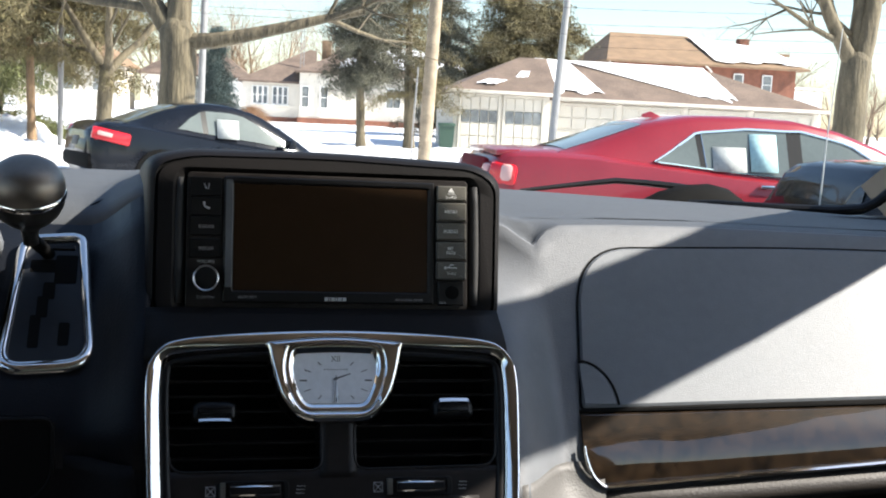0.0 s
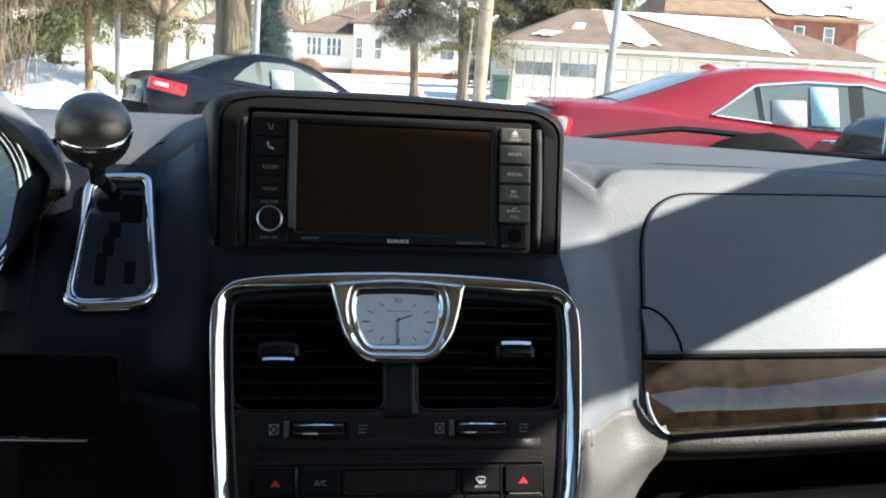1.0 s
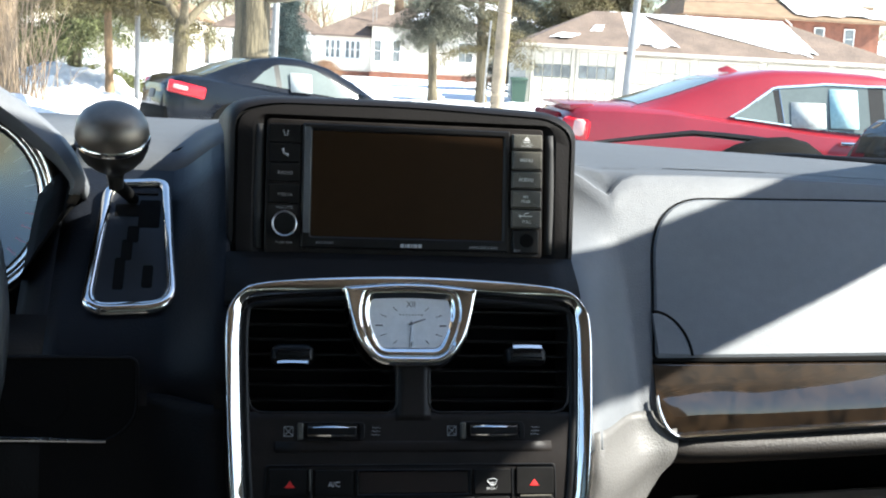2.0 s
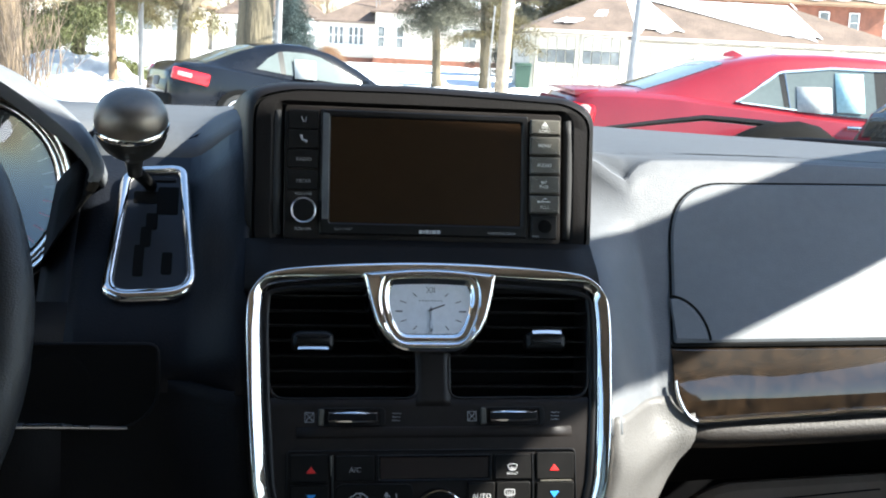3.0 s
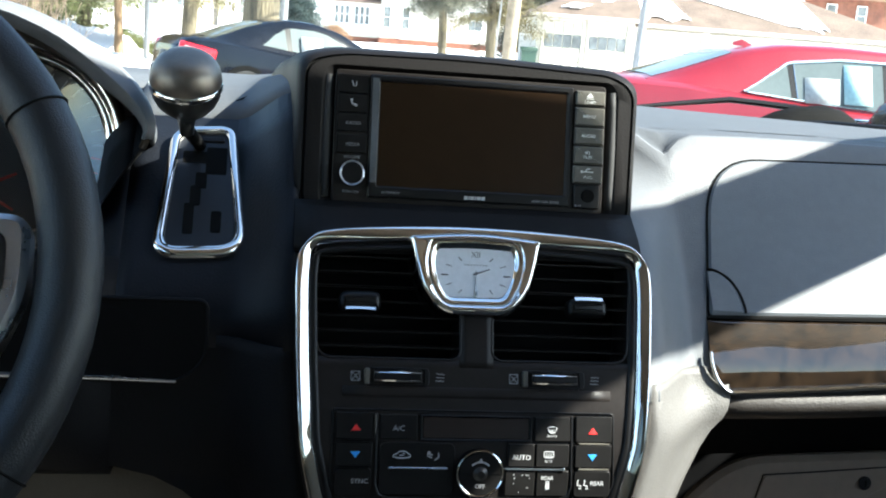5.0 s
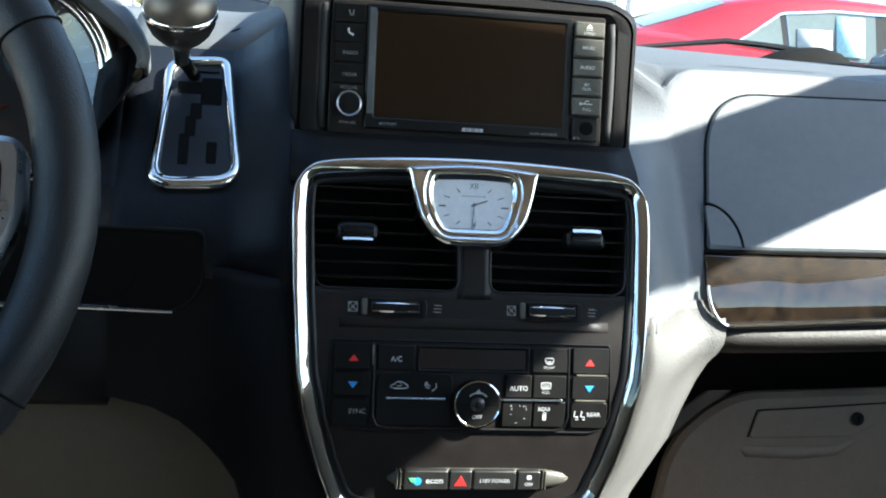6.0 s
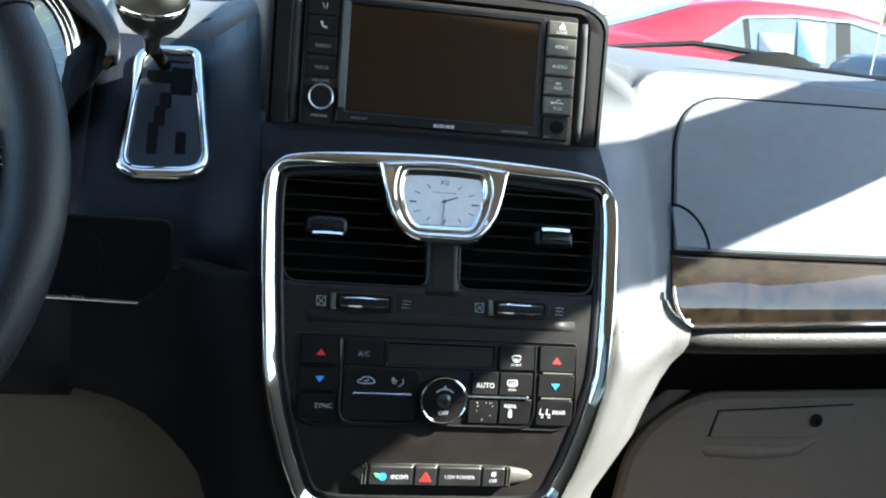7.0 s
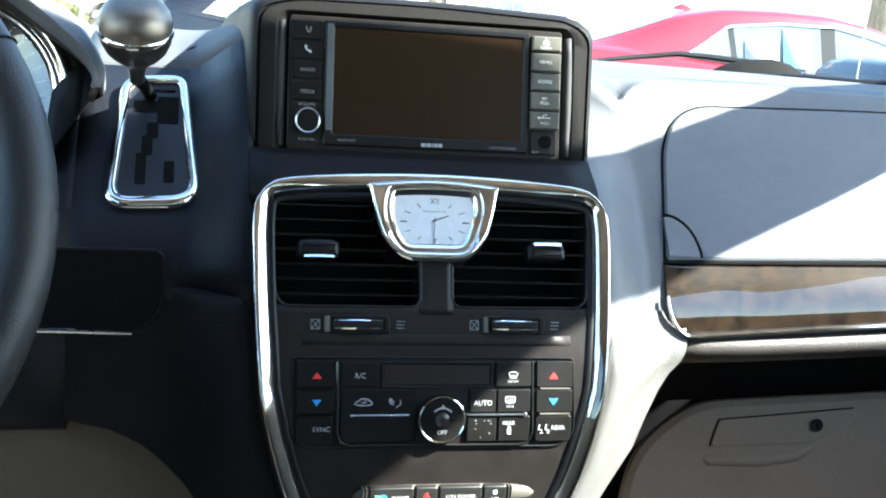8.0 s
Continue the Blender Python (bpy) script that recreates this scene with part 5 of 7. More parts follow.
bm = bmesh.new()
sheet(bm, [circle_pts(r, h) for r, h in ((0.0845, -0.02), (0.0845, 0.006), (0.0830, 0.0110), (0.0795, 0.0132), (0.0755, 0.0115), (0.0730, 0.0075), (0.0700, 0.0085), (0.0670, 0.0062), (0.0650, -0.002))], True)
g1 = part("gauge_ring", bm, CHROME, cluster, "chrome gauge ring", angle=60)
bm = bmesh.new()
disc(bm, GF(0, 0, -0.010), 0.069, 0.006, gn, 48)
part("gauge_dial", bm, DIAL, cluster, "dark gauge dial")
for i in range(25):
    a = radians(-40 + 260 * i / 24)
    bm = bmesh.new()
    tube(bm, [GF(0.055 * math.cos(a), 0.055 * math.sin(a), -0.0036), GF(0.063 * math.cos(a), 0.063 * math.sin(a), -0.0036)], 0.0007 if i % 4 else 0.0012, 4)
    part("tick", bm, RED_INK if i < 4 else WHITE_INK, g1)
bm = bmesh.new()
tube(bm, [GF(-0.042, -0.041, -0.0035), GF(-0.002, -0.023, -0.0035)], [0.0020, 0.0010], 6)
tube(bm, [GF(-0.016, -0.045, -0.0035), GF(-0.004, -0.052, -0.0035)], [0.0014, 0.0008], 6)
part("needle", bm, RED_INK, g1, "red needle")
bm = bmesh.new()
sheet(bm, [circle_pts(r, h) for r, h in ((0.0662, 0.0058), (0.056, 0.0042), (0.045, 0.0022), (0.034, 0.0007), (0.022, -0.0004), (0.011, -0.0011), (0.001, -0.0013))], True)
ln = part("gauge_lens", bm, LENS, cluster, "clear domed gauge lens")
orient(ln, (-0.3, -1, 1.2))
ln.visible_shadow = False

wheel_c = Vector((-0.434, -0.225, 1.056))
steering = thing("steering_wheel", "black leather steering wheel with a satin silver spoke", "steering wheel", at=wheel_c)
wn_ = Vector((0, -0.90, 0.44)).normalized()
wu = Vector((1, 0, 0))
wv = wn_.cross(wu)
wv = -wv if wv.z < 0 else wv
WS = plane_surf(wheel_c, wu, wv)
bm = bmesh.new()
R = 0.186
tube(bm, [WS(R * math.cos(a), R * math.sin(a), 0) for a in (2 * math.pi * i / 72 for i in range(72))], 0.0172, 16, True)
rim = part("rim", bm, LEATHER, steering, "black grained leather rim")
for a in (30, 150, -32, -148):
    a = radians(a)
    bm = bmesh.new()
    o, d = WS(R * math.cos(a), R * math.sin(a), 0), WS(math.cos(a), math.sin(a), 0) - wheel_c
    t = wn_.cross(d)
    tube(bm, [o + d * 0.0175 * math.cos(q) + wn_ * 0.0175 * math.sin(q) for q in (2 * math.pi * i / 20 for i in range(20))], 0.0008, 5, True)
    part("seam", bm, GAP, rim)
bm = bmesh.new()
slab(bm, round_poly([(-0.085, -0.075), (0.085, -0.075), (0.105, 0.0), (0.09, 0.065), (-0.09, 0.065), (-0.105, 0.0)], 0.03), WS, -0.035, 0.012, 0.012)
part("airbag_cover", bm, LEATHER, steering, "black centre pad")
for s_ in (1, -1):
    o_ = round_poly([(s_ * 0.085, -0.075), (s_ * 0.135, -0.066), (s_ * 0.154, -0.038), (s_ * 0.165, -0.008), (s_ * 0.164, 0.034), (s_ * 0.085, 0.037)], 0.012)
    o_ = o_ if s_ > 0 else list(reversed(o_))
    bm = bmesh.new()
    slab(bm, o_, WS, -0.012, 0.006, 0.004)
    sp = part("spoke", bm, SATIN, steering, "satin silver spoke frame")
    o_ = round_poly([(s_ * 0.085, -0.064), (s_ * 0.128, -0.056), (s_ * 0.145, -0.033), (s_ * 0.154, -0.006), (s_ * 0.153, 0.024), (s_ * 0.085, 0.027)], 0.009)
    o_ = o_ if s_ > 0 else list(reversed(o_))
    bm = bmesh.new()
    slab(bm, o_, WS, 0.004, 0.009, 0.002)
    part("switch_pad", bm, BUTTON, sp)

# ---------------------------------------------------------------- windshield, cowl, wiper, cabin shell
windshield = thing("windshield", "clear raked windshield over the dashboard", "windshield", kind="structure")
bm = bmesh.new()
rows = []
for i in range(13):
    x = -0.80 + 1.6 * i / 12
    k = 1 - (x / 0.85) ** 2
    rows.append([Vector((x * (1 - 0.12 * j / 6), (far_y(x) + 0.015) * (1 - j / 6) + (-0.24 - 0.03 * k) * j / 6, 1.118 + (1.650 + 0.02 * k - 1.118) * j / 6 + 0.035 * math.sin(math.pi * j / 6))) for j in range(7)])
sheet(bm, rows)
ws = part("pane", bm, GLASS, windshield)
orient(ws, (0, -0.6, 0.9))
ws.visible_shadow = False
cowl = thing("cowl", "black plastic cowl below the windshield", "cowl")
bm = bmesh.new()
sheet(bm, [[Vector((x, far_y(x) + dy, z)) for dy, z in ((0.0, 1.118), (0.02, 1.117), (0.10, 1.106), (0.20, 1.075), (0.30, 1.045))] for x in np.linspace(-0.85, 0.85, 15)])
solid(part("panel", bm, BLACK, cowl), 0.006)
bm = bmesh.new()
tube(bm, [(0.53, 0.515, 1.1235), (0.56, 0.495, 1.1245), (0.595, 0.470, 1.1245), (0.632, 0.450, 1.1245), (0.684, 0.430, 1.1250), (0.718, 0.422, 1.129), (0.735, 0.416, 1.139), (0.748, 0.408, 1.154), (0.770, 0.395, 1.19)], [0.003, 0.0048, 0.0055, 0.0060, 0.0068, 0.0068, 0.0065, 0.0065, 0.0065], 10)
part("edge_seal", bm, BLACK, cowl, "black rubber seal at the glass edge")
wiper = thing("windshield_wiper", "black wiper arm resting at the foot of the windshield", "wiper", at=(0.58, 0.62, 1.12))
bm = bmesh.new()
tube(bm, [(0.350, 0.66, 1.122), (0.425, 0.665, 1.132), (0.488, 0.66, 1.1405), (0.530, 0.655, 1.139), (0.570, 0.648, 1.1365), (0.640, 0.63, 1.130)], [0.0025, 0.0035, 0.0042, 0.0045, 0.005, 0.005], 8)
part("arm", bm, BLACK, wiper)
bm = bmesh.new()
loft(bm, [[Vector((x, 0.625 + 0.03 * math.cos(a), 1.100 + hh * max(0, math.sin(a)))) for a in (2 * math.pi * j / 12 for j in range(12))] for x, hh in ((0.508, 0.012), (0.538, 0.030), (0.570, 0.0395), (0.610, 0.0430), (0.640, 0.0370), (0.668, 0.018))])
part("pivot_cover", bm, GAP, wiper)

cabin = thing("cabin_shell", "grey trimmed minivan cabin with cloth headliner", "car interior", kind="structure")
bm = bmesh.new()
box(bm, (0, -1.75, 0.30), (1.75, 5.2, 0.06))
part("cabin_floor", bm, CARPET, cabin)
bm = bmesh.new()
sheet(bm, [[Vector((x, y - (0.060 * (1 - smooth01((abs(x) - 0.05) / 0.52)) + 0.040 * smooth01((abs(x) - 0.705) / 0.045)) * (y > -0.5), 1.66 + 0.06 * (1 - (x / 0.8) ** 2) + 0.03 * math.sin(math.pi * min(1, (-0.1 - y) / 3.9)))) for y in (-0.221, -0.33, -0.8, -1.6, -2.6, -3.6, -4.0)] for x in np.linspace(-0.76, 0.76, 39)])
solid(part("headliner", bm, HEADLINER, cabin), 0.04, 1)
for s_ in (-1, 1):
    bm = bmesh.new()
    box(bm, (s_ * 0.86, -1.8, 0.69), (0.08, 5.0, 0.76), bev=0.02)
    part("side_trim", bm, TRIM_GREY, cabin)
    bm = bmesh.new()
    upper = [(0.62, 1.05), (0.385, 1.186), (0.176, 1.311), (0.010, 1.411), (-0.061, 1.448), (-0.133, 1.510), (-0.205, 1.570), (-0.262, 1.615), (-0.240, 1.700), (-0.60, 1.700), (-1.36, 1.700)]
    lower = [(0.50, 0.98), (0.25, 1.11), (0.06, 1.240), (-0.075, 1.331), (-0.126, 1.366), (-0.207, 1.426), (-0.28, 1.476), (-0.34, 1.514), (-0.42, 1.521), (-0.60, 1.525), (-1.36, 1.530)]
    out = [0.115, 0.105, 0.075] + [0.045] * 8
    loft(bm, [[Vector((s_ * (0.70 + d + e), y - 0.38 * d, z + 0.87 * d)) for e, (y, z) in ((0, u), (0.03, u), (0.03, v), (0, v))] for d, u, v in zip(out, upper, lower)])
    part("windshield_pillar", bm, TRIM_GREY, cabin, angle=20)
    for y0, y1 in ((-1.30, -1.42), (-2.6, -2.72), (-3.85, -4.05)):
        bm = bmesh.new()
        loft(bm, [[Vector((s_ * xx, y, z)) for xx, y in ((x1, y0), (x1 + 0.05, y0), (x1 + 0.05, y1), (x1, y1))] for z, x1 in ((1.05, 0.78), (1.40, 0.73), (1.68, 0.69))])
        part("pillar", bm, TRIM_GREY, cabin)
    bm = bmesh.new()
    sheet(bm, [[Vector((s_ * xx, y, z)) for z, xx in ((1.05, 0.80), (1.40, 0.755), (1.68, 0.71))] for y in (-1.38, -2.6, -3.9)])
    orient(part("side_glass", bm, TINTED, cabin, "dark tinted side glass"), (0, -2, 1.2))
    bm = bmesh.new()
    tube(bm, [(s_ * 0.71, -0.28, 1.66), (s_ * 0.715, -1.5, 1.68), (s_ * 0.71, -4.0, 1.66)], 0.04, 8)
    part("roof_rail", bm, HEADLINER, cabin)
bm = bmesh.new()
box(bm, (0, -4.1, 0.70), (1.7, 0.08, 0.80))
box(bm, (0, -4.05, 1.64), (1.5, 0.10, 0.12))
part("tailgate", bm, TRIM_GREY, cabin)
bm = bmesh.new()
sheet(bm, [[Vector((x, -4.08, z)) for z in (1.08, 1.60)] for x in (-0.72, 0.72)])
orient(part("rear_glass", bm, TINTED, cabin, "dark tinted rear glass"), (0, -2, 1.2))
bm = bmesh.new()
box(bm, (0, 0.42, 0.70), (1.66, 0.04, 0.84))
part("firewall", bm, BLACK, cabin)

# ---------------------------------------------------------------- street: ground, road, snow
# laid out square to the road; the van stands at a slight angle to it
STREET = pose(0.003, -0.005, 0, 0, 0, -7.15)
IN_VAN = set(o.name for o in scene.objects)


def ground_z(x, y):
    base = float(np.interp(y, [-10, 30, 45, 80, 140, 400], [-0.17, -0.17, -0.04, 0.32, 0.9, 1.5]))
    bank = 0.0
    if y > 22:
        bank = 0.10 * noise.noise(Vector((x * 0.35, y * 0.35, 0))) + 0.05 * noise.noise(Vector((x * 1.3, y * 1.3, 4)))
    return base + bank


bm = bmesh.new()
ys = [-3000, -300, -60, -10, -4, 0, 4, 8, 12, 16, 20, 22] + [22 + i for i in range(1, 30)] + [54, 58, 64, 72, 80, 90, 105, 130, 170, 240, 400, 900, 3000]
xs = [-3000, -600, -200, -90, -60, -45] + [-36 + i * 1.2 for i in range(61)] + [45, 60, 90, 200, 600, 3000]
sheet(bm, [[Vector((x, y, ground_z(x, y))) for y in ys] for x in xs])
ground = part("ground", bm, SNOW, None, "snow covered ground with shallow drifts")
tagged(ground, "snow covered ground with shallow drifts", "ground", kind="structure")
bm = bmesh.new()
sheet(bm, [[Vector((x, y + x * 0.03, -0.166)) for y in (13.0, 15, 18, 21.0)] for x in (-120, -30, -10, 0, 10, 30, 120)])
road = tagged(solid(part("road", bm, ROADM, None), 0.02), "salt grey winter street", "road", kind="structure")
bm = bmesh.new()
sheet(bm, [[Vector((x, y, -0.164)) for y in (-8, 0, 6, 12.4)] for x in (-20, -8, 0, 8, 20)])
tagged(solid(part("parking_lot", bm, ROADM, None), 0.02), "salt stained parking lot asphalt", "pavement", kind="structure")


def snow_pile(x, y, w, d, h, seed):
    bm = bmesh.new()
    rows = []
    for i in range(25):
        row = []
        for j in range(13):
            u, v = i / 12 - 1, j / 6 - 1
            r2 = min(1, math.sqrt(u * u + v * v))
            n = noise.noise(Vector((u * 2.2 + seed, v * 2.2, seed))) * 0.5 + noise.noise(Vector((u * 6 + seed, v * 6, 2))) * 0.22
            row.append(Vector((x + u * w / 2, y + v * d / 2, ground_z(x, y) - 0.05 + h * max(0, (1 - r2 ** 2)) * (0.75 + n))))
        rows.append(row)
    sheet(bm, rows)
    ob = part("snow_pile", bm, SNOW, None)
    tagged(ob, "heap of ploughed snow beside the street", "snow pile", "ploughed snow piles", "stuff")


for a in ((-9.3, 31, 5.5, 4, 1.5, 1), (-7.6, 27, 4, 2.5, 0.6, 2), (-12.5, 28, 6, 4, 1.6, 3), (3.5, 38, 9, 3, 0.35, 4), (-3, 40, 8, 3, 0.4, 5), (-9, 24, 5, 2, 0.45, 6), (13, 41, 9, 2, 0.3, 7)):
    snow_pile(*a)


# ---------------------------------------------------------------- trees
def rod(V, F, pts, rads, n):
    b = len(V)
    for i, p in enumerate(pts):
        d = (pts[min(i + 1, len(pts) - 1)] - pts[max(i - 1, 0)])
        d = d.normalized() if d.length > 1e-6 else Vector((0, 0, 1))
        u = d.orthogonal().normalized()
        w = d.cross(u)
        for j in range(n):
            a = 2 * math.pi * j / n
            V.append(p + (u * math.cos(a) + w * math.sin(a)) * rads[i])
    for i in range(len(pts) - 1):
        for j in range(n):
            k = (j + 1) % n
            F.append((b + i * n + j, b + i * n + k, b + (i + 1) * n + k, b + (i + 1) * n + j))


def raw(name, V, F, material, parent, kind="", label=""):
    me = bpy.data.meshes.new(name)
    me.from_pydata([tuple(v) for v in V], [], F)
    me.materials.append(material)
    me.shade_smooth()
    ob = new(name, me)
    if parent is not None:
        ob.parent = parent
        ob.location = -parent.location
    if kind:
        ob["kind"] = kind
    if label:
        ob["label"] = label
    return ob


def grow(rng, V, F, p, d, ln, r, level, tips, up=0.25, split=(3, 5), spread=0.8, sides=(9, 6, 4, 3, 3)):
    segs = 5 if level < 2 else 3
    pts, rads = [p.copy()], [r]
    for i in range(segs):
        d = (d + Vector((rng.uniform(-1, 1), rng.uniform(-1, 1), rng.uniform(-0.6, 0.9))) * 0.16 + Vector((0, 0, up * 0.12))).normalized()
        p = p + d * ln / segs
        pts.append(p.copy())
        rads.append(r * (1 - 0.62 * (i + 1) / segs))
    rod(V, F, pts, rads, sides[level])
    tips.append((pts[-1], d, level))
    if level >= len(sides) - 1 or r < 0.006:
        return
    for c in range(rng.randint(*split)):
        i = rng.randint(max(1, segs // 2 - 1), segs)
        o = d.orthogonal().normalized()
        o = Matrix.Rotation(rng.uniform(0, 6.28), 3, d) @ o
        nd = (d * rng.uniform(0.5, 1.0) + o * spread * rng.uniform(0.6, 1.2)).normalized()
        grow(rng, V, F, pts[i], nd, ln * rng.uniform(0.5, 0.72), rads[i] * rng.uniform(0.5, 0.72), level + 1, tips, up, split, spread, sides)


def bare_tree(x, y, h, r, seed, label, material=BARK, first=None, spread=0.8, split=(3, 5), lean=(0, 0), trunk_top=0.4, kind=""):
    """A leafless tree: trunk with its main limbs, and a crown of finer branches."""
    rng = random.Random(seed)
    base = Vector((x, y, ground_z(x, y) - 0.1))
    t = thing("tree", label, "tree", "street trees", at=base)
    V, F, tips = [], [], []
    topz = h * trunk_top
    pts = [base + Vector((lean[0] * k * topz, lean[1] * k * topz, topz * k)) + Vector((rng.uniform(-1, 1), rng.uniform(-1, 1), 0)) * r * 0.12 * (k > 0) for k in (0, 0.06, 0.25, 0.5, 0.75, 1.0)]
    rod(V, F, pts + [pts[-1] + Vector((0.02, 0, r * 0.5)), pts[-1] + Vector((0.03, 0, r * 0.8))], [r * 1.35, r * 1.08, r, r * 0.95, r * 0.92, r * 0.90, r * 0.6, 0.02], 14)
    raw("trunk", V, F, material, t)
    limbs = first or [(Vector((math.cos(a), math.sin(a), 1.1)).normalized(), 0.6) for a in (rng.uniform(0, 2) + k * 2.1 for k in range(3))]
    V, F = [], []
    for d, k in limbs:
        grow(rng, V, F, pts[-1] - Vector((0, 0, r * 0.6)), Vector(d).normalized(), h * 0.42, r * k, 1, tips, split=split, spread=spread)
    raw("crown", V, F, material, t, "stuff")
    return t, tips


def sprays(rng, V, F, c, n, size, droop=0.4, flat=0.5):
    """Small needle sprays, thin triangles, round c."""
    for i in range(n):
        p = c + Vector((rng.gauss(0, 1), rng.gauss(0, 1), rng.gauss(0, flat))) * size
        d = Vector((rng.uniform(-1, 1), rng.uniform(-1, 1), rng.uniform(-1, 0.5) - droop)).normalized()
        s = d.cross(Vector((rng.uniform(-1, 1), rng.uniform(-1, 1), rng.uniform(-1, 1)))).normalized()
        q = size * rng.uniform(0.35, 0.9)
        b = len(V)
        V += [p - s * q * 0.11, p + d * q, p + s * q * 0.11]
        F.append((b, b + 1, b + 2))


def conifer(x, y, h, seed, label, needle=NEEDLE, bark=BARK, r=0.2, bare=0.25, width=0.22, gap=0.25, size=0.28, per=26, rough_out=0.4, whorls=16, taper=1.0):
    """A trunk with whorls of boughs that carry needle sprays, with gaps."""
    rng = random.Random(seed)
    base = Vector((x, y, ground_z(x, y) - 0.1))
    t = thing("conifer_tree", label, "tree", "street conifers", at=base)
    V, F = [], []
    pts = [base + Vector((0.12 * math.sin(k * 3 + seed), 0, h * k)) for k in (0, 0.1, 0.3, 0.5, 0.7, 0.9, 1.0)]
    rod(V, F, pts, [r * 1.3, r, r * 0.9, r * 0.7, r * 0.5, r * 0.2, r * 0.05], 10)
    raw("trunk", V, F, bark, t)
    VB, FB, VN, FN = [], [], [], []
    for w in range(whorls):
        k = bare + (1 - bare) * (w + rng.random() * 0.6) / whorls
        reach = h * width * ((1 - k) ** taper * 1.05 + 0.10)
        for b in range(rng.randint(5, 7)):
            if rng.random() < gap:
                continue
            a = rng.uniform(0, 6.283)
            ln = reach * rng.uniform(1 - rough_out, 1 + rough_out * 0.5)
            p0 = base + Vector((0, 0, h * k))
            d = Vector((math.cos(a), math.sin(a), 0.0))
            bp = [p0 + d * ln * s + Vector((0, 0, 0.18 * ln * s - 0.45 * ln * s * s)) for s in (0, 0.35, 0.7, 1.0)]
            rod(VB, FB, bp, [r * 0.16, r * 0.12, r * 0.07, r * 0.02], 4)
            m = max(2, int(ln / (size * 0.8)))
            for s in range(1, m + 1):
                q = s / m
                c = p0 + d * ln * q + Vector((0, 0, 0.18 * ln * q - 0.45 * ln * q * q - size * 0.2))
                sprays(rng, VN, FN, c, per, size)
    raw("boughs", VB, FB, bark, t, "stuff")
    raw("needles", VN, FN, needle, t, "stuff")
    return t


# big street tree with forked limbs
bare_tree(-2.96, 22.3, 9.0, 0.385, 11, "large bare street tree with thick forked limbs", first=[((-0.62, 0.1, 1.0), 0.62), ((0.20, 0.1, 1.0), 0.74), ((1.0, -0.1, -0.04), 0.46)], trunk_top=0.325, spread=0.75)
# right hand trunk
bare_tree(14.6, 30.3, 11.0, 0.47, 23, "tall bare tree with rough grey trunk", first=[((-0.6, 0, 1.0), 0.5), ((0.3, 0.1, 1.0), 0.75), ((-0.15, 0.2, 1.0), 0.5)], trunk_top=0.33, lean=(0.06, 0))
# trees along the verge
bare_tree(-5.5, 28.0, 7.5, 0.20, 31, "bare leaning verge tree with brown bark", lean=(0.05, 0), trunk_top=0.30)
bare_tree(-9.1, 26.0, 8.0, 0.32, 37, "thick old trunk at the street edge", BARK_OLD, trunk_top=0.5)
conifer(-7.5, 29.5, 8.5, 41, "pine with orange bark and sparse olive boughs", PINE, BARK_WARM, 0.11, 0.30, 0.46, 0.08, 0.20, 120, 0.5, 14, 0.5)
conifer(-9.9, 35.0, 9.5, 43, "broad green pine behind the snow bank", PINE_GREEN, BARK, 0.22, 0.08, 0.32, 0.08, 0.24, 85, 0.4, 17)
conifer(-13.2, 36.0, 8.0, 44, "broad green pine behind the snow bank", PINE_GREEN, BARK, 0.2, 0.10, 0.32, 0.1, 0.24, 80, 0.4, 16)
conifer(-4.85, 50.0, 4.75, 47, "blue green spruce of even cone shape", SPRUCE, BARK, 0.12, 0.02, 0.27, 0.05, 0.15, 62, 0.2, 32)
conifer(1.25, 42.0, 7.2, 53, "ragged dark conifer with drooping boughs", NEEDLE, BARK, 0.17, 0.34, 0.27, 0.05, 0.18, 95, 0.45, 19, 0.45)
conifer(3.1, 43.0, 7.6, 59, "thin ragged conifer with a bare lower trunk", PINE, BARK, 0.2, 0.28, 0.26, 0.28, 0.18, 55, 0.55, 17, 0.5)
conifer(6.3, 60.0, 9.0, 61, "dense olive conifer behind the garage", NEEDLE, BARK, 0.2, 0.1, 0.27, 0.05, 0.24, 80, 0.4, 18, 0.8)
conifer(9.6, 60.0, 8.6, 67, "dense olive conifer behind the garage", PINE, BARK, 0.2, 0.1, 0.40, 0.05, 0.27, 95, 0.4, 18, 0.5)
conifer(12.2, 62.0, 8.0, 68, "dense olive conifer behind the garage", PINE, BARK, 0.2, 0.1, 0.40, 0.05, 0.27, 95, 0.4, 17, 0.5)
# far bare woods, one piece
V, F = [], []
rng = random.Random(5)
for i in range(100):
    fx, fy = -62 + i * 1.35 + rng.uniform(-1.5, 1.5), rng.uniform(102, 135)
    h = rng.uniform(8, 15) * (0.8 if fx > 15 else 1.0)
    base = Vector((fx, fy, 0.4))
    grow(rng, V, F, base, Vector((0, 0, 1)), h * 0.55, 0.22, 0, [], 0.5, (4, 6), 0.7, (5, 4, 3, 3))
woods = raw("far_woods", V, F, TWIG, None, "stuff")
tagged(woods, "tan haze of bare winter trees far off", "woods")
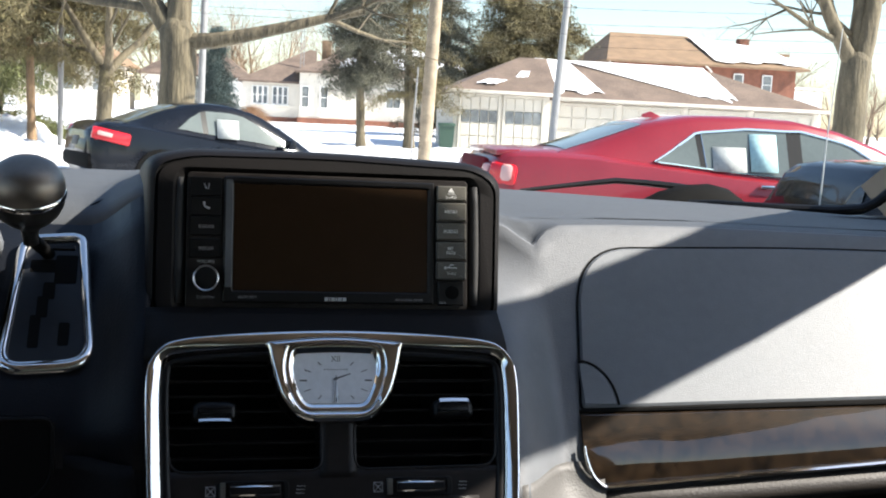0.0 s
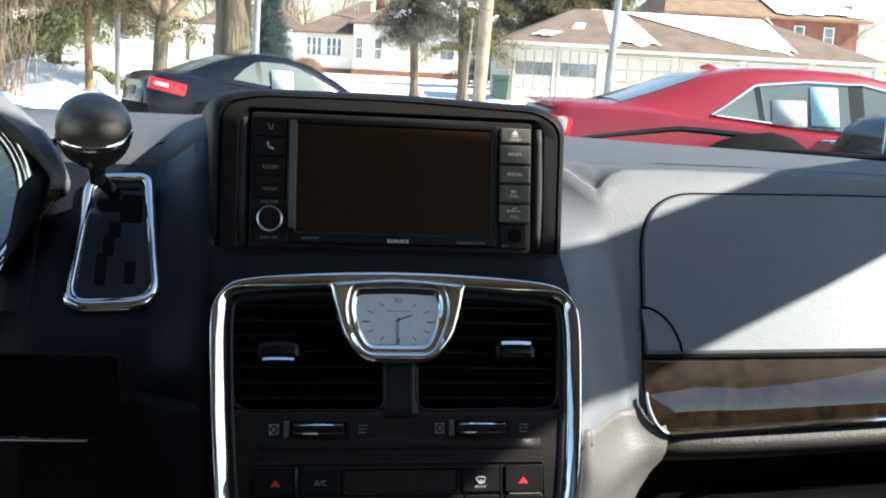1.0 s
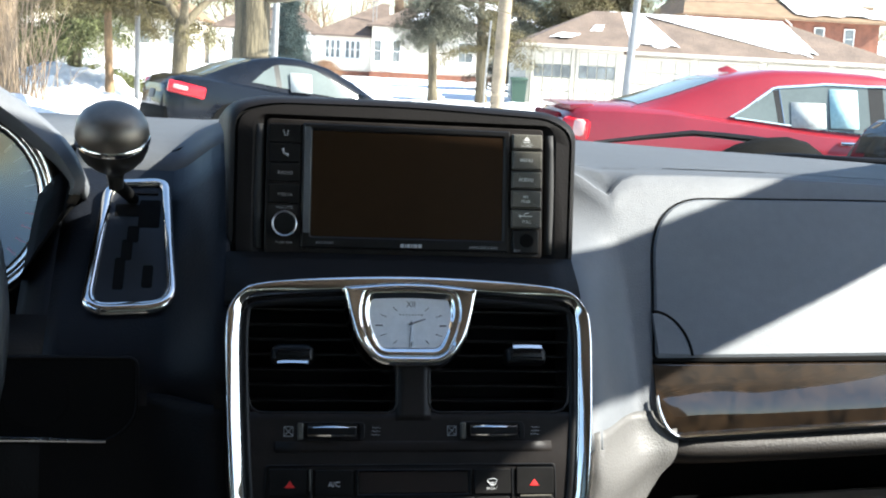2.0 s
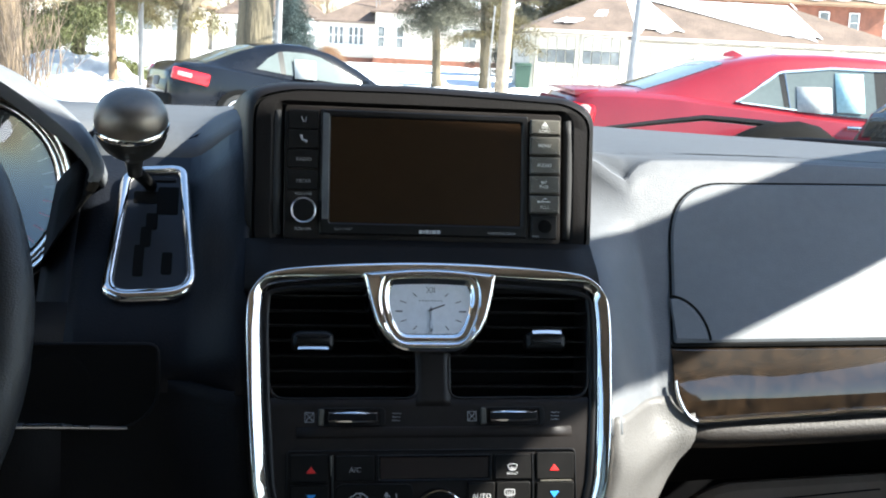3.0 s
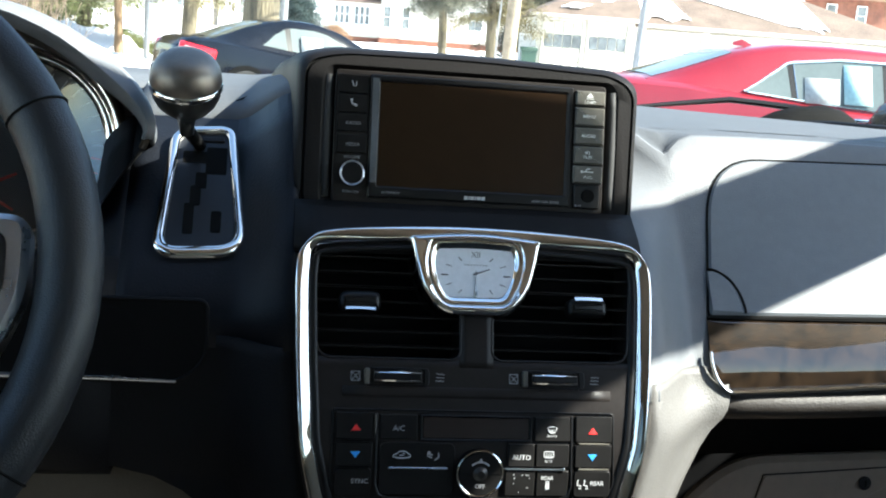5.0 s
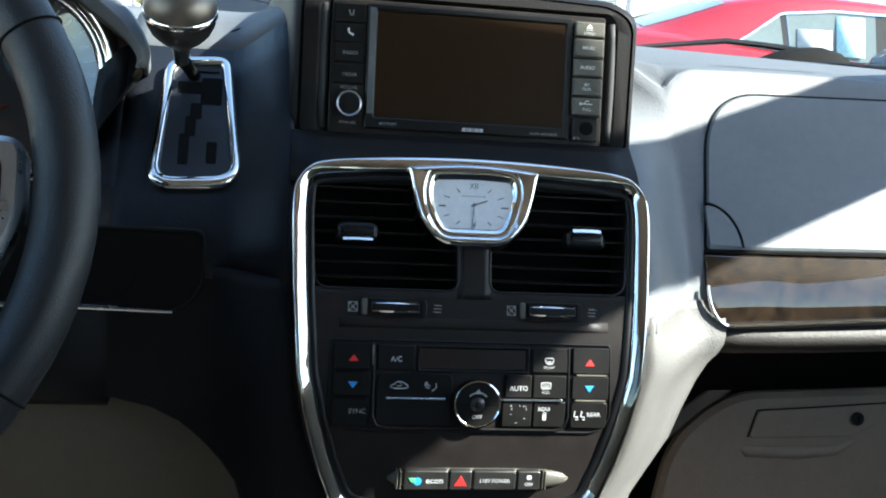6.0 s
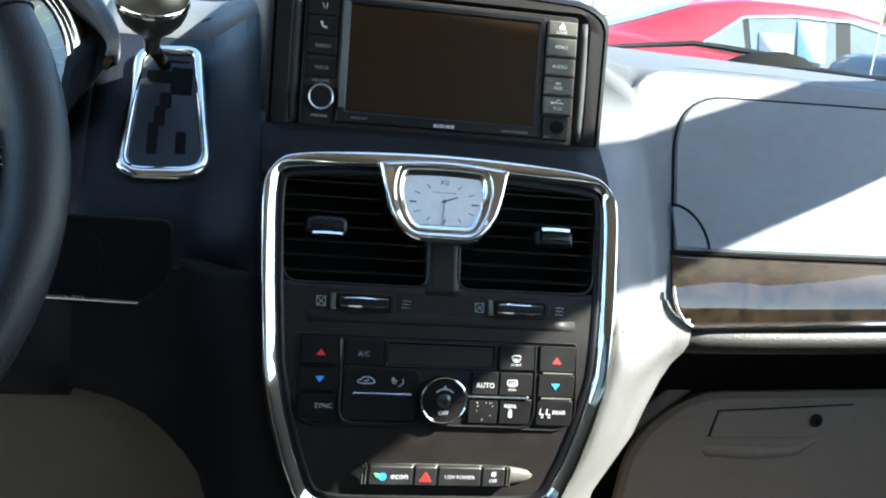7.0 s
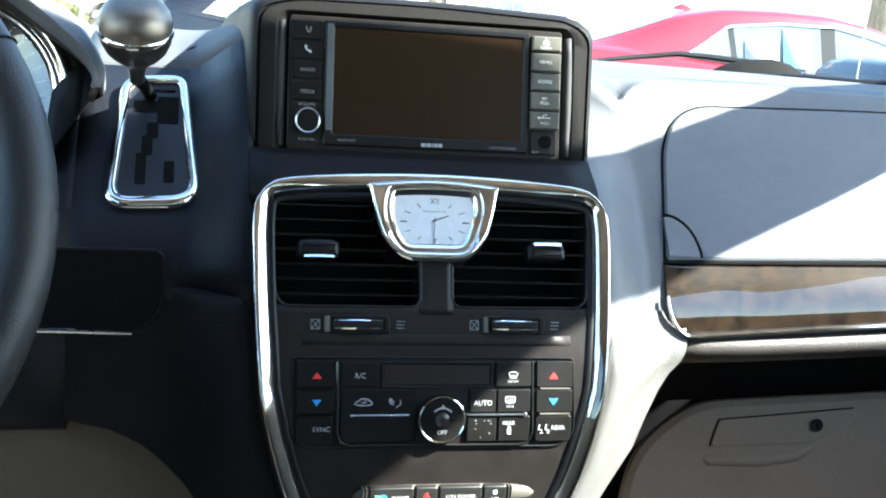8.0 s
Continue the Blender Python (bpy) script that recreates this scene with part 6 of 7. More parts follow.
# bare multi stemmed thicket before the old trunk
thicket = thing("bare_shrub", "leafless brown thicket of thin upright stems", "shrub", at=(-8.2, 24.6, ground_z(-8.2, 24.6)))
rng = random.Random(14)
V, F = [], []
for i in range(46):
    b0 = Vector((-8.2 + rng.gauss(0, 0.35), 24.6 + rng.gauss(0, 0.3), ground_z(-8.2, 24.6) - 0.05))
    lx_, ln_ = rng.gauss(0, 0.32), rng.uniform(1.2, 3.4)
    p1_ = b0 + Vector((lx_ * 0.4, rng.gauss(0, 0.1), ln_ * 0.5))
    p2_ = b0 + Vector((lx_ * 1.2, rng.gauss(0, 0.2), ln_))
    rod(V, F, [b0, p1_, p2_], [0.018, 0.011, 0.003], 4)
    for k in range(4):
        q_ = p1_.lerp(p2_, rng.uniform(0.0, 0.8))
        rod(V, F, [q_, q_ + Vector((rng.gauss(0, 0.25), rng.gauss(0, 0.2), rng.uniform(0.2, 0.6)))], [0.006, 0.002], 3)
raw("stems", V, F, TWIG, thicket, "stuff")
# dry shrub
shrub = thing("shrub", "round dry orange shrub beside the house", "shrub", at=(-3.95, 60, 0.2))
rng = random.Random(9)
V, F = [], []
for i in range(60):
    a, e = rng.uniform(0, 6.28), rng.uniform(0.2, 1.4)
    d = Vector((math.cos(a) * math.cos(e), math.sin(a) * math.cos(e), math.sin(e)))
    rod(V, F, [Vector((-3.95, 60, 0.1)), Vector((-3.95, 60, 0.2)) + d * 0.5, Vector((-3.95, 60, 0.2)) + d * 1.1], [0.03, 0.015, 0.005], 3)
raw("stems", V, F, TWIG, shrub, "stuff")
V, F = [], []
for i in range(420):
    a, e, q = rng.uniform(0, 6.28), rng.uniform(-0.1, 1.5), rng.uniform(0.75, 1.0)
    sprays(rng, V, F, Vector((-3.95 + 1.0 * q * math.cos(a) * math.cos(e), 60 + 1.0 * q * math.sin(a) * math.cos(e), 0.62 + 0.85 * q * math.sin(e) - 0.25)), 22, 0.12, 0.1, 0.8)
raw("leaves", V, F, SHRUB, shrub, "stuff")


# ---------------------------------------------------------------- poles and wires
def pole(x, y, z0, h, lean, r0, r1, m, name, label, cat):
    p = thing(name, label, cat, at=(x, y, z0))
    bm = bmesh.new()
    tube(bm, [(x + lean * k * h, y, z0 + h * k) for k in (0, 0.25, 0.5, 0.75, 1)], [r0, r0 * 0.9 + r1 * 0.1, (r0 + r1) / 2, r0 * 0.2 + r1 * 0.8, r1], 14)
    part("shaft", bm, m, p)
    return p


p1 = pole(2.21, 25, -0.2, 9.0, 0.031, 0.155, 0.12, POLEWOOD, "utility_pole", "weathered wooden utility pole at the street", "utility pole")
bm = bmesh.new()
tube(bm, [(2.08 - 0.16, 24.9, -0.2), (2.08 - 0.15, 24.87, 0.9), (2.08 - 0.09, 24.86, 2.3)], 0.02, 6)
part("conduit", bm, GALV, p1)
p2 = pole(6.70, 33, -0.2, 9.0, 0.052, 0.12, 0.08, GALV, "street_lamp", "pale grey metal street lamp pole", "street lamp")
bm = bmesh.new()
tube(bm, [(6.95, 33, 8.75), (6.4, 31.5, 9.2), (5.9, 30.0, 9.25)], 0.05, 8)
part("arm", bm, GALV, p2)
bm = bmesh.new()
box(bm, (5.8, 29.7, 9.22), (0.25, 0.6, 0.14), bev=0.04)
part("lamp_head", bm, GALV, p2)
pole(-3.9, 35, -0.2, 8.5, 0.014, 0.11, 0.09, GALV, "utility_pole", "pale slim pole behind the big tree", "utility pole")
pole(-6.9, 29.8, -0.2, 7.0, 0.0, 0.07, 0.06, GALV, "sign_post", "thin grey metal post by the snow bank", "post")
pole(-8.9, 24.0, -0.2, 7.0, 0.01, 0.10, 0.08, GALV, "lamp_post", "greenish metal post at the street edge", "post")
wires = thing("overhead_wires", "thin dark overhead wires between the poles", "wires", at=(0, 25, 4))
for z, y0, y1 in ((3.35, 25, 40), (3.1, 26, 42), (3.75, 25, 44), (4.1, 25, 40)):
    bm = bmesh.new()
    tube(bm, [Vector((-22 + 44 * k, y1 + (y0 - y1) * k + (10 * (k - 0.5) if k > 0.5 else 0), z + 0.9 * (1 - 4 * k * (1 - k)) + 0.9 * (1 - k))) for k in [i / 12 for i in range(13)]], 0.006, 4)
    part("wire", bm, BLACK, wires)


# ---------------------------------------------------------------- buildings
def hip_roof(bm, x0, x1, y0, y1, z, zr, rx0, rx1, over=0.35):
    a, b, c, d = (Vector(p) for p in ((x0 - over, y0 - over, z), (x1 + over, y0 - over, z), (x1 + over, y1 + over, z), (x0 - over, y1 + over, z)))
    ym = (y0 + y1) / 2
    r0, r1 = Vector((rx0, ym, zr)), Vector((rx1, ym, zr))
    lo = [v - Vector((0, 0, 0.14)) for v in (a, b, c, d)]
    vs = [bm.verts.new(v) for v in (a, b, c, d, r0, r1, *lo)]
    for f in ((0, 1, 5, 4), (1, 2, 5), (2, 3, 4, 5), (3, 0, 4), (6, 7, 1, 0), (7, 8, 2, 1), (8, 9, 3, 2), (9, 6, 0, 3), (9, 8, 7, 6)):
        bm.faces.new([vs[i] for i in f])
    return a, b, r0, r1


def window(parent, x, y, z, w, h, panes=2, frame_mat=WHITEPAINT):
    bm = bmesh.new()
    S = plane_surf((x, y, z), (1, 0, 0), (0, 0, 1))
    bezel(bm, rr(-w / 2 - 0.07, -h / 2 - 0.07, w / 2 + 0.07, h / 2 + 0.07, 0.01, 1), rr(-w / 2, -h / 2, w / 2, h / 2, 0.01, 1), S, -0.05, 0.06, 0.01)
    tube(bm, [S(-w / 2, 0, 0.03), S(w / 2, 0, 0.03)], 0.03, 4)
    win = part("window", bm, frame_mat, parent, smooth=False)
    for i in range(panes):
        bm = bmesh.new()
        a = -w / 2 + w * i / panes
        slab(bm, rr(a + 0.02, -h / 2, a + w / panes - 0.02, h / 2, 0.005, 1), S, 0.005, 0.02, 0.003)
        p = part("pane", bm, PANE, win, smooth=False)
        p.location = (0, 0, 0)
    bm = bmesh.new()
    box(bm, (x, y - 0.10, z - h / 2 - 0.1), (w + 0.3, 0.16, 0.07))
    sl = part("sill", bm, frame_mat, win, smooth=False)
    sl.location = (0, 0, 0)
    return win


def block(parent, name, x0, x1, y0, y1, z0, z1, m, label=""):
    bm = bmesh.new()
    box(bm, ((x0 + x1) / 2, (y0 + y1) / 2, (z0 + z1) / 2), (x1 - x0, y1 - y0, z1 - z0), bev=0.02)
    return part(name, bm, m, parent, label, smooth=False)


def snow_patch(parent, corners, seed, t=0.07, name="roof_snow"):
    """Snow lying on a slope: four corners, with a ragged edge."""
    a, b, c, d = (Vector(p) for p in corners)
    rows = []
    for i in range(17):
        row = []
        for j in range(9):
            u, v = i / 16, j / 8
            p = a.lerp(b, u).lerp(d.lerp(c, u), v)
            if j == 0:
                p = p.lerp(d.lerp(c, u), 0.10 + 0.16 * noise.noise(Vector((u * 4 + seed, seed, 0))))
            p.z += t * (0.7 + 0.5 * noise.noise(Vector((u * 7, v * 5, seed)))) * (0.35 if j in (0, 8) or i in (0, 16) else 1) + 0.03
            row.append(p)
        rows.append(row)
    bm = bmesh.new()
    sheet(bm, rows)
    return part(name, bm, SNOW, parent)


# white bungalow
house = thing("house", "cream bungalow with brown hip roof and brick base", "house", at=(0, 80, 0.2))
gz = 0.25
block(house, "wall", -6.0, -2.0, 80.6, 88, gz + 0.4, 3.45, SIDING)
block(house, "wall", -2.0, 12.5, 80, 90, gz + 0.45, 4.2, SIDING)
block(house, "base", -2.1, 12.6, 79.92, 90, gz - 0.5, gz + 0.75, BRICK, "red brick base")
block(house, "base", -6.1, -2.0, 80.5, 88, gz - 0.5, gz + 0.70, BRICK, "red brick base")
bm = bmesh.new()
hip_roof(bm, -6.0, -1.2, 80.6, 88, 3.45, 5.9, -1.5, -0.9, 0.3)
part("roof", bm, SHINGLE, house, smooth=False)
bm = bmesh.new()
hip_roof(bm, -2.0, 12.5, 80, 90, 4.25, 6.3, 1.8, 8.6, 0.35)
part("roof", bm, SHINGLE, house, smooth=False)
snow_patch(house, [(0.2, 79.7, 4.3), (12.8, 79.7, 4.3), (8.5, 84.9, 6.3), (2.4, 84.9, 6.3)], 3, 0.12)
bm = bmesh.new()
box(bm, (-0.2, 85, 6.0), (0.7, 0.7, 1.4), bev=0.03)
part("chimney", bm, SHINGLE_TAN, house)
for x in (-5.10, -4.73, -4.36, -3.70, -3.33, -2.96):
    window(house, x, 80.55, 2.45, 0.26, 1.15, 1)
for x in (-1.57, -0.25):
    window(house, x, 79.95, 2.45, 0.48, 1.4, 1)
for x in (4.6, 7.6, 10.2):
    window(house, x, 79.95, 2.6, 1.0, 1.3, 2)

bm = bmesh.new()
for dx in (-0.12, 0.12):
    tube(bm, [(-1.9 + dx, 82.0, 4.2), (-1.9 + dx * 0.8, 82.0, 7.6)], 0.03, 5)
for k in range(9):
    tube(bm, [(-2.01, 82.0, 4.4 + k * 0.36), (-1.79, 82.0, 4.58 + k * 0.36)], 0.018, 4)
tube(bm, [(-1.9, 82.0, 7.5), (-1.9, 82.0, 8.3)], 0.03, 5)
for k in range(4):
    tube(bm, [(-2.7 + 0.1 * k, 82.0, 7.9 + 0.1 * k), (-1.1 - 0.1 * k, 82.0, 7.9 + 0.1 * k)], 0.015, 4)
part("antenna_mast", bm, GALV, house, "thin lattice aerial mast")

# garages
garage = thing("garage", "white multi bay garage with snowy brown hip roofs", "garage", at=(12, 46, 0))
block(garage, "wall", 5.05, 8.95, 45, 52, -0.3, 2.10, CREAMPAINT)
block(garage, "wall", 8.95, 20.8, 46.0, 52.2, -0.3, 2.0, SIDING)
bm = bmesh.new()
hip_roof(bm, 5.05, 8.9, 45, 52, 2.16, 3.75, 8.2, 9.4, 0.32)
part("roof", bm, SHINGLE, garage, smooth=False)
bm = bmesh.new()
hip_roof(bm, 8.9, 20.8, 46.0, 52.2, 2.06, 3.70, 9.6, 16.6, 0.35)
part("roof", bm, SHINGLE, garage, smooth=False)
snow_patch(garage, [(9.2, 45.75, 2.1), (11.6, 45.75, 2.1), (10.4, 49.1, 3.7), (9.0, 49.1, 3.75)], 7, 0.10)
snow_patch(garage, [(16.4, 45.9, 2.15), (17.3, 45.75, 2.1), (16.6, 49.1, 3.7), (10.2, 49.1, 3.72)], 8, 0.10)
snow_patch(garage, [(5.9, 45.2, 2.42), (6.7, 45.1, 2.40), (7.3, 45.7, 2.62), (6.5, 45.7, 2.62)], 9, 0.05)
snow_patch(garage, [(7.7, 46.2, 2.75), (8.2, 46.2, 2.75), (8.4, 46.8, 3.05), (8.0, 46.8, 3.05)], 10, 0.05)
bm = bmesh.new()
for x0, x1, y, z in ((4.7, 9.2, 44.66, 2.10), (9.25, 21.1, 45.62, 2.0)):
    box(bm, ((x0 + x1) / 2, y, z), (x1 - x0, 0.10, 0.14), bev=0.02)
part("gutter", bm, CREAMPAINT, garage)


def garage_door(x0, x1, y, z0, z1, glazed):
    S = plane_surf((0, y, 0), (1, 0, 0), (0, 0, 1))
    bm = bmesh.new()
    bezel(bm, rr(x0 - 0.1, z0, x1 + 0.1, z1 + 0.1, 0.01, 1), rr(x0, z0, x1, z1, 0.01, 1), S, -0.02, 0.05, 0.01)
    gd = part("door", bm, CREAMPAINT, garage, smooth=False)
    rows_, cols = 4, 4
    for r in range(rows_):
        for c in range(cols):
            w, h = (x1 - x0) / cols, (z1 - z0) / rows_
            bm = bmesh.new()
            slab(bm, rr(x0 + c * w + 0.022, z0 + r * h + 0.022, x0 + (c + 1) * w - 0.022, z0 + (r + 1) * h - 0.022, 0.01, 1), S, 0.0, 0.012, 0.010)
            p = part("pane" if glazed and r == 2 else "panel", bm, PANE if glazed and r == 2 else CREAMPAINT, gd, smooth=False)
            p.location = (0, 0, 0)


garage_door(5.35, 6.85, 44.97, -0.2, 1.92, True)
garage_door(7.15, 8.65, 44.97, -0.2, 1.92, True)
for i in range(4):
    garage_door(9.5 + i * 2.85, 11.9 + i * 2.85, 45.97, -0.2, 1.75, False)

# brick apartment house
apartments = thing("apartment_building", "red brick two storey building with tan roof", "building", at=(28, 85, 0.5))
block(apartments, "wall", 21.6, 36.0, 85, 97, 0.0, 6.15, BRICK)
bm = bmesh.new()
hip_roof(bm, 21.6, 36.0, 85, 97, 6.2, 8.75, 22.6, 29.0, 0.8)
part("roof", bm, SHINGLE_TAN, apartments, smooth=False)
snow_patch(apartments, [(29.5, 84.1, 6.25), (37.0, 84.1, 6.25), (35.0, 90, 8.0), (28.8, 90.5, 8.70)], 13, 0.12)
block(apartments, "wing", 31.0, 37.5, 92, 100, 0.0, 7.6, BRICK)
bm = bmesh.new()
box(bm, (34.3, 96, 7.7), (7.5, 9, 0.2), bev=0.03)
part("wing_roof", bm, SHINGLE_TAN, apartments, smooth=False)
bm = bmesh.new()
box(bm, (35.2, 95, 8.4), (0.9, 0.9, 1.4), bev=0.03)
part("chimney", bm, BRICK, apartments)
bm = bmesh.new()
tube(bm, [(21.2, 84.85, 6.2), (21.2, 84.85, 3.0)], 0.07, 6)
tube(bm, [(28.4, 84.3, 6.2), (29.2, 84.85, 5.7), (29.2, 84.85, 3.0)], 0.07, 6)
part("downpipe", bm, WHITEPAINT, apartments)
for x in (24.7, 25.7, 31.4, 33.7):
    window(apartments, x, 84.95, 4.9, 0.65, 1.35, 1)
    window(apartments, x, 84.95, 2.0, 0.65, 1.35, 1)
block(apartments, "porch", 36.0, 38.5, 85.5, 89, 0.0, 4.6, WHITEPAINT, "white porch at the end")
snow_patch(apartments, [(35.6, 84.9, 4.65), (38.9, 84.9, 4.65), (38.9, 89.3, 4.9), (35.6, 89.3, 4.9)], 17, 0.15)

# houses far off to the side
for x, y, w, h, m, rm in ((-21, 95, 8, 4.2, SIDING, SHINGLE_TAN), (-11.5, 100, 9, 3.8, WHITEPAINT, SHINGLE), (-33, 90, 9, 4.5, SIDING, SHINGLE), (16, 100, 8, 5.0, BRICK, SHINGLE)):
    hs = thing("house", "distant pale house behind bare trees" if m is not BRICK else "distant brick house behind the conifers", "house", at=(x, y, 0.4))
    block(hs, "wall", x - w / 2, x + w / 2, y, y + 8, 0.2, h, m)
    bm = bmesh.new()
    hip_roof(bm, x - w / 2, x + w / 2, y, y + 8, h, h + 2.0, x - w / 4, x + w / 4, 0.4)
    part("roof", bm, rm, hs, smooth=False)
    for k in (-0.3, 0.0, 0.3):
        window(hs, x + k * w, y - 0.05, h * 0.62, 0.9, 1.2, 2)

# wheeled bin
wbin = thing("wheeled_bin", "dark green wheeled bin beside the garage", "bin", at=(4.75, 44.5, -0.1))
bm = bmesh.new()
loft(bm, [[Vector((4.75 + a * w, 44.5 + b * w, z)) for a, b in ((-1, -1), (1, -1), (1, 1), (-1, 1))] for w, z in ((0.24, -0.1), (0.30, 0.85), (0.32, 0.9))])
part("body", bm, BIN, wbin, smooth=False)
bm = bmesh.new()
box(bm, (4.75, 44.5, 0.94), (0.68, 0.70, 0.07), (4, 0, 0), 0.02)
part("lid", bm, BIN, wbin)


# ---------------------------------------------------------------- parked cars
def make_car(label, at, yaw, paint, low, roof, side_windows, rear_glass, wheels, tail, glass=CARGLASS, chrome=True, name="car", tilt=0.0):
    """A parked car. low: (x, deck height, half width) from tail to nose; roof: (x, height, half width)."""
    car = thing(name, label, "car", "parked cars", at=(0, 0, 0))
    lx, lz, lw = (np.array(c) for c in zip(*low))
    rx, rz, rw = (np.array(c) for c in zip(*roof))
    n = 44
    bm = bmesh.new()
    rings = []
    for i in range(n + 1):
        x = lx[0] + (lx[-1] - lx[0]) * i / n
        zt, w = float(np.interp(x, lx, lz)), float(np.interp(x, lx, lw))
        e = min(1.0, min(x - lx[0], lx[-1] - x) / 0.12 + 0.0)
        zb = 0.20 + 0.14 * (1 - smooth01(e))
        half = [(0.86 * w, zb), (0.97 * w, zb + 0.06), (w, 0.42), (w, 0.60), (0.985 * w, zt - 0.16), (0.955 * w, zt - 0.05), (0.88 * w, zt - 0.012), (0.5 * w, zt + 0.012)]
        ring = [Vector((x, -y, z)) for y, z in half] + [Vector((x, y, z)) for y, z in reversed(half)]
        rings.append(ring)
    c0 = sum(rings[0], Vector()) / len(rings[0])
    rings.insert(0, [c0 + (p - c0) * 0.90 + Vector((-0.035, 0, 0)) for p in rings[0]])
    rings.insert(0, [c0 + (p - c0) * 0.60 + Vector((-0.045, 0, 0)) for p in rings[1]])
    loft(bm, rings)
    part("body", bm, paint, car, angle=40)

    def belt(x):
        return float(np.interp(x, lx, lz)), float(np.interp(x, lx, lw))

    def top(x):
        return float(np.interp(x, rx, rz)), float(np.interp(x, rx, rw))

    def side(x, f, out=0.0, s=-1):
        zb, wb = belt(x)
        zt, wt = top(x)
        zt = max(zt - 0.06, zb)
        return Vector((x, s * (0.90 * wb + (wt - 0.90 * wb) * f + out), zb - 0.02 + (zt - zb + 0.02) * f))

    bm = bmesh.new()
    rings = []
    xs_ = np.linspace(rx[0], rx[-1], 30)
    for x in xs_:
        zb, wb = belt(x)
        zt, wt = top(x)
        zt = max(zt, zb + 0.005)
        z1 = max(zt - 0.06, zb)
        half = [(0.90 * wb, zb - 0.04), (0.5 * (0.90 * wb + wt), zb * 0.5 + z1 * 0.5), (wt, z1), (wt * 0.93, zt - 0.018), (wt * 0.6, zt)]
        rings.append([Vector((x, -y, z)) for y, z in half] + [Vector((x, y, z)) for y, z in reversed(half)])
    loft(bm, rings)
    part("roof", bm, paint, car, angle=40)
    for s in (-1, 1):
        panes = []
        for poly in side_windows:
            rows_ = []
            k = len(poly) // 2
            lo, hi = poly[:k], list(reversed(poly[k:]))
            for t in range(11):
                u = t / 10 * (k - 1)
                i0 = min(int(u), k - 2)
                a = [lo[i0][j] + (lo[i0 + 1][j] - lo[i0][j]) * (u - i0) for j in (0, 1)]
                b = [hi[i0][j] + (hi[i0 + 1][j] - hi[i0][j]) * (u - i0) for j in (0, 1)]
                rows_.append([side(a[0] + (b[0] - a[0]) * v / 4, a[1] + (b[1] - a[1]) * v / 4, 0.008, s) for v in range(5)])
            panes.append(rows_)
            bm = bmesh.new()
            sheet(bm, rows_)
            part("side_window", bm, glass, car, "reflective side glass")
        for a, b in zip(panes, panes[1:]):
            bm = bmesh.new()
            sheet(bm, [a[-1], b[0]])
            part("window_pillar", bm, BLACK, car, "black window pillar")
        if chrome:
            low_edge = [r[0] for rows_ in panes for r in rows_]
            high_edge = [r[-1] for rows_ in panes for r in rows_]
            for edge, rad in ((list(reversed(panes[0][0])) + low_edge[1:], 0.010), (high_edge, 0.016), (panes[1][0], 0.006)):
                bm = bmesh.new()
                tube(bm, edge, rad, 5)
                part("window_trim", bm, CHROME, car, "chrome window trim")
    x0, x1 = rear_glass
    bm = bmesh.new()
    rows_ = []
    for t in range(9):
        x = x0 + (x1 - x0) * t / 8
        zt, wt = top(x)
        rows_.append([Vector((x, wt * 0.86 * (v / 5 - 1), zt + 0.012 - 0.02 * abs(v / 5 - 1) ** 3)) for v in range(11)])
    sheet(bm, rows_)
    # Pale panes carry the sky's brightness in their colour; CARGLASS panes only reflect.
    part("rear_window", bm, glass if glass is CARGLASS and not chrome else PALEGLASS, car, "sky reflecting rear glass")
    for wx in wheels:
        for s in (-1, 1):
            w = float(np.interp(wx, lx, lw))
            bm = bmesh.new()
            disc(bm, (wx, s * (w - 0.20), 0.32), 0.36, 0.205, (0, s, 0), 28)
            arch_ = part("wheel_arch", bm, GAP, car)
            bm = bmesh.new()
            disc(bm, (wx, s * (w - 0.19), 0.315), 0.315, 0.205, (0, s, 0), 28, 0.300, 0.02)
            tyre = part("wheel", bm, TYRE, car, "black tyre on alloy wheel")
            bm = bmesh.new()
            sheet(bm, [[Vector((wx + r * math.cos(q), s * (w + h), 0.315 + r * math.sin(q))) for q in (2 * math.pi * j / 28 for j in range(28))] for r, h in ((0.225, 0.014), (0.215, 0.020), (0.195, 0.016))], True)
            for a in range(5):
                q = radians(90 + 72 * a)
                for dq in (-0.10, 0.10):
                    tube(bm, [(wx + 0.03 * math.cos(q), s * (w + 0.018), 0.315 + 0.03 * math.sin(q)), (wx + 0.205 * math.cos(q + dq), s * (w + 0.020), 0.315 + 0.205 * math.sin(q + dq))], 0.016, 5)
            disc(bm, (wx, s * (w + 0.012), 0.315), 0.05, 0.014, (0, s, 0), 14)
            p = part("rim", bm, RIM, tyre, "silver alloy rim")
            p.location = (0, 0, 0)
    tail(car, belt)
    car.matrix_basis = pose(at[0], at[1], at[2], 0, tilt, yaw)
    return car


def lamp_box(car, name, c, s, m, label, rot=(0, 0, 0), bev=0.02):
    bm = bmesh.new()
    box(bm, c, s, rot, bev)
    return part(name, bm, m, car, label)


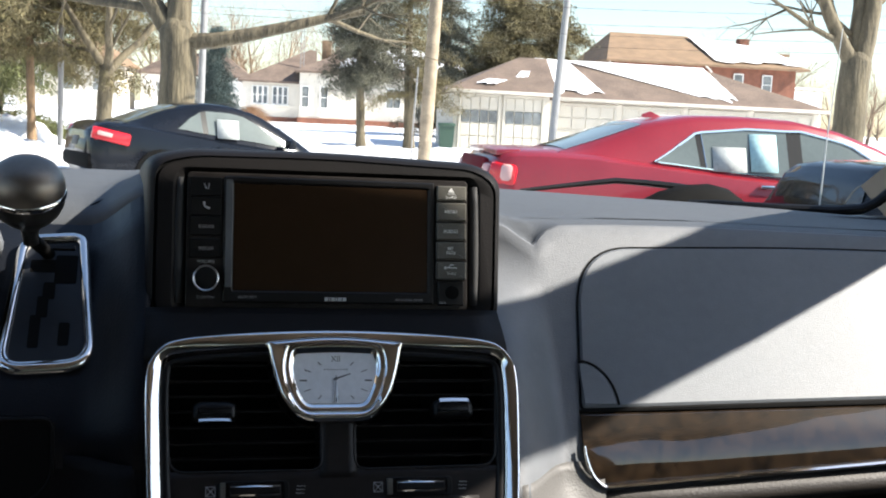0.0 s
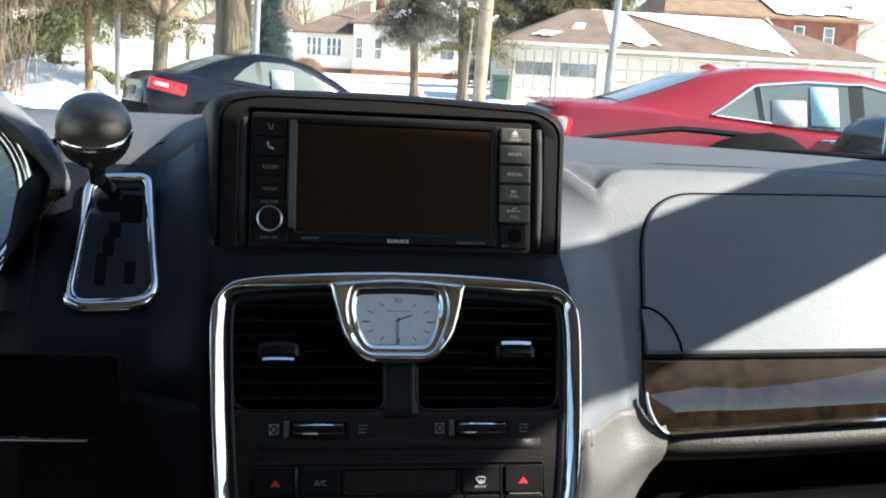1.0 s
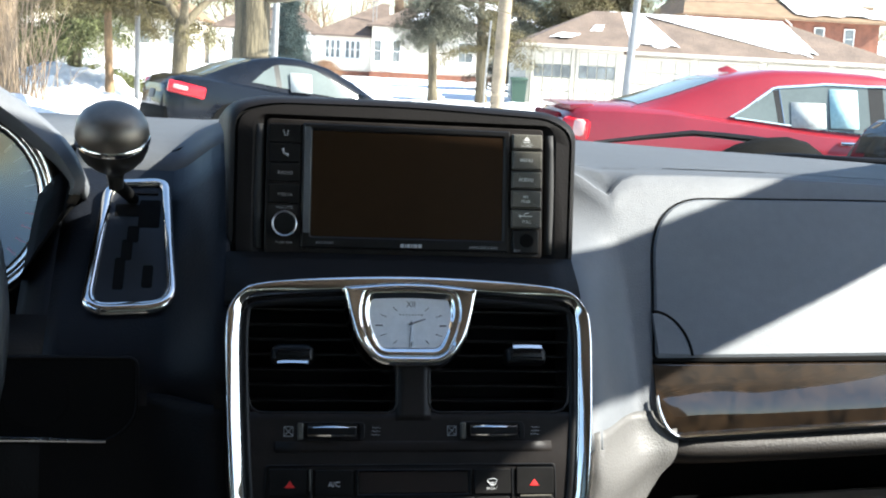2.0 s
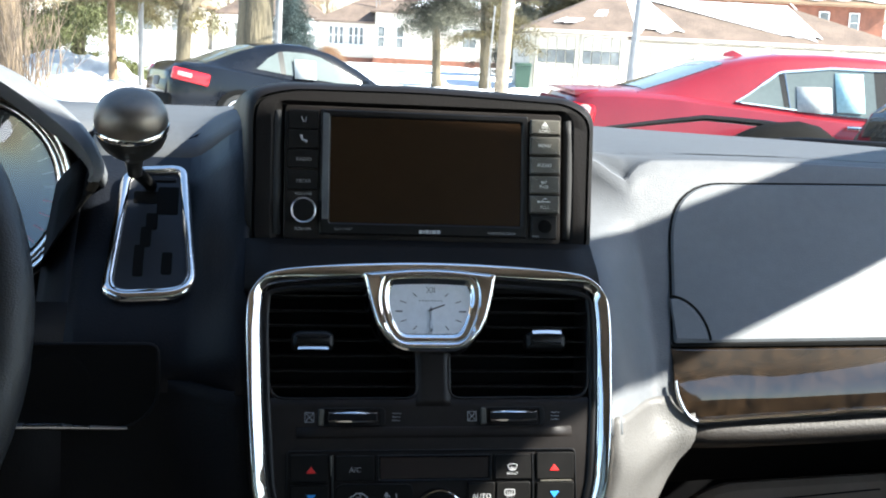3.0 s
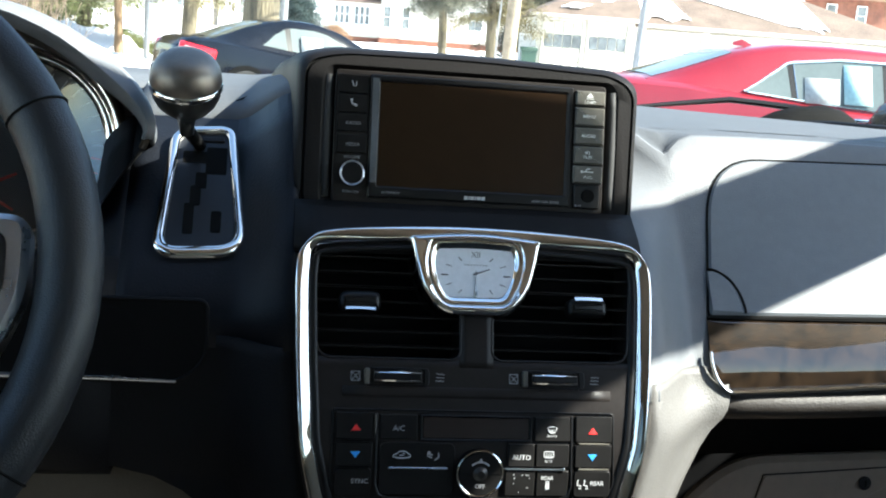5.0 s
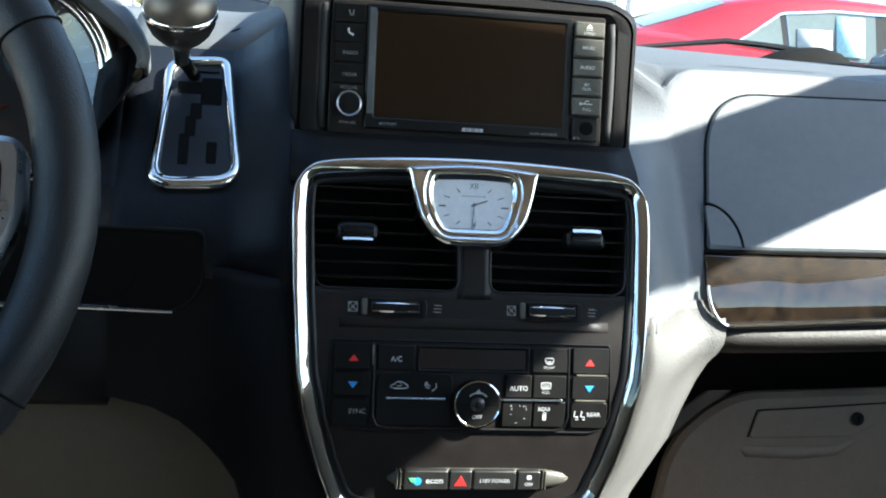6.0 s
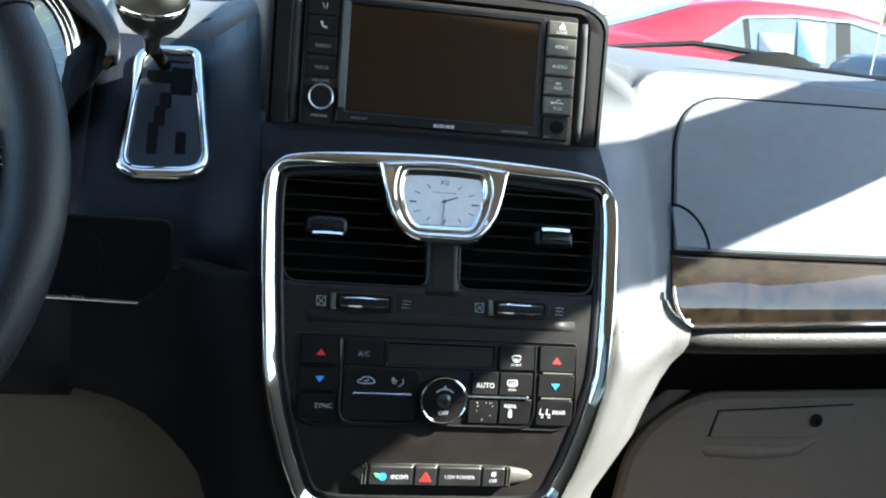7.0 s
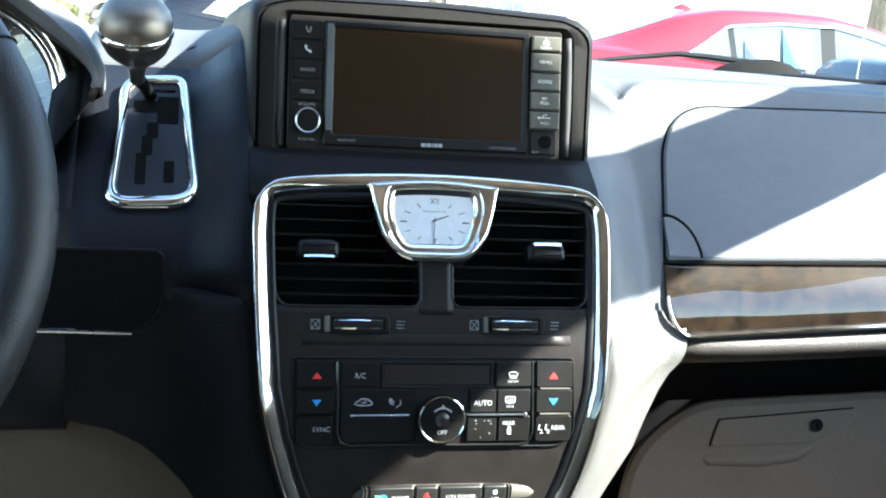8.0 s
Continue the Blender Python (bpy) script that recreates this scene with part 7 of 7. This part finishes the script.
# dark two door coupe at the far kerb
def coupe_tail(car, belt):
    for s in (-1, 1):
        lamp_box(car, "tail_lamp", (0.24 + 0.06 * (s > 0), s * 0.705, 0.800), (0.52, 0.28, 0.17), TAILRED, "red tail lamp", (0, 9, s * 14), 0.03)
        lamp_box(car, "reversing_lens", (0.15, s * 0.728, 0.822), (0.20, 0.262, 0.060), TAILCLEAR, "clear lens in the tail lamp", (0, 9, s * 15), 0.012)
        lamp_box(car, "door_mirror", (2.80, s * 0.93, 0.90), (0.13, 0.20, 0.14), DARKPAINT, "dark door mirror", (0, 0, 0), 0.04)
        lamp_box(car, "door_handle", (1.80, s * 0.875, 0.76), (0.17, 0.05, 0.035), DARKPAINT, "", (0, 0, 0), 0.012)
    lamp_box(car, "bumper", (0.035, 0, 0.45), (0.20, 1.40, 0.24), GAP, "dark rear bumper", (0, 0, 0), 0.08)
    lamp_box(car, "trunk_panel", (-0.020, 0, 0.70), (0.06, 1.10, 0.34), DARKPAINT, "dark trunk panel", (0, 10, 0), 0.028)
    lamp_box(car, "number_plate", (-0.050, 0, 0.70), (0.03, 0.26, 0.13), RIM_DULL, "dull grey number plate", (0, 10, 0), 0.008)
    bm = bmesh.new()
    sheet(bm, [[Vector((x, -0.825 + 0.36 * (z - 0.88), z)) for z in (0.90, 1.17)] for x in (1.72, 2.05)])
    solid(part("window_sheet", bm, STICKER, car, "white paper sheet in the door window"), 0.004)


make_car("dark blue grey two door coupe parked at the snowy kerb", (-3.48, 15.61, -0.05), 26, DARKPAINT,
         [(0.0, 0.86, 0.70), (0.06, 0.94, 0.76), (0.15, 0.985, 0.80), (0.55, 0.995, 0.85), (1.0, 0.955, 0.875), (2.0, 0.865, 0.88), (2.9, 0.80, 0.875), (3.6, 0.73, 0.85), (4.2, 0.60, 0.76), (4.42, 0.48, 0.58)],
         [(0.40, 0.99, 0.68), (0.65, 1.08, 0.66), (0.95, 1.215, 0.63), (1.25, 1.315, 0.615), (1.6, 1.38, 0.61), (1.95, 1.385, 0.61), (2.35, 1.31, 0.615), (2.75, 1.13, 0.65), (3.05, 0.96, 0.69), (3.3, 0.80, 0.73)],
         [[(1.15, 0.20), (1.52, 0.14), (1.49, 0.86), (1.34, 0.66)], [(1.60, 0.14), (2.1, 0.14), (2.84, 0.18), (2.62, 0.58), (2.15, 0.88), (1.57, 0.88)]],
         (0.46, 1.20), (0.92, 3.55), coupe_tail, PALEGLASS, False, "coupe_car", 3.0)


# red four door sedan in the lot
def sedan_tail(car, belt):
    for s in (-1, 1):
        lamp_box(car, "tail_lamp", (0.13, s * 0.765, 0.875), (0.26, 0.20, 0.20), TAILRED, "red tail lamp", (0, 6, s * 20), 0.05)
        for lx_, ly_, sx_, sy_ in ((0.0, 0.66, 0.10, 0.13), (0.150, 0.815, 0.12, 0.14)):
            lamp_box(car, "lamp_lens", (lx_, s * ly_, 0.885), (sx_, sy_, 0.155), TAILCLEAR, "pale lens in the tail lamp", (0, 6, s * 20), 0.035)
        lamp_box(car, "door_mirror", (3.45, s * 1.02, 1.0), (0.14, 0.22, 0.15), REDPAINT, "red door mirror", (0, 0, 0), 0.05)
        lamp_box(car, "door_handle", (2.55, s * 0.925, 0.86), (0.18, 0.05, 0.035), CHROME, "chrome handle", (0, 0, 0), 0.012)
    lamp_box(car, "bumper", (0.03, 0, 0.50), (0.16, 1.62, 0.30), REDPAINT, "red rear bumper", (0, 0, 0), 0.07)
    # Matt darker panel over the tail, painted as if turned from the sun.
    lamp_box(car, "trunk_panel", (-0.025, 0, 0.86), (0.06, 1.24, 0.30), RED_SHADED, "red trunk panel, shade put into its darker colour", (0, 8, 0), 0.028)
    lamp_box(car, "spoiler", (0.165, 0, 1.066), (0.22, 1.50, 0.05), REDPAINT, "thin red deck spoiler", (0, -4, 0), 0.014)
    bm = bmesh.new()
    loft(bm, [[Vector((x, a * w, 1.44 + b * h)) for a, b in ((-1, 0), (1, 0), (0.5, 1), (-0.5, 1))] for x, w, h in ((1.60, 0.02, 0.03), (1.68, 0.03, 0.06), (1.79, 0.015, 0.015))])
    part("roof_antenna", bm, REDPAINT, car, "red shark fin antenna")
    for z, y, w, h, m, lb in ((1.09, -0.788, 0.32, 0.22, STICKER, "white paper sheet in the window"), (1.16, -0.786, 0.26, 0.34, STICKER_BLUE, "pale blue price sheet in the window")):
        bm = bmesh.new()
        xx = 2.20 if m is STICKER else 2.53
        sheet(bm, [[Vector((xx - w / 2 + w * i, -0.856 + 0.395 * (z - h / 2 + h * j - 0.97), z - h / 2 + h * j)) for j in (0, 1)] for i in (0, 1)])
        solid(part("window_sheet", bm, m, car, lb), 0.004)


make_car("glossy red four door sedan with chrome window trim", (1.42, 9.93, -0.13), 2, REDPAINT,
         [(0.0, 0.95, 0.80), (0.05, 1.02, 0.84), (0.14, 1.085, 0.87), (0.5, 1.095, 0.90), (0.95, 1.085, 0.925), (1.4, 1.045, 0.93), (2.4, 0.955, 0.93), (3.4, 0.905, 0.93), (4.3, 0.86, 0.91), (4.9, 0.76, 0.84), (5.2, 0.58, 0.66)],
         [(0.62, 1.093, 0.72), (1.0, 1.22, 0.69), (1.45, 1.39, 0.67), (1.9, 1.475, 0.665), (2.4, 1.49, 0.665), (2.9, 1.475, 0.67), (3.3, 1.405, 0.68), (3.75, 1.25, 0.70), (4.2, 1.02, 0.74), (4.5, 0.88, 0.77)],
         [[(1.48, 0.08), (1.92, 0.06), (1.88, 0.76), (1.72, 0.52)], [(1.98, 0.06), (2.4, 0.055), (2.78, 0.05), (2.76, 0.90), (2.36, 0.88), (1.94, 0.79)], [(2.92, 0.05), (3.35, 0.05), (4.08, 0.10), (3.78, 0.62), (3.42, 0.88), (2.90, 0.92)]],
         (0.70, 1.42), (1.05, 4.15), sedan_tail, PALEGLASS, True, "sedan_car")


# low black car closer in, with a whip antenna
def low_tail(car, belt):
    bm = bmesh.new()
    tube(bm, [(0.33, -0.25, 0.84), (0.345, -0.25, 1.4), (0.39, -0.25, 2.12)], [0.006, 0.005, 0.003], 6)
    part("antenna", bm, STICKER, car, "pale whip antenna")
    for s in (-1, 1):
        lamp_box(car, "tail_lamp", (0.04, s * 0.62, 0.74), (0.10, 0.30, 0.12), TAILRED, "red tail lamp", (0, 0, 0), 0.03)


make_car("low glossy black car parked in front of the sedan", (3.04, 6.9, -0.17), 4, BLACKPAINT,
         [(0.0, 0.74, 0.74), (0.1, 0.80, 0.80), (0.4, 0.86, 0.85), (0.7, 0.89, 0.87), (1.4, 0.90, 0.90), (2.4, 0.88, 0.90), (3.4, 0.80, 0.88), (4.1, 0.62, 0.74)],
         [(0.40, 0.86, 0.72), (0.47, 1.08, 0.69), (0.56, 1.175, 0.68), (0.72, 1.21, 0.67), (1.0, 1.222, 0.67), (1.6, 1.23, 0.66), (2.2, 1.20, 0.66), (2.8, 1.02, 0.70), (3.2, 0.86, 0.74)],
         [[(0.52, 0.08), (1.05, 0.06), (1.03, 0.90), (0.60, 0.86)], [(1.12, 0.06), (2.1, 0.06), (2.1, 0.9), (1.12, 0.92)]],
         (0.42, 0.54), (0.85, 3.3), low_tail, CARGLASS, False, "low_car")

house.location.z -= 0.3
garage.location.z += 0.2
for ob in [o for o in scene.objects if o.parent is None and o.name not in IN_VAN]:
    ob.matrix_basis = STREET @ ob.matrix_basis
